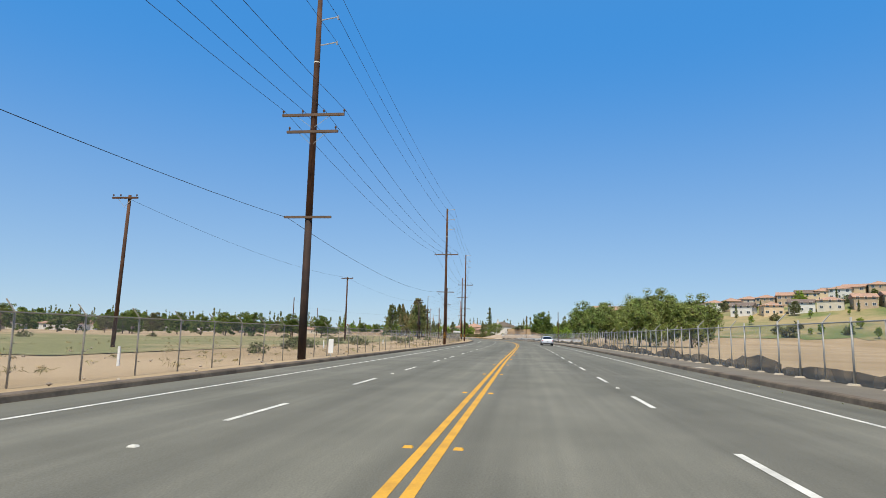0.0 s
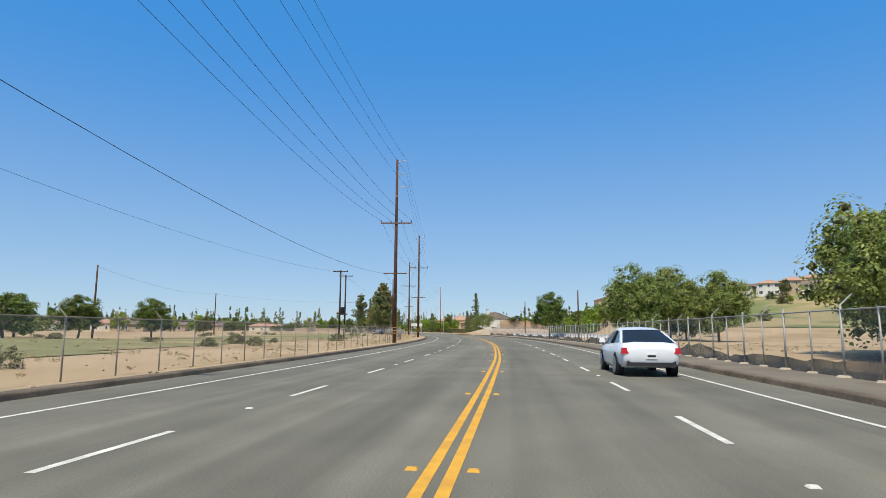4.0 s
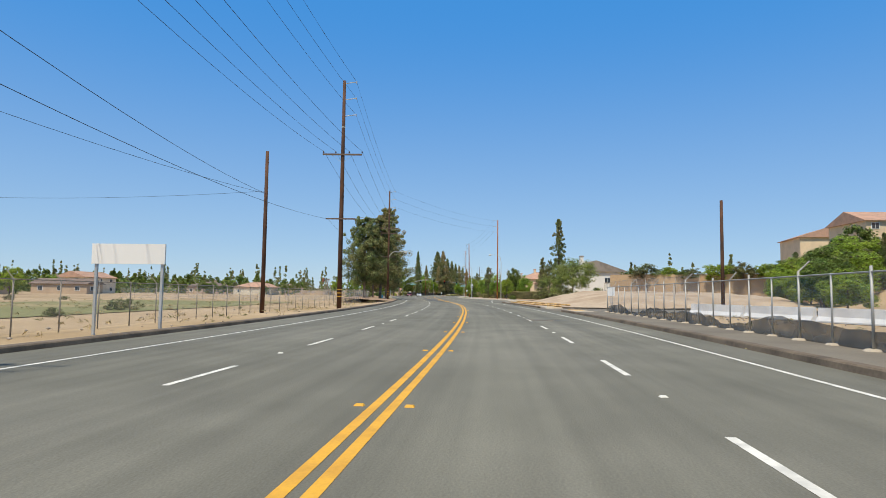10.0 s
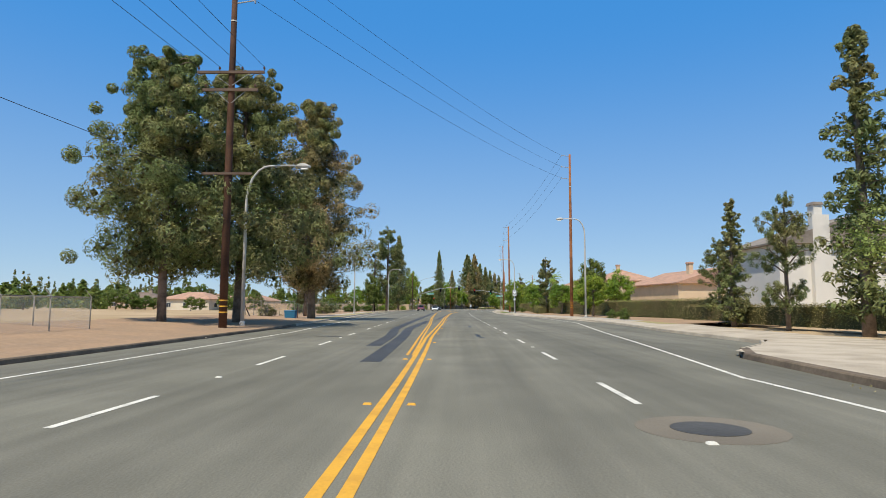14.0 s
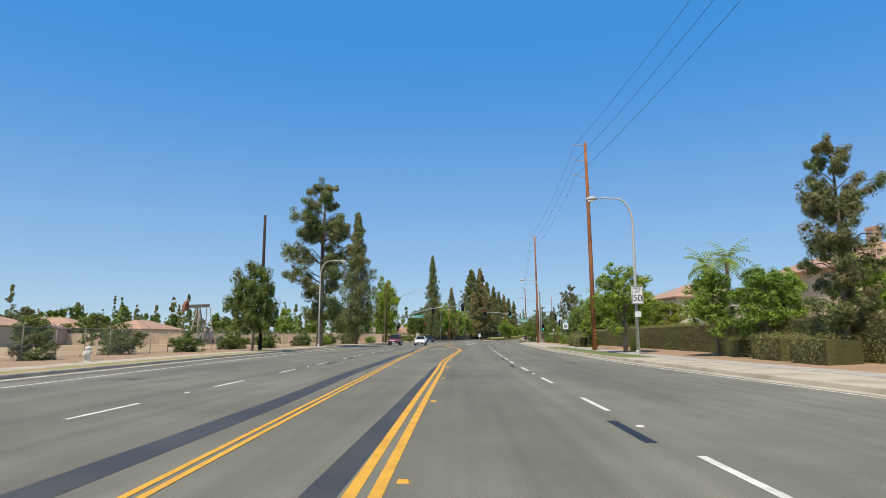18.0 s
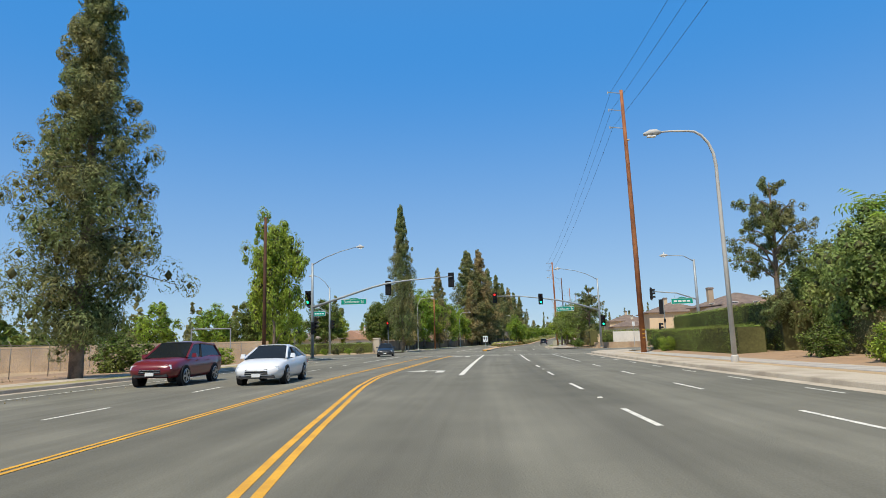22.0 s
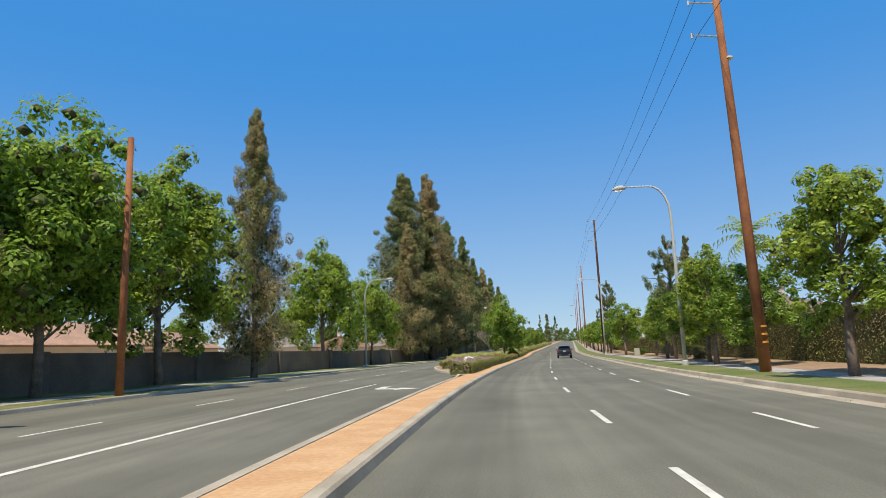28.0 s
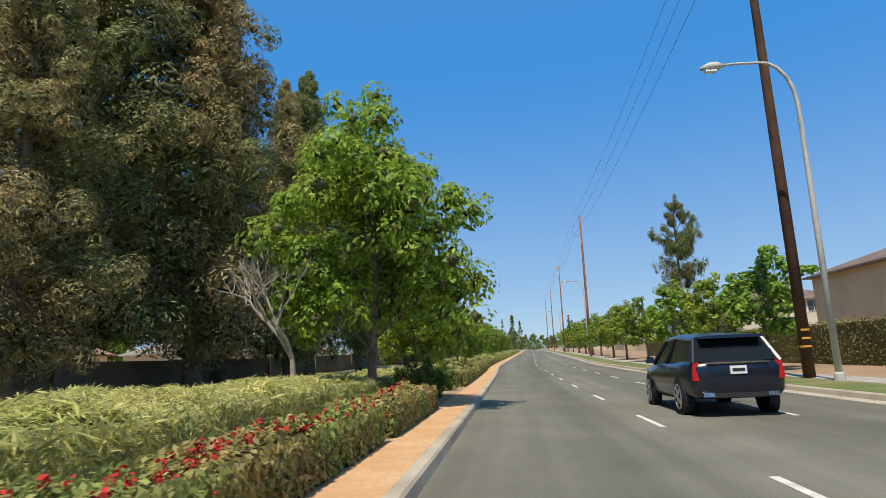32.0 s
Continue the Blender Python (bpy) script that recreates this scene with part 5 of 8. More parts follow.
def house(p, rz, L, W, h, wall=0, roof=0, hip=True, storeys=1, chimney=None, pitch=0.38, windows=3, solar=False, label="", z=0.0, detail=True):
    """A house, long side along its x; walls, roof with eaves, windows, chimney."""
    ob = empty("house", (p[0], p[1], p[2] + z), label, "house", "houses", rz=rz)
    part("wall", box(-L / 2, -W / 2, -1.0, L / 2, W / 2, h), STUCCO[wall], ob)
    e = 0.5
    rh = (W / 2 + e) * pitch
    x0, y0 = L / 2 + e, W / 2 + e
    rx = max(0.3, L / 2 - (W / 2 if hip else -e))
    t = 0.14
    v = [(-x0, -y0, h), (x0, -y0, h), (x0, y0, h), (-x0, y0, h), (-rx, 0, h + rh), (rx, 0, h + rh)]
    v += [(a, b, c + t) for a, b, c in v]
    f = [(0, 3, 2, 1), (6, 7, 11, 10), (7, 8, 11), (8, 9, 10, 11), (9, 6, 10), (0, 1, 7, 6), (1, 2, 8, 7), (2, 3, 9, 8), (3, 0, 6, 9)]
    part("roof", (v, f), ROOF[roof], ob)
    if not hip:
        for sx in (-1, 1):
            part("gable", ([(sx * L / 2, -W / 2, h), (sx * L / 2, W / 2, h), (sx * L / 2, 0, h + W / 2 * pitch)], [(0, 1, 2) if sx > 0 else (1, 0, 2)]), STUCCO[wall], ob)
    if chimney:
        c = part("chimney", box(chimney[0] - 0.45, chimney[1] - 0.35, h - 0.5, chimney[0] + 0.45, chimney[1] + 0.35, h + rh + 0.9), STUCCO[wall], ob)
        part("chimney_cap", box(chimney[0] - 0.55, chimney[1] - 0.45, h + rh + 0.9, chimney[0] + 0.55, chimney[1] + 0.45, h + rh + 1.15, 0.08), ROOF[roof], c)
    if detail:
        for st in range(storeys):
            zz = 1.5 + st * 2.8
            for k in range(windows):
                x = -L / 2 + L * (k + 0.5) / windows
                window(ob, x, -W / 2, zz, 1.3 if k % 2 == 0 else 0.8, 1.1, 0)
            for sx, r in ((-1, -90), (1, 90)):
                window(ob, sx * L / 2, -W * 0.2, zz, 1.3, 1.1, r)
    if solar:
        sl = math.atan(pitch)
        for i in range(4):
            for j in range(2):
                m = pose(-L * 0.3 + i * 1.7, -y0 + 0.8 + j * 1.15, h + t + (0.8 + j * 1.15) * pitch + 0.09, math.degrees(sl), 0, 0)
                part("solar_panel", moved(box(0, 0, 0, 1.6, 1.0, 0.05), m), SOLAR, ob, "dark solar panel")
    return ob

# ---- vacant land on the left and its far houses ----
rr = random.Random(7)
for i in range(30):
    x = -95 - rr.uniform(0, 190)
    y = 40 + i * 17 + rr.uniform(-6, 6)
    if math.hypot(x + 60, y - 330) < 60 or (x > -150 and y > 330):
        continue
    p = Vector((x, y, ground_z(x, y)))
    house(p, rr.choice((0, 90, 15, 100, -20)), rr.uniform(12, 18), rr.uniform(8, 11), 2.7, rr.choice((1, 2, 3)), rr.choice((1, 2, 0)), rr.random() < 0.6, 1, (rr.uniform(-3, 3), 1.5) if rr.random() < 0.4 else None, 0.33, 3,
          label=rr.choice(("single-storey house with a low brown roof", "low cream house with a shingle roof", "single-storey suburban house with a hip roof")))
    for k in range(2):
        q = Vector((x + rr.uniform(-14, 14), y + rr.uniform(-12, 12), p.z))
        plant_at(rr.choice(("broad", "broad", "bush", "palm", "broad")), q, rr.uniform(4, 7.5), rr.randrange(3), rr.uniform(0, 360), 1.1)
for x, y, h in ((-70, 130, 5.5), (-82, 138, 6.0), (-95, 146, 5), (-66, 160, 4.8), (-88, 92, 6.2), (-98, 100, 5.8), (-108, 112, 6.5), (-120, 120, 6.0), (-76, 225, 5.5), (-86, 262, 6.0), (-74, 245, 5), (-105, 230, 6.5), (-112, 290, 6)):
    plant_at("broad", Vector((x - 25, y + 20, -0.25)), h, int(h * 7) % 3, x * 13 % 360, 1.25, label="dense dark green rounded tree before the houses")
house(Vector((-165, 318, -0.1)), 12, 17, 10, 3.2, 1, 0, True, 1, (3, 1.5), 0.4, 4, label="single-storey house with a terracotta tile roof")
house(Vector((-178, 372, -0.1)), 100, 16, 10, 5.2, 1, 0, False, 2, None, 0.35, 3, label="two-storey cream house with a terracotta roof and gable")
house(Vector((-215, 338, -0.1)), 10, 16, 10, 3.0, 1, 0, True, 1, None, 0.35, 4, label="low house with a terracotta tile roof")
for x, y, rz in ((-161, 453, 20), (-160, 474, 100), (-150, 430, 5)):
    house(Vector((x, y, -0.1)), rz, 15, 10, 3.0, 1, 0, True, 1, None, 0.36, 3, label="low house with a terracotta tile roof beyond the vacant land")
# white billboard frame by the field
bb = empty("billboard", at(222.4, -13.9, -0.05), "small blank white notice board on posts", "sign board", rz=heading(222))
part("panel", box(-1.22, -0.03, 2.2, 1.22, 0.03, 2.85), TRIM, bb)
for x in (-1.1, 1.1):
    part("post", box(x - 0.04, 0.03, -0.2, x + 0.04, 0.11, 2.85), GALV, bb)
# far skyline of conifers
def far_trees(name, spots, m, seed, label):
    q = np.random.default_rng(seed)
    cs, rs = [], []
    for x, y, z, h, w in spots:
        n = 34
        k = q.uniform(0, 1, n)
        a = q.uniform(0, 6.28, n)
        r = w / 2 * (1 - k) ** 0.8 * q.uniform(0.3, 1, n)
        cs.append(np.stack([x + np.cos(a) * r, y + np.sin(a) * r, z + h * (0.05 + 0.95 * k)], 1))
        rs.append(np.repeat((w * 0.27 * (1.2 - k))[:, None], 3, 1))
    v, f = leaves(np.concatenate(cs), np.concatenate(rs), 8, 0.75, 0.6, 0.8, q)
    ob = new(name, fast_mesh(name, v, f, m))
    return tagged(ob, label, "trees", kind="stuff")


spots = []
for i in range(240):
    a = rr.uniform(0, 1)
    x = -560 + 760 * a + rr.uniform(-30, 30)
    y = 560 + rr.uniform(0, 260) - 0.45 * (x + 560) * 0.3
    if -190 < x < 0 and y < 900:
        y += 320
    spots.append((x, y, ground_z(x, y) - 0.5, rr.uniform(11, 24), rr.uniform(4, 7)))
for i in range(120):
    x = -330 - rr.uniform(0, 330)
    y = rr.uniform(60, 600)
    spots.append((x, y, -0.5, rr.uniform(9, 17), rr.uniform(5, 9)))
far_trees("distant_conifers", spots, LEAF_PINE, 3, "far dark conifers along the skyline")
spots = []
for i in range(760):
    x = -190 - rr.uniform(0, 370)
    y = rr.uniform(20, 620)
    spots.append((x, y, -0.5, rr.uniform(6, 10.5), rr.uniform(8, 13)))
for i in range(160):
    x = -40 + rr.uniform(-260, 300)
    y = 960 + rr.uniform(0, 200)
    spots.append((x, y, ground_z(x, y) - 0.5, rr.uniform(7, 13), rr.uniform(8, 13)))
far_trees("distant_trees", spots, LEAF_DARK, 4, "far rounded green trees between the houses")

# dark grove before the far houses
for i in range(22):
    x, y = -58 - i * 6.2 + rr.uniform(-3, 3), 172 - i * 2.6 + rr.uniform(-8, 8)
    plant_at("broad", Vector((x, y, -0.25)), rr.uniform(5.2, 7.2), 1, i * 70, 1.35, label="dense dark green rounded tree before the houses")
# weeds and scrub in the field
for i in range(34):
    s, d = rr.uniform(-10, 300), -24 - rr.uniform(0, 40) ** 1.05
    plant("weed", s, d, rr.uniform(0.3, 0.7), rr.randrange(2), rr.uniform(0.8, 1.4), -0.1, "low dusty green weed clump in the field", "field weeds")
for s, d in ((42, -21), (54, -23), (66, -27), (79, -23), (88, -26), (103, -22), (140, -26), (146, -30), (168, -24)):
    plant("weed", s, d, rr.uniform(0.5, 0.9), int(s) % 2, rr.uniform(0.8, 1.1), -0.1, "low green weed clump in the field", "field weeds")

# ---- right-hand side: trees, bank, houses on the hill ----
for s, d, h, i in ((114, 18.5, 8.0, 0), (121, 22, 10.5, 1), (127, 27, 9.5, 0), (119, 29, 9.5, 1), (176, 20.6, 11.0, 1), (181, 26.5, 10.8, 0), (188, 32, 9.0, 1), (174, 31, 9.6, 0)):
    plant("pepper", s, d, h, i, 1.0)
plant("broad", 224, 16.6, 10.0, 1, 1.05, label="large dense mulberry-like green tree beside the dirt lot")
for s, d, h, i in ((292, 46, 7, 0), (297, 52, 8, 1), (303, 60, 8.5, 1), (288, 56, 7, 0), (281, 62, 8, 1), (274, 60, 7, 0), (309, 68, 8, 1)):
    plant(("cypress", "broad")[i], s, d, h, 1, 1.2, label="dark green tree on the bank")
for s, d, h in ((240, 30, 5), (246, 33, 4.5), (262, 30, 5), (270, 34, 4.5), (278, 36, 5), (252, 26, 3.5), (284, 40, 6), (205, 45, 4), (283, 44, 8), (288, 50, 9), (293, 57, 8), (279, 38, 6), (300, 50, 7)):
    plant("broad", s, d, h, int(s) % 3, 1.3, label="rounded green shrubby tree on the bank")
for (x, y, L, W, h, st, ang, w, hip) in ((38, 366, 15, 12, 5.6, 2, 92, 0, False), (42, 341, 13, 13, 5.2, 2, 10, 0, False), (46, 318, 24, 12, 5.0, 2, 94, 0, True), (49, 292, 12, 11, 3.6, 1, 12, 2, False)):
    house(Vector((x, y, ground_z(x, y))), ang, L, W, h, w, 0, hip, st, None, 0.34, 4, label="two-storey peach stucco house with a terracotta roof on the bank")
for i in range(14):
    x, y = 31 + rr.uniform(-5, 5), 262 + i * 7.5
    plant_at("street", Vector((x, y, ground_z(x, y) - 0.1)), rr.uniform(2.6, 4.2), i % 3, x * 40, 0.8, label="thin young tree on the grass bank")
for row, (r0, b0, b1, n) in enumerate(((405, 0.20, 0.78, 26), (372, 0.26, 0.80, 22), (330, 0.33, 0.62, 8))):
    for i in range(n):
        b = b0 + (b1 - b0) * i / (n - 1) + rr.uniform(-0.004, 0.004)
        r = r0 + rr.uniform(-6, 6)
        y = r / math.hypot(1, b)
        x = b * y
        p = Vector((x, y, ground_z(x, y) - 0.3))
        house(p, -math.degrees(math.atan(b)) + rr.uniform(-16, 16), rr.uniform(8, 10.5), rr.uniform(8, 10), 5.2 if row < 2 else 4.4, rr.choice((0, 1, 2, 3)), rr.choice((0, 0, 1)), rr.random() < 0.6, 2, None, 0.36, 3, label=rr.choice(("two-storey cream house with a terracotta roof on the hill", "two-storey tan stucco house on the hillside")))
        if i % 2 == 0:
            plant_at(("cypress", "broad")[i // 2 % 2], Vector((x - 6, y - 8, ground_z(x - 6, y - 8) - 0.2)), rr.uniform(4, 7.5), i, x)
for i in range(46):
    b, r = rr.uniform(0.22, 0.85), rr.uniform(250, 360)
    y = r / math.hypot(1, b)
    x = b * y
    plant_at(("street", "bush", "street")[i % 3], Vector((x, y, ground_z(x, y) - 0.15)), rr.uniform(2.5, 4.5), i % 3, i * 50, 1.0, label="young green tree on the hillside lawn")
hx, hy = np.arange(16, 460, 8.0), np.arange(216, 528, 8.0)
nh = len(hx)
cells = [(j, i) for j in range(len(hy) - 1) for i in range(nh - 1) if ground_z(hx[i], hy[j]) > 2.2]
thing("hill_grass", [(x, y, ground_z(x, y) + 0.12) for y in hy for x in hx], [(j * nh + i, j * nh + i + 1, (j + 1) * nh + i + 1, (j + 1) * nh + i) for j, i in cells], HILL_GRASS, label="green and dry grass on the hillside", category="grass", kind="structure", smooth=True)

# pale slope of sprayed concrete
TAN_EARTH = mat("tan_earth", (0.52, 0.37, 0.22), 0.95, vary=0.2, fine=5, mix_scale=0.3, other=(0.44, 0.30, 0.18), bump=0.5)
SHOT = mat("sprayed_concrete", (0.47, 0.365, 0.255), 0.95, vary=0.22, fine=5, mix_scale=0.35, other=(0.38, 0.28, 0.185), bump=0.6)
vs, fs = [], []
ns, nd = 30, 14
for i in range(ns + 1):
    s = 267.6 + 36 * i / ns
    foot = lerp([(267, 7.6), (275, 7.2), (282, 6.5), (292, 6.3), (304, 6.2)], s)
    hh = lerp([(267.6, 0.05), (270, 0.75), (275, 1.35), (284, 1.7), (294, 1.95), (299, 1.7), (303.6, 0.6)], s)
    for j in range(nd + 1):
        k = j / nd
        bump = 0.07 * math.sin(s * 1.3 + k * 9) * min(1, j) * (1 - ramp(s, 299, 303))
        vs.append(tuple(at(s, foot + 26 * k, 0.1 + hh * ramp(k, 0, 0.42) + bump)))
fs = [(i * (nd + 1) + j, i * (nd + 1) + j + 1, (i + 1) * (nd + 1) + j + 1, (i + 1) * (nd + 1) + j) for i in range(ns) for j in range(nd)]
thing("slope", vs, fs, SHOT, label="pale tan sprayed-concrete slope beside the road", category="slope", kind="structure", smooth=True)
band("slope_foot", 267, 306, KERB_R, 0.3, 5, SHOT, 0.12, None, "tan dirt and rubble at the foot of the slope", "verge")
wall_strip("bank_wall", [(313, 25.5), (309, 32), (305, 39), (297, 50), (285, 60)], 5.1, 0.6, TAN_EARTH, "tan bare earth bank cut behind the slope", z=0.0)
fence("chain_link_fence", 268.5, 309, [(268, 21.5), (285, 20.2), (300, 21.8), (309, 23.2)], 2.6, 1.72, 1, "chain-link fence with wire arms on top of the slope")
for i in range(15):
    plant("bush", 312 - i * 1.6, 29 + i * 1.9 + rr.uniform(0, 3), rr.uniform(1.2, 2.6), i % 3, rr.uniform(1.2, 2.2), 4.6, "green shrub on top of the earth bank")
# side entry with its kerb ramps
thing("cross_road", [tuple(at(255.4, 4.2, 0.006)), tuple(at(267.2, 4.2, 0.006)), tuple(at(266.8, 34, 0.02)), tuple(at(256.5, 34, 0.02))], [(0, 3, 2, 1)], ASPHALT_OLD, label="grey asphalt side entry between fence and slope", category="road", kind="structure")
for s0, s1, d0, d1 in ((264.4, 270.8, 4.75, 6.4), (249.6, 255.4, 4.7, 6.3)):
    rp = empty("kerb_ramp", at((s0 + s1) / 2, (d0 + d1) / 2, 0.02), "pale concrete kerb ramp with a yellow warning pad", "kerb ramp", "kerb ramps", rz=heading((s0 + s1) / 2))
    part("slab", box(-(d1 - d0) / 2, -(s1 - s0) / 2, 0, (d1 - d0) / 2, (s1 - s0) / 2, 0.13, 0.05), CONCRETE, rp)
    part("warning_pad", box(-0.35, -(s1 - s0) * 0.42 if s0 > 260 else (s1 - s0) * 0.1, 0.13, 0.6, -(s1 - s0) * 0.1 if s0 > 260 else (s1 - s0) * 0.42, 0.142, 0.01), YELLOW, rp, "yellow studded pad")

# first houses on the right
wh = house(at(346, 31.0, 0.5), heading(345) + 90, 10, 13, 6.2, 2, 2, False, 2, (-4.7, 3.2), 0.34, 3, True, label="white two-storey house with solar panels and tall chimney")
part("chimney_shaft", box(-5.5, 2.5, -0.5, -5.0, 3.9, 8.6), STUCCO[2], wh)
house(at(391, 36, 0.7), heading(392) + 98, 18, 14, 4.2, 0, 0, False, 1, (-4, 2.5), 0.32, 4, label="peach stucco house with a low terracotta roof and chimney")
house(at(404, 58, 1.0), heading(378) + 90, 14, 11, 3.9, 1, 0, True, 1, None, 0.36, 4, label="cream house with a terracotta roof behind trees")
house(at(469, 31, 0.8), heading(469) + 96, 15, 11, 6.0, 1, 0, True, 2, (-3, -1), 0.4, 3, label="cream two-storey house with a terracotta tile roof and chimney")
house(at(428, 33, 0.8), heading(428) + 92, 16, 12, 6.0, 0, 0, True, 2, (-3, 1), 0.4, 3, label="two-storey peach house with a terracotta tile roof")
house(at(556, 37, 1.5), heading(553) + 12, 11, 11, 4.4, 3, 1, True, 2, (-4, 1), 0.36, 3, label="two-storey tan house with brown tile roof")
house(at(548, 33, 1.2), heading(548) + 100, 8, 7, 3.0, 1, 1, False, 1, None, 0.42, 2, label="cream gabled house wing with a brown tile roof")
house(at(541, 43, 1.4), heading(536) + 12 + 90, 15, 12, 3.4, 1, 0, False, 1, (-5, 0), 0.4, 3, True, label="cream house with brown roof and solar panels")
house(at(582, 31, 0.5), heading(582) + 92, 14, 11, 5.4, 0, 1, True, 2, (0, 1), 0.36, 3, label="two-storey peach house behind the hedge")
house(at(668, 28, 0.8), heading(668) + 92, 18, 12, 5.6, 0, 1, True, 2, (-3, 0), 0.36, 4, label="two-storey tan house with a brown tile roof")
house(at(632, 27, 0.6), heading(632) + 92, 15, 11, 3.6, 1, 1, True, 1, (-2, 0), 0.36, 3, label="cream house with a brown roof and chimney")
for s in (705, 730, 760, 795):
    house(at(s, 28, 0.6), heading(s) + 92, 15, 11, 5.0, s % 4, 1, True, 2, None, 0.36, 3, label="two-storey house with a brown roof")

plant("cypress", 320, 17.8, 13.7, 1, 1.0, label="slender tall dark conifer beside the house")
plant("cypress", 334.3, 17.6, 9.3, 0, 1.1)
plant("small_pine", 327, 17.6, 8.4, 0, 0.8)
plant("sparse", 312, 18.2, 8.0, 0, 1.15)
plant("small_pine", 340, 19, 7, 0, 1.0)
plant("bush", 300, 15, 2.4, 1, 1.5)
plant("bush", 305, 21, 2.6, 0, 1.5)
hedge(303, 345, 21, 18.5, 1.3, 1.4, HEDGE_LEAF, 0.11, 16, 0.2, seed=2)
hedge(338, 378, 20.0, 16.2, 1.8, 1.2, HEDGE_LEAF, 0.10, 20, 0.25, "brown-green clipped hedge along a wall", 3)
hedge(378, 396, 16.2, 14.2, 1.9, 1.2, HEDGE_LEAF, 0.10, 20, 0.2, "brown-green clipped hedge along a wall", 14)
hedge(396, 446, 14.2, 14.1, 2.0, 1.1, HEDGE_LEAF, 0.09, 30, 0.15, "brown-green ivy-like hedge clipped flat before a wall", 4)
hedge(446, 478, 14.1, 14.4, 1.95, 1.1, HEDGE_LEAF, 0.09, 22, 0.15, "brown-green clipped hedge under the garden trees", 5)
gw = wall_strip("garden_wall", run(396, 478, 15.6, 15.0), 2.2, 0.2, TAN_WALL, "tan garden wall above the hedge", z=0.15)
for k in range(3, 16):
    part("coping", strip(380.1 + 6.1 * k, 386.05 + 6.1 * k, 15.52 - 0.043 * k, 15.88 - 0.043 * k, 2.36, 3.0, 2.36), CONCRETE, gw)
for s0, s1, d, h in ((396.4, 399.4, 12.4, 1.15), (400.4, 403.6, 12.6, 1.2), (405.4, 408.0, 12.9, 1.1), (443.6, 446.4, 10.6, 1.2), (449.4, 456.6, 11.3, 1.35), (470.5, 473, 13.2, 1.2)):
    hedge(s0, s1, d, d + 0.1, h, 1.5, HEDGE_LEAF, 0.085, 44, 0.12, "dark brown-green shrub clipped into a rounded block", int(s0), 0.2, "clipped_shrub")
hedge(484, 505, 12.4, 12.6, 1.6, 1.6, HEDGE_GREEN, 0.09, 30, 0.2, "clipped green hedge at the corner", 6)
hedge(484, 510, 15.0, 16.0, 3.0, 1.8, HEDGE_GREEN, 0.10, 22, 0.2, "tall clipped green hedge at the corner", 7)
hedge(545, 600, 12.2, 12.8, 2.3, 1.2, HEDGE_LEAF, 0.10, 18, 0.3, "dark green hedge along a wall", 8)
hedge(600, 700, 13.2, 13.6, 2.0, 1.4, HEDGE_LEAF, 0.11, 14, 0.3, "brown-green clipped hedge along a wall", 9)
for s, d, h, i in ((366, 14.6, 5.2, 0), (374.5, 15.3, 5.0, 2), (419.3, 9.6, 6.6, 0), (412, 17.5, 5.4, 0), (402, 17.0, 5.0, 2), (391, 17.2, 5.4, 2), (386, 14.0, 5.2, 1), (382, 17.2, 5.0, 0), (433, 17.0, 5.0, 1), (439, 17, 4.8, 0), (446, 17.2, 5.0, 2), (451, 19.0, 5.6, 1),
                   (463.4, 16.6, 7.4, 1), (467.5, 18.0, 7.8, 1), (460, 18.5, 6.2, 0), (572, 8.6, 6.6, 0), (587, 8.7, 6.2, 0), (582.5, 9.6, 5.2, 1), (592, 9.6, 5.6, 0), (597, 9.2, 5.4, 1), (606, 9.6, 5.2, 0), (612, 11, 5.6, 1), (619, 10.8, 5.2, 2), (633, 9.3, 6.6, 0),
                   (641, 10.2, 5.4, 0), (656, 9.6, 6.0, 1), (664, 9.8, 5.6, 0), (672, 9.4, 6.0, 0), (682, 9.6, 5.8, 1), (692, 9.4, 6.0, 0), (704, 9.6, 6.2, 1), (716, 9.4, 6.0, 0), (730, 9.6, 6.4, 2), (744, 9.6, 6.2, 0), (760, 9.6, 6.5, 0), (778, 9.6, 6.4, 1), (800, 9.6, 6.6, 0), (825, 9.6, 6.6, 0)):
    plant("street", s, d, h, i, 1.1 if h > 5.5 else 1.2, 0.15)
plant("pine_open", 397.6, 13.2, 9.8, 0, 0.85, 0.15)
for s, d, h, i in ((404.4, 13.0, 5.2, 1), (408.2, 12.2, 5.4, 1), (442.9, 11.0, 3.6, 2)):
    plant("street", s, d, h, i, 1.0, 0.15, "slim street tree with feathery leaves and a pale leaning trunk").matrix_basis @= pose(0, 0, 0, 0, 4, 0)
for s, d, h in ((419.3, 17.5, 8.2), (425, 18, 8.4), (457.7, 17, 6.4), (455.7, 18.2, 6.8), (454, 19, 6.6), (470.4, 17, 9.0), (477.6, 16.2, 7.8), (463, 20, 8.6), (590, 12, 8.5)):
    plant("palm", s, d, h, 0, 1.0, 0.1)
plant("broad", 393, 20.5, 9.0, 1, 0.8, 0.2)
plant("broad", 383, 22, 6.5, 0, 0.9, 0.2)
plant("small_pine", 484.8, 14.4, 10.4, 0, 0.85, 0.2, "soft dark green pine with a leaning trunk beside the hedge")
pu = empty("patio_umbrella", at(453.4, 16.6, 0.15), "dark blue cloth patio umbrella behind the garden wall", "umbrella")
part("pole", tube([(0, 0, -0.1), (0, 0, 2.85)], 0.03, 8), GALV, pu)
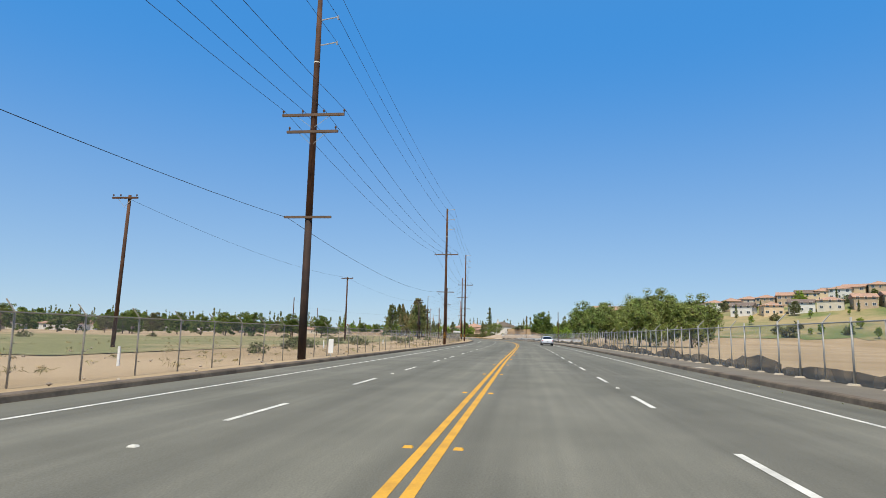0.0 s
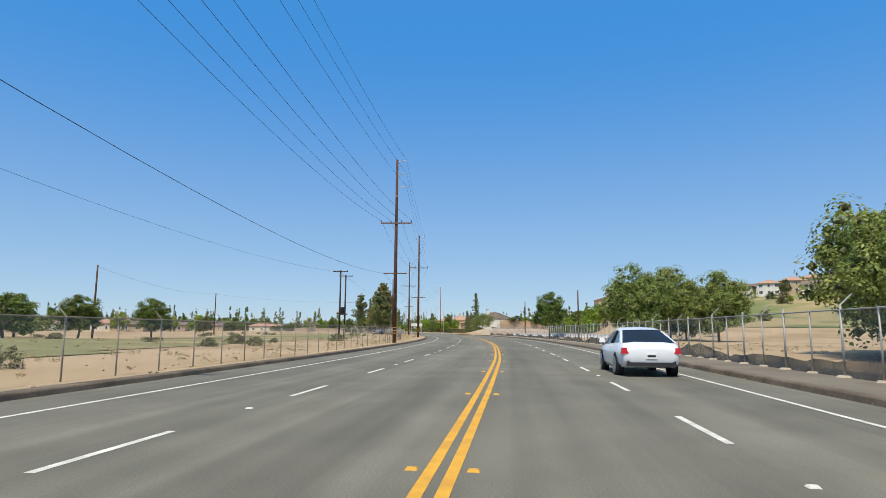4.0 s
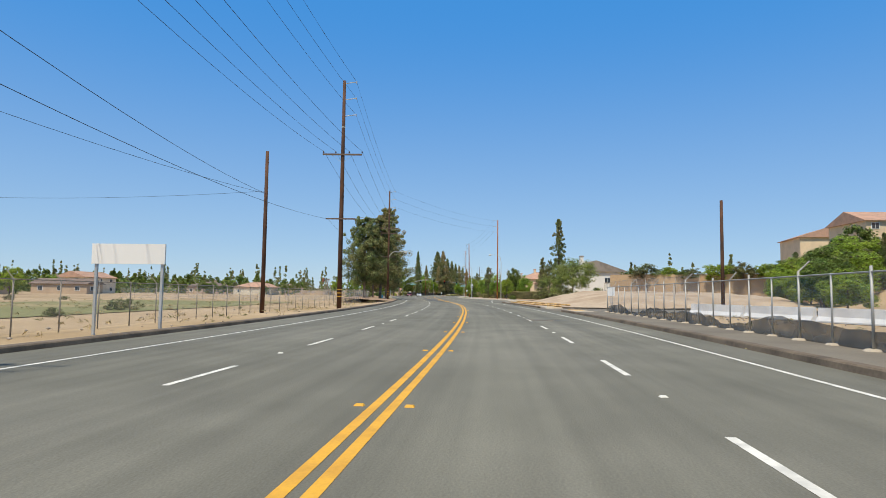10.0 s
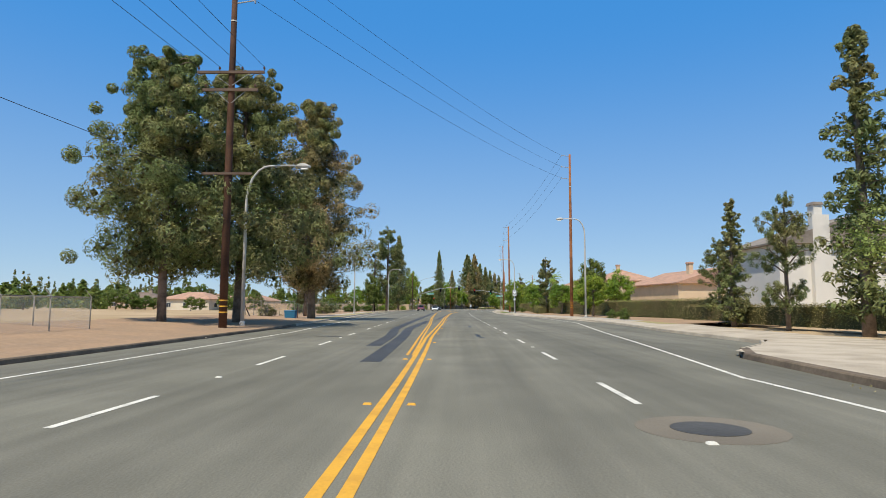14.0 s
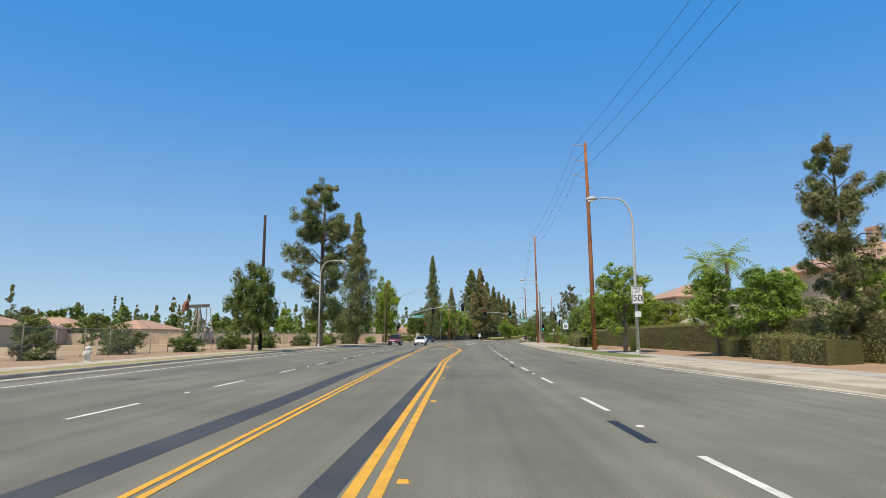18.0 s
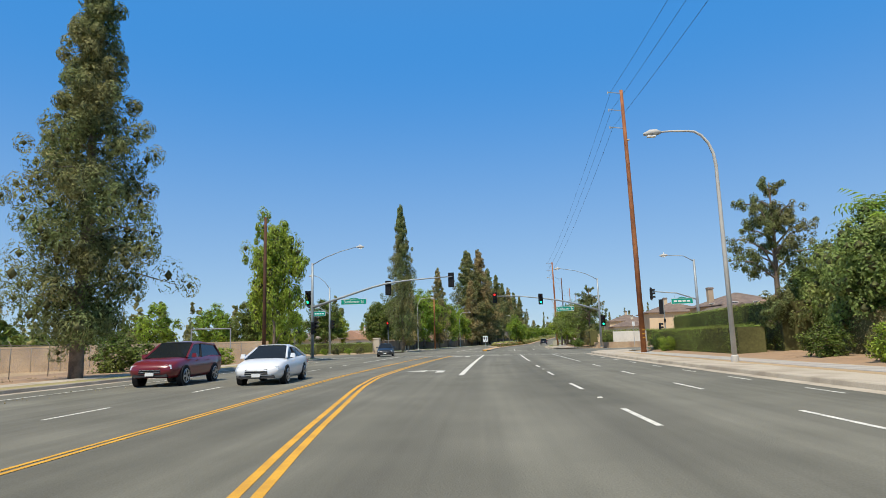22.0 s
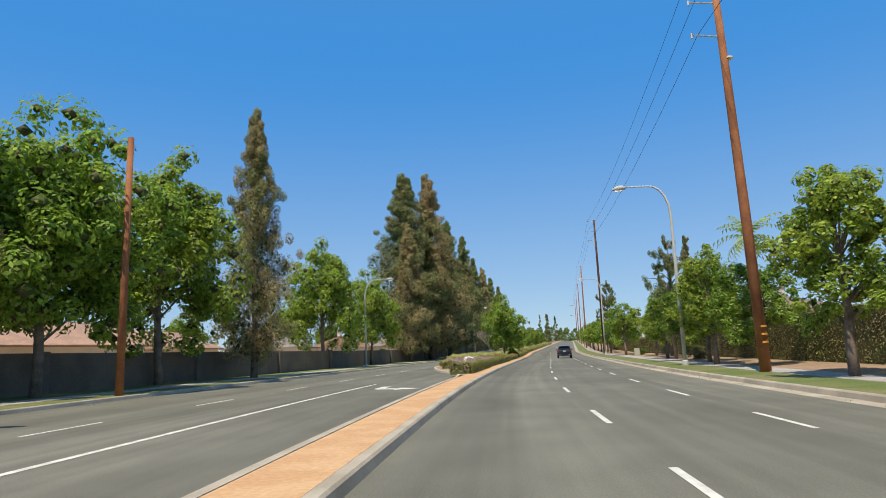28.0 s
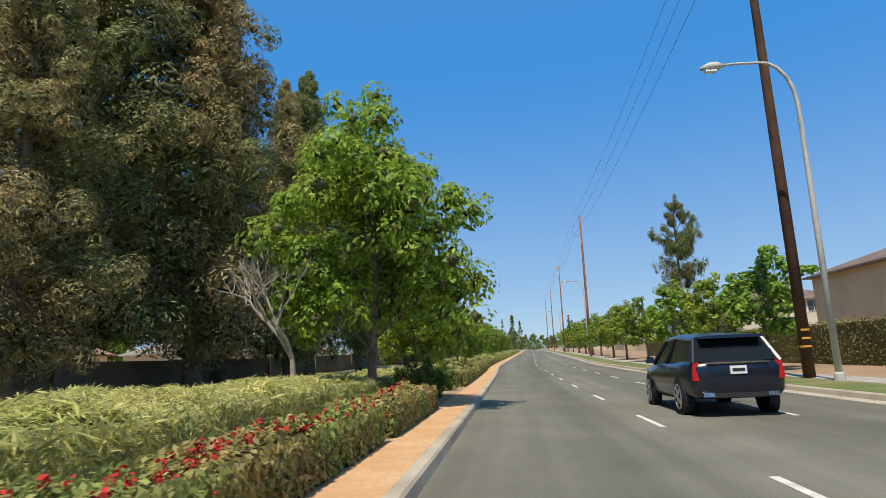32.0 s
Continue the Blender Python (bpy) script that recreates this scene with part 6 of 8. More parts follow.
part("canopy", ([(math.cos(k * math.pi / 4) * 1.5, math.sin(k * math.pi / 4) * 1.5, 2.3) for k in range(8)] + [(0, 0, 2.9)], [(k, (k + 1) % 8, 8) for k in range(8)]), mat("blue_canvas", (0.03, 0.035, 0.20), 0.9, vary=0.15, fine=20, bump=0.1), pu)
for s, d, h, i in ((476, 15.5, 6.8, 1), (480.5, 18, 7.6, 1), (472, 18.5, 7.0, 0), (488, 19, 6.5, 1)):
    plant("pepper", s, d, h, i, 0.8, 0.2, label="dense olive-green shrubby tree behind the hedge")
plant("sparse", 559, 11, 8.0, 0, 1.1, 0.2)
plant("small_pine", 554, 12.6, 10.0, 0, 0.95, 0.2)
plant("small_pine", 603.5, 9.8, 9.8, 0, 0.65, 0.2)
plant("pine_open", 676, 11.5, 13.5, 0, 0.7, 0.2)
plant("sparse", 622, 13.5, 8.0, 0, 0.8, 0.2)
plant("cypress", 621, 15, 11, 1, 0.8, 0.2)
for s, d, h, i in ((443, 11.6, 1.3, 0), (452, 11.2, 1.2, 1), (470, 12, 1.6, 2), (476, 12.4, 1.6, 0), (498, 11.4, 1.3, 2), (503, 12.0, 1.4, 0), (350, 14, 1.1, 0), (356, 14.4, 1.0, 0), (545, 9.8, 1.3, 0), (548, 10, 1.3, 0), (566, 10.4, 1.0, 0), (600, 10.8, 1.0, 1), (629, 10.6, 1.1, 0), (424, 11.5, 1.0, 0)):
    plant("bush", s, d, h, i, 1.1, 0.15)
# sign wall and stone planter at the corner
SIGNW = mat("white_sign_wall", (0.70, 0.66, 0.58), 0.85, vary=0.12, fine=8, mix_scale=0.8, bump=0.3)
STONE = mat("tan_stone", (0.45, 0.34, 0.22), 0.9, vary=0.25, fine=4, mix_scale=1.0, other=(0.34, 0.24, 0.16), bump=0.6)
wall_strip("sign_wall", [(540.2, 14.4), (538.0, 18.6)], 1.55, 0.35, SIGNW, "low white stone entrance wall without lettering", kind="", z=0.7)
for k in range(3):
    wall_strip("planter_wall", [(539.5, 11.6), (536.8, 14.6), (534.8, 18.0), (534.0, 24.0)], 0.22 + 0.22 * k, 0.34 - 0.03 * k, STONE, "tan stone planter wall course", kind="structure", z=0.12)
hedge(543.5, 541.5, 13, 42, 2.0, 1.6, HEDGE_GREEN, 0.10, 26, 0.4, "green hedge behind the entrance wall", 10)
for k in range(7):
    plant("bush", 541.5 - 0.2 * k, 14 + 3.6 * k, 1.5 + 0.3 * (k % 3), k, 1.2, 0.3)

# ---- left-hand side past the pines ----
STEEL_PIPE = mat("grey_pipe", (0.38, 0.40, 0.40), 0.5, 0.3, vary=0.1, bump=0)
plant("pine_full", 323.6, -18.9, 17.4, 1, 0.95, 0.3)
plant("pine_full", 328.0, -16.2, 18.0, 1, 1.0, 0.3, label="large dark pine beside the road")
plant("pine_full", 347.3, -15.9, 20.8, 0, 0.98, 0.3)
plant("pine_open", 362, -20.0, 12.5, 1, 0.95)
plant("pine_open", 451.2, -21.9, 22.2, 0, 1.0)
plant("pine_near", 476.2, -22.6, 22.6, 0, 0.85)
plant("broad", 425.6, -21.3, 7.8, 1, 0.8, label="leafy tree with dead twigs beside a cut-off pole")
plant("broad", 504, -23.0, 14.3, 2, 0.55, label="tall slim leafy tree beside the wall")
for s, d, h, i in ((398, -30, 2.4, 0), (405, -26, 1.6, 1), (417, -28.2, 2.4, 0), (423, -26, 1.8, 0), (434.5, -27, 1.8, 0), (438, -27.4, 1.8, 0), (440, -25, 2.0, 0), (459, -27.4, 1.2, 1), (460.5, -26.8, 2.0, 0), (474, -26.6, 1.9, 0), (485, -26, 2.6, 0), (468, -26, 1.8, 2), (496, -24.5, 1.6, 2), (360, -24, 1.5, 1), (390, -24, 1.8, 1)):
    plant("bush", s, d, h, i, 1.2, 0.0)
wall_strip("tan_wall", [(503.5, -23.6), (498, -33), (491, -45), (478, -72), (470, -95)], 2.0, 0.25, TAN_WALL, "long tan plastered wall behind the vacant land", z=0.0)
wall_strip("tan_wall", [(503.9, -23.6), (510, -27), (513, -60)], 2.0, 0.25, TAN_WALL, "tan plastered wall along the side street", z=0.0)
pf = empty("pipe_frame", at(499.5, -25.2, 0.1), "tall grey pipe frame before the tan wall", "frame", rz=heading(499) + 35)
part("crossbar", tube([(-3.2, 0, 3.0), (0, 0, 3.0)], 0.05, 6), STEEL_PIPE, pf)
for x in (-3.2, 0):
    part("upright", tube([(x, 0, -0.1), (x, 0, 3.0)], 0.05, 6), STEEL_PIPE, pf)
fence("chain_link_fence", 470, 502, [(470, -92), (478, -70), (490, -43.5), (497, -31.5), (502, -23.2)], 1.0, 0.0, -1, "galvanised chain-link fence with wire arms before the tan wall")
for i in range(26):
    s, d = rr.uniform(430, 515), -38 - rr.uniform(0, 50)
    plant("broad", s, d - 22, rr.uniform(3.2, 5.4), 1, 1.3, label="dark green tree behind the tan wall")
house(at(478, -105, 0), heading(478), 16, 11, 3.0, 3, 1, True, 1, (2, 1), 0.36, 4, label="low house with a brown roof among trees")
# beyond the crossing, left: hedge, shrubs, wall
hedge(543, 547, -31, -23, 1.5, 1.4, HEDGE_GREEN, 0.10, 30, 0.15, "clipped dark green hedge at the corner", 12)
hedge(544, 550, -70, -31, 1.5, 1.4, HEDGE_GREEN, 0.12, 40, 0.15, "clipped dark green hedge along the side street", 13)
for k in range(9):
    plant("bush", 541.3 + 0.1 * k, -23.5 - 1.9 * k, 0.95, 1 + k % 2, 1.1, 0.15, "rounded clipped brown-green shrub at the corner")
for s, d, h in ((556, -34, 9.5), (560, -42, 9), (553, -46, 10), (566, -50, 9), (558, -56, 9.5), (572, -38, 8.5), (552, -64, 9.5)):
    plant("broad", s, d, h, int(s) % 3, 1.0, label="leafy eucalyptus with pale trunks behind the hedge")
bw = wall_strip("block_wall", run(548, 1300, -22.3, -22.3, 10), 1.95, 0.2, BLOCK, "long dark brown concrete-block wall along the pavement")
BLOCK_PALE = mat("block_pilaster", (0.23, 0.17, 0.13), 0.9, vary=0.2, fine=9, mix_scale=0.6, bump=0.3)
for k in range(18):
    s = 552 + 12.2 * k
    m = Matrix.Translation(at(s, -22.2, 0)) @ pose(0, 0, 0, 0, 0, heading(s))
    part("pilaster", moved(box(-0.22, -0.22, -0.1, 0.22, 0.22, 2.02), m), BLOCK_PALE, bw)
    part("coping", strip(s + 0.24, s + 11.96, -22.45, -22.15, 1.955, 4.0), BLOCK_PALE, bw)
for k in range(60):
    # block courses seen as shallow ledges between the pilasters
    s = 552.3 + 12.2 * (k // 5)
    part("block_course", strip(s, s + 11.6, -22.19, -22.175, 0.36 + 0.32 * (k % 5), 4.0, 0.352 + 0.32 * (k % 5)), BLOCK_PALE, bw)
pl = empty("gate_pillar", at(547.5, -22.2, 0.1), "pale concrete pillar at the wall's end", "pillar", rz=heading(547))
part("shaft", box(-0.5, -0.5, -0.1, 0.5, 0.5, 2.2), CONCRETE, pl)
part("cap", box(-0.58, -0.58, 2.2, 0.58, 0.58, 2.36, 0.06), CONCRETE, pl)
plant("pine_near", 548.8, -18.2, 24.4, 0, 0.6, 0.1, "very tall open pine with a bare pale trunk")
plant("pine_near", 570, -21.5, 16.4, 1, 0.65, 0.1)
plant("pine_near", 591.3, -19.6, 18.6, 1, 0.75, 0.1, "rusty brown-green conifer beside the wall")
for s, d, h, i, w in ((567, -26.5, 9.0, 1, 0.9), (574.7, -20.9, 12.0, 0, 0.95), (583.6, -21.4, 12.9, 2, 0.95), (612, -22.5, 12.9, 2, 0.9), (577, -26, 11, 1, 1.0), (627.5, -22.0, 11.5, 0, 0.75), (561, -25.5, 9, 1, 1.0)):
    plant("broad", s, d, h, i, w, 0.1)
for s, d, h, i, w in ((652.5, -23.2, 31.4, 0, 1.15), (656.8, -19.8, 32.0, 1, 0.95), (664, -21.5, 25, 0, 1.0), (677, -19.8, 27.6, 0, 0.9), (687, -17.9, 26.0, 0, 0.85), (645.5, -21, 21, 1, 1.0), (668, -18.6, 22.5, 1, 0.9), (700, -20, 24, 1, 0.9), (716, -20, 25, 0, 0.9), (734, -20, 24, 1, 0.9), (752, -20, 23, 0, 0.9), (775, -20, 22, 0, 0.9)):
    plant("pine_near" if s < 690 else "pine_tall", s, d, h, i, w, 0.1)
for s, d in ((574, -42), (592, -38), (612, -42), (634, -38), (664, -38), (690, -36), (715, -36)):
    house(at(s, d, 0.1), heading(s) + 90 + (s * 7 % 30 - 15), 13, 10, 2.6, int(s) % 3 + 1, (0, 2)[s % 4 == 2], s % 4 > 1, 1, (2, 1) if s % 3 else None, 0.36, 3, label="single-storey house behind the block wall")
for i in range(14):
    plant("broad", 560 + i * 13, -44 - (i * 7 % 16), 6 + i % 4, i, 1.0)

# ---- median planting ----
FLOWER = mat("red_petals", (0.55, 0.035, 0.03), 0.6, vary=0.2, fine=2, leaf=0.3, bump=0)
FLOWER_P = mat("pink_petals", (0.68, 0.42, 0.50), 0.6, vary=0.2, fine=2, leaf=0.3, bump=0)
ROSE_LEAF = mat("rose_leaves", (0.34, 0.40, 0.12), 0.6, vary=0.3, fine=1.5, mix_scale=0.6, other=(0.44, 0.36, 0.14), leaf=0.45, bump=0)
MEADOW = mat("meadow_grass", (0.64, 0.60, 0.24), 0.7, vary=0.3, fine=1.5, mix_scale=0.5, other=(0.50, 0.51, 0.17), leaf=0.45, bump=0)
OLIVE_BUSH = mat("dusty_hedge_leaves", (0.46, 0.44, 0.16), 0.65, vary=0.3, fine=1.5, mix_scale=0.5, other=(0.40, 0.42, 0.13), leaf=0.5, bump=0)


def low_bed(name, s0, s1, d0, d1, h, m, n, leaf, seed, label, flower=None, nf=0, aspect=0.6, side=0.3):
    """A clipped or mounded low planting: leaves over its top and down its sides, a dark body inside, blossoms on top."""
    q = np.random.default_rng(seed)
    base = at((s0 + s1) / 2, (d0 + d1) / 2, 0.15)
    L, W = s1 - s0, abs(d1 - d0)

    def top(u, w):
        edge = np.clip(np.minimum(np.minimum(w, 1 - w) * W, np.minimum(u, 1 - u) * L) / side, 0, 1) ** 0.45
        return h * edge * (0.84 + 0.10 * np.sin(u * L * 1.7 + seed) + 0.08 * np.sin(w * 9 + u * L * 0.9) + 0.06 * np.sin(u * L * 4.1 + w * 13))

    u, w = q.uniform(0, 1, n), q.uniform(0, 1, n)
    flank = q.uniform(0, 1, n) < 2 * h / (2 * h + W)
    right = q.uniform(0, 1, n) < 0.6
    w = np.where(flank, np.where(right, 1 - q.uniform(0, 0.12, n) * side / W, q.uniform(0, 0.12, n) * side / W), w)
    zz = np.where(flank, h * 0.85 * q.uniform(0.03, 1, n), top(u, w) * q.uniform(0.86, 1.06, n))
    gs = np.linspace(s0, s1, 25)
    ref = [(at(x, d0), at(x, d1)) for x in gs]

    def place(u, w, z):
        su = s0 + L * u
        a = [np.interp(su, gs, [r[0][k] for r in ref]) for k in range(3)]
        b = [np.interp(su, gs, [r[1][k] for r in ref]) for k in range(3)]
        return np.stack([a[0] + (b[0] - a[0]) * w - base.x, a[1] + (b[1] - a[1]) * w - base.y, a[2] + 0.15 + z - base.z], 1)

    c = place(u, w, zz)
    t = (ref[-1][0] - ref[0][0]).normalized()
    out = np.where(flank, np.where(right, 1.0, -1.0), 0.0)
    lean = np.stack([t.y * out, -t.x * out, np.where(flank, 0.3, 1.0)], 1)
    vs, fs = leaves(c, np.full((n, 3), 0.05), 1, leaf, aspect, 0.2, q, -0.9 if aspect < 0.3 else 0.0, lean=lean)
    ob = empty(name, base, label, "planting", "median planting")
    o = new("foliage", fast_mesh("foliage", vs, fs, m))
    o.parent = ob
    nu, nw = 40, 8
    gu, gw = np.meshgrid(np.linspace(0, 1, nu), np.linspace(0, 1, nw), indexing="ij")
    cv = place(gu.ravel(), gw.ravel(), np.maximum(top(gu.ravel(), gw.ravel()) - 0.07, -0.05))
    # sheet 7 cm below the leaf tops, darker than the foliage, closes the gaps
    part("inner_core", (cv.tolist(), [(a * nw + b, (a + 1) * nw + b, (a + 1) * nw + b + 1, a * nw + b + 1) for a in range(nu - 1) for b in range(nw - 1)]), HEDGE_CORE, ob, "dark sheet under the leaves")
    if flower:
        k = q.choice(np.flatnonzero(~flank), nf, False)
        heads = c[k] + np.array([0, 0, 0.06])
        fv, ff = leaves(heads, np.full((nf, 3), 0.045), 7, 0.027, 0.8, 0.8, q)
        o = new("blossoms", fast_mesh("blossoms", fv, ff, flower))
        o.parent = ob
    return ob


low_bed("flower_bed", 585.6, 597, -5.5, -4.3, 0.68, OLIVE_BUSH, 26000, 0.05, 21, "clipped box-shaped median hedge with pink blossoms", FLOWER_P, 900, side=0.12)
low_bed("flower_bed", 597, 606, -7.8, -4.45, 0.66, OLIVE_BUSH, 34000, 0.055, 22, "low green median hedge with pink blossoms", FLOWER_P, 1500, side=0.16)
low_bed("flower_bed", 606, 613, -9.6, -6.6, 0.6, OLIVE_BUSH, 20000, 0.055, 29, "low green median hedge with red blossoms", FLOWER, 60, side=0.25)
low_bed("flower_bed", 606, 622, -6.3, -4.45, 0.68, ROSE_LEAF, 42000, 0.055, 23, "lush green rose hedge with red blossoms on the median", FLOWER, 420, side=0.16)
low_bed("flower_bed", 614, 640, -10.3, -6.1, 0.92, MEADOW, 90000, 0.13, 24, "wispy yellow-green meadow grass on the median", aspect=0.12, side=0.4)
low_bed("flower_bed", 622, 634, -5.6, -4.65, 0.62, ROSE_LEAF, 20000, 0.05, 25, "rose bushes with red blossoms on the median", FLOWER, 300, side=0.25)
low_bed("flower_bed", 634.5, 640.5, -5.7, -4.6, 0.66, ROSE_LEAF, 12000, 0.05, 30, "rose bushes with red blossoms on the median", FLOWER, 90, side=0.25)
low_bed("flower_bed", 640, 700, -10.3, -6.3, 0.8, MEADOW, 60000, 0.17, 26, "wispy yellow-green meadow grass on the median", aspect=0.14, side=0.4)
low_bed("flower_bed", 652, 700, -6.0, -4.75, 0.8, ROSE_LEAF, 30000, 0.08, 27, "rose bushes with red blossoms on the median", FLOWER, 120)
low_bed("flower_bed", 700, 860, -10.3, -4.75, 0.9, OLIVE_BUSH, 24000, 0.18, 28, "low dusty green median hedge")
for s, d, h in ((642.3, -5.5, 1.35), (645.2, -5.4, 1.25), (649.5, -5.4, 1.15), (661, -5.4, 1.2)):
    plant("bush", s, d, h, 0, 0.8, 0.15, "dark rounded shrub at the median kerb")
plant("broad", 641.5, -6.5, 8.8, 0, 0.85, 0.1, "bright green leafy tree on the median")
TWIG = mat("bare_grey_twigs", (0.42, 0.36, 0.29), 0.9, vary=0.25, fine=14, mix_scale=2.0, bump=0.4)


def bare_tree(s, d, h, seed, label):
    """A dying tree: a forked trunk whose boughs split again and again into bare twigs."""
    rb = random.Random(seed)
    ob = empty("bare_tree", at(s, d, 0.1), label, "tree", "trees on the median")
    wood, twigs = [], []

    def grow(p, way, length, r, deep):
        q = p + way * length
        mid = p.lerp(q, 0.5) + Vector((rb.uniform(-1, 1), rb.uniform(-1, 1), 0.4)) * length * 0.08
        (wood if deep < 2 else twigs).append(tube([p, mid, q], [r, r * 0.8, r * 0.6], 5, False))
        if deep < 5:
            for _ in range(3 if deep < 4 else 2):
                turn = Vector((rb.uniform(-1, 1), rb.uniform(-1, 1), rb.uniform(-0.1, 0.8)))
                grow(q, (way * 0.9 + turn * 0.75).normalized(), length * rb.uniform(0.6, 0.8), r * 0.58, deep + 1)

    grow(Vector((0, 0, -0.2)), Vector((-0.08, 0, 1)).normalized(), h * 0.3, 0.12, 0)
    part("trunk", join(*wood), TWIG, ob, smooth=True)
    part("twig_crown", join(*twigs), TWIG, ob)
    return ob


bare_tree(640.6, -8.3, 5.6, 8, "half-bare grey tree with dead twigs on the median")
for s, i in ((656, 0), (668, 2), (682, 0), (697, 2), (713, 0), (730, 2), (750, 0), (775, 2), (805, 0)):
    plant("broad", s, -7.4, 6.0, i, 0.85, 0.1, "leafy green tree on the median")

# ---- traffic signals and signs ----
SIGNAL_BLACK = mat("signal_black", (0.012, 0.012, 0.013), 0.55, vary=0.2, fine=12, bump=0.05)
STEEL = mat("signal_mast_steel", (0.33, 0.36, 0.37), 0.5, 0.3, vary=0.12, fine=14, mix_scale=1.2, bump=0.05)
SIGN_WHITE = mat("sign_white", (0.80, 0.80, 0.78), 0.5, vary=0.06, fine=10, bump=0)
SIGN_GREEN = mat("sign_green", (0.0, 0.30, 0.22), 0.45, vary=0.08, fine=10, bump=0)
SIGN_BLACK = mat("sign_black", (0.012, 0.012, 0.012), 0.5, vary=0.1, bump=0)


def glow(name, colour, power):
    m = bpy.data.materials.new(name)
    m.use_nodes = True
    b = m.node_tree.nodes["Principled BSDF"]
    b.inputs["Base Color"].default_value = (*colour, 1)
    b.inputs["Emission Color"].default_value = (*colour, 1)
    b.inputs["Emission Strength"].default_value = power
    return m


LIT = {"green": glow("lit_green_lens", (0.02, 0.95, 0.55), 1.6), "red": glow("lit_red_lens", (1.0, 0.03, 0.02), 1.6)}
OFF = [mat("dark_red_lens", (0.06, 0.008, 0.006), 0.3, vary=0.1, bump=0), mat("dark_amber_lens", (0.06, 0.03, 0.004), 0.3, vary=0.1, bump=0), mat("dark_green_lens", (0.005, 0.035, 0.02), 0.3, vary=0.1, bump=0)]


def writing(text, size, m, parent, x, y, z, rz=0.0, spread=1.0):
    cu = bpy.data.curves.new("lettering", "FONT")
    cu.body, cu.size, cu.align_x, cu.align_y, cu.extrude = text, size, "CENTER", "CENTER", 0.002
    cu.space_character = spread
    cu.materials.append(m)
    ob = new("lettering", cu)
    ob.parent = parent
    ob.matrix_basis = pose(x, y, z, 90, 0, rz)
    return ob


def signal_head(parent, x, y, z, rz, lit="", plate=True, h=1.3):
    """Three lamps, top z; faces the local -y before turning."""
    m = pose(x, y, z, 0, 0, rz)
    w = h / 3 * 0.42
    hd = part("signal_head", moved(box(-w, -0.1, -h, w, 0.14, 0, 0.02), m), SIGNAL_BLACK, parent, "black three-lamp signal head")
    if plate:
        part("backplate", moved(box(-w - 0.13, 0.02, -h - 0.12, w + 0.13, 0.05, 0.12), m), SIGNAL_BLACK, hd)
    for k in range(3):
        zc = -h * (k + 0.5) / 3
        on = (lit == "red" and k == 0) or (lit == "green" and k == 2)
        part("lens", moved(tube([(0, -0.1, zc), (0, -0.125, zc)], w * 0.82, 12), m), LIT[lit] if on else OFF[k], hd, "lit %s lens" % lit if on else "")
        arc = [a * math.pi / 8 for a in range(-1, 10)]
        vs = [(w * 0.92 * math.cos(a), yy, zc + w * 0.92 * math.sin(a)) for yy in (-0.1, -0.36) for a in arc]
        vs += [(w * 0.86 * math.cos(a), yy, zc + w * 0.86 * math.sin(a)) for yy in (-0.1, -0.36) for a in arc]
        n = len(arc)
        fs = [(i, i + 1, n + i + 1, n + i) for i in range(n - 1)] + [(2 * n + i + 1, 2 * n + i, 3 * n + i, 3 * n + i + 1) for i in range(n - 1)] + [(n + i, n + i + 1, 3 * n + i + 1, 3 * n + i) for i in range(n - 1)]
        part("visor", moved((vs, fs), m), SIGNAL_BLACK, hd)
    return hd


def mast(s, d, top, label, z=0.14):
    ob = empty("traffic_signal", at(s, d, z), label, "traffic signal", "signals at the crossing", rz=heading(s))
    part("pole", tube([(0, 0, 0), (0, 0, top * 0.5), (0, 0, top - z)], [0.17, 0.145, 0.11], 12), STEEL, ob, smooth=True)
    part("base", tube([(0, 0, 0), (0, 0, 0.09)], 0.27, 8), STEEL, ob)
    return ob


def arm(ob, pts, r0, r1, name="mast_arm", z=0.14):
    n = len(pts)
    return part(name, tube([(x, 0, zz - z) for x, zz in pts], [r0 + (r1 - r0) * i / (n - 1) for i in range(n)], 10), STEEL, ob, smooth=True)


def luminaire(ob, x, z, k, zz=0.14):
    hd = part("lamp_head", tube([(x - k * 0.1, 0, z - zz), (x + k * 0.1, 0, z - zz + 0.02), (x + k * 0.45, 0, z - zz), (x + k * 0.75, 0, z - zz - 0.04)], [0.05, 0.13, 0.15, 0.05], 8), LAMP_GREY, ob, smooth=True)
    part("lens", box(x + k * 0.35 - 0.18, -0.1, z - zz - 0.19, x + k * 0.35 + 0.18, 0.1, z - zz - 0.11, 0.03), LENS, hd)
    part("photocell", tube([(x + k * 0.3, 0, z - zz + 0.12), (x + k * 0.3, 0, z - zz + 0.3)], 0.05, 6), SIGN_WHITE, hd)


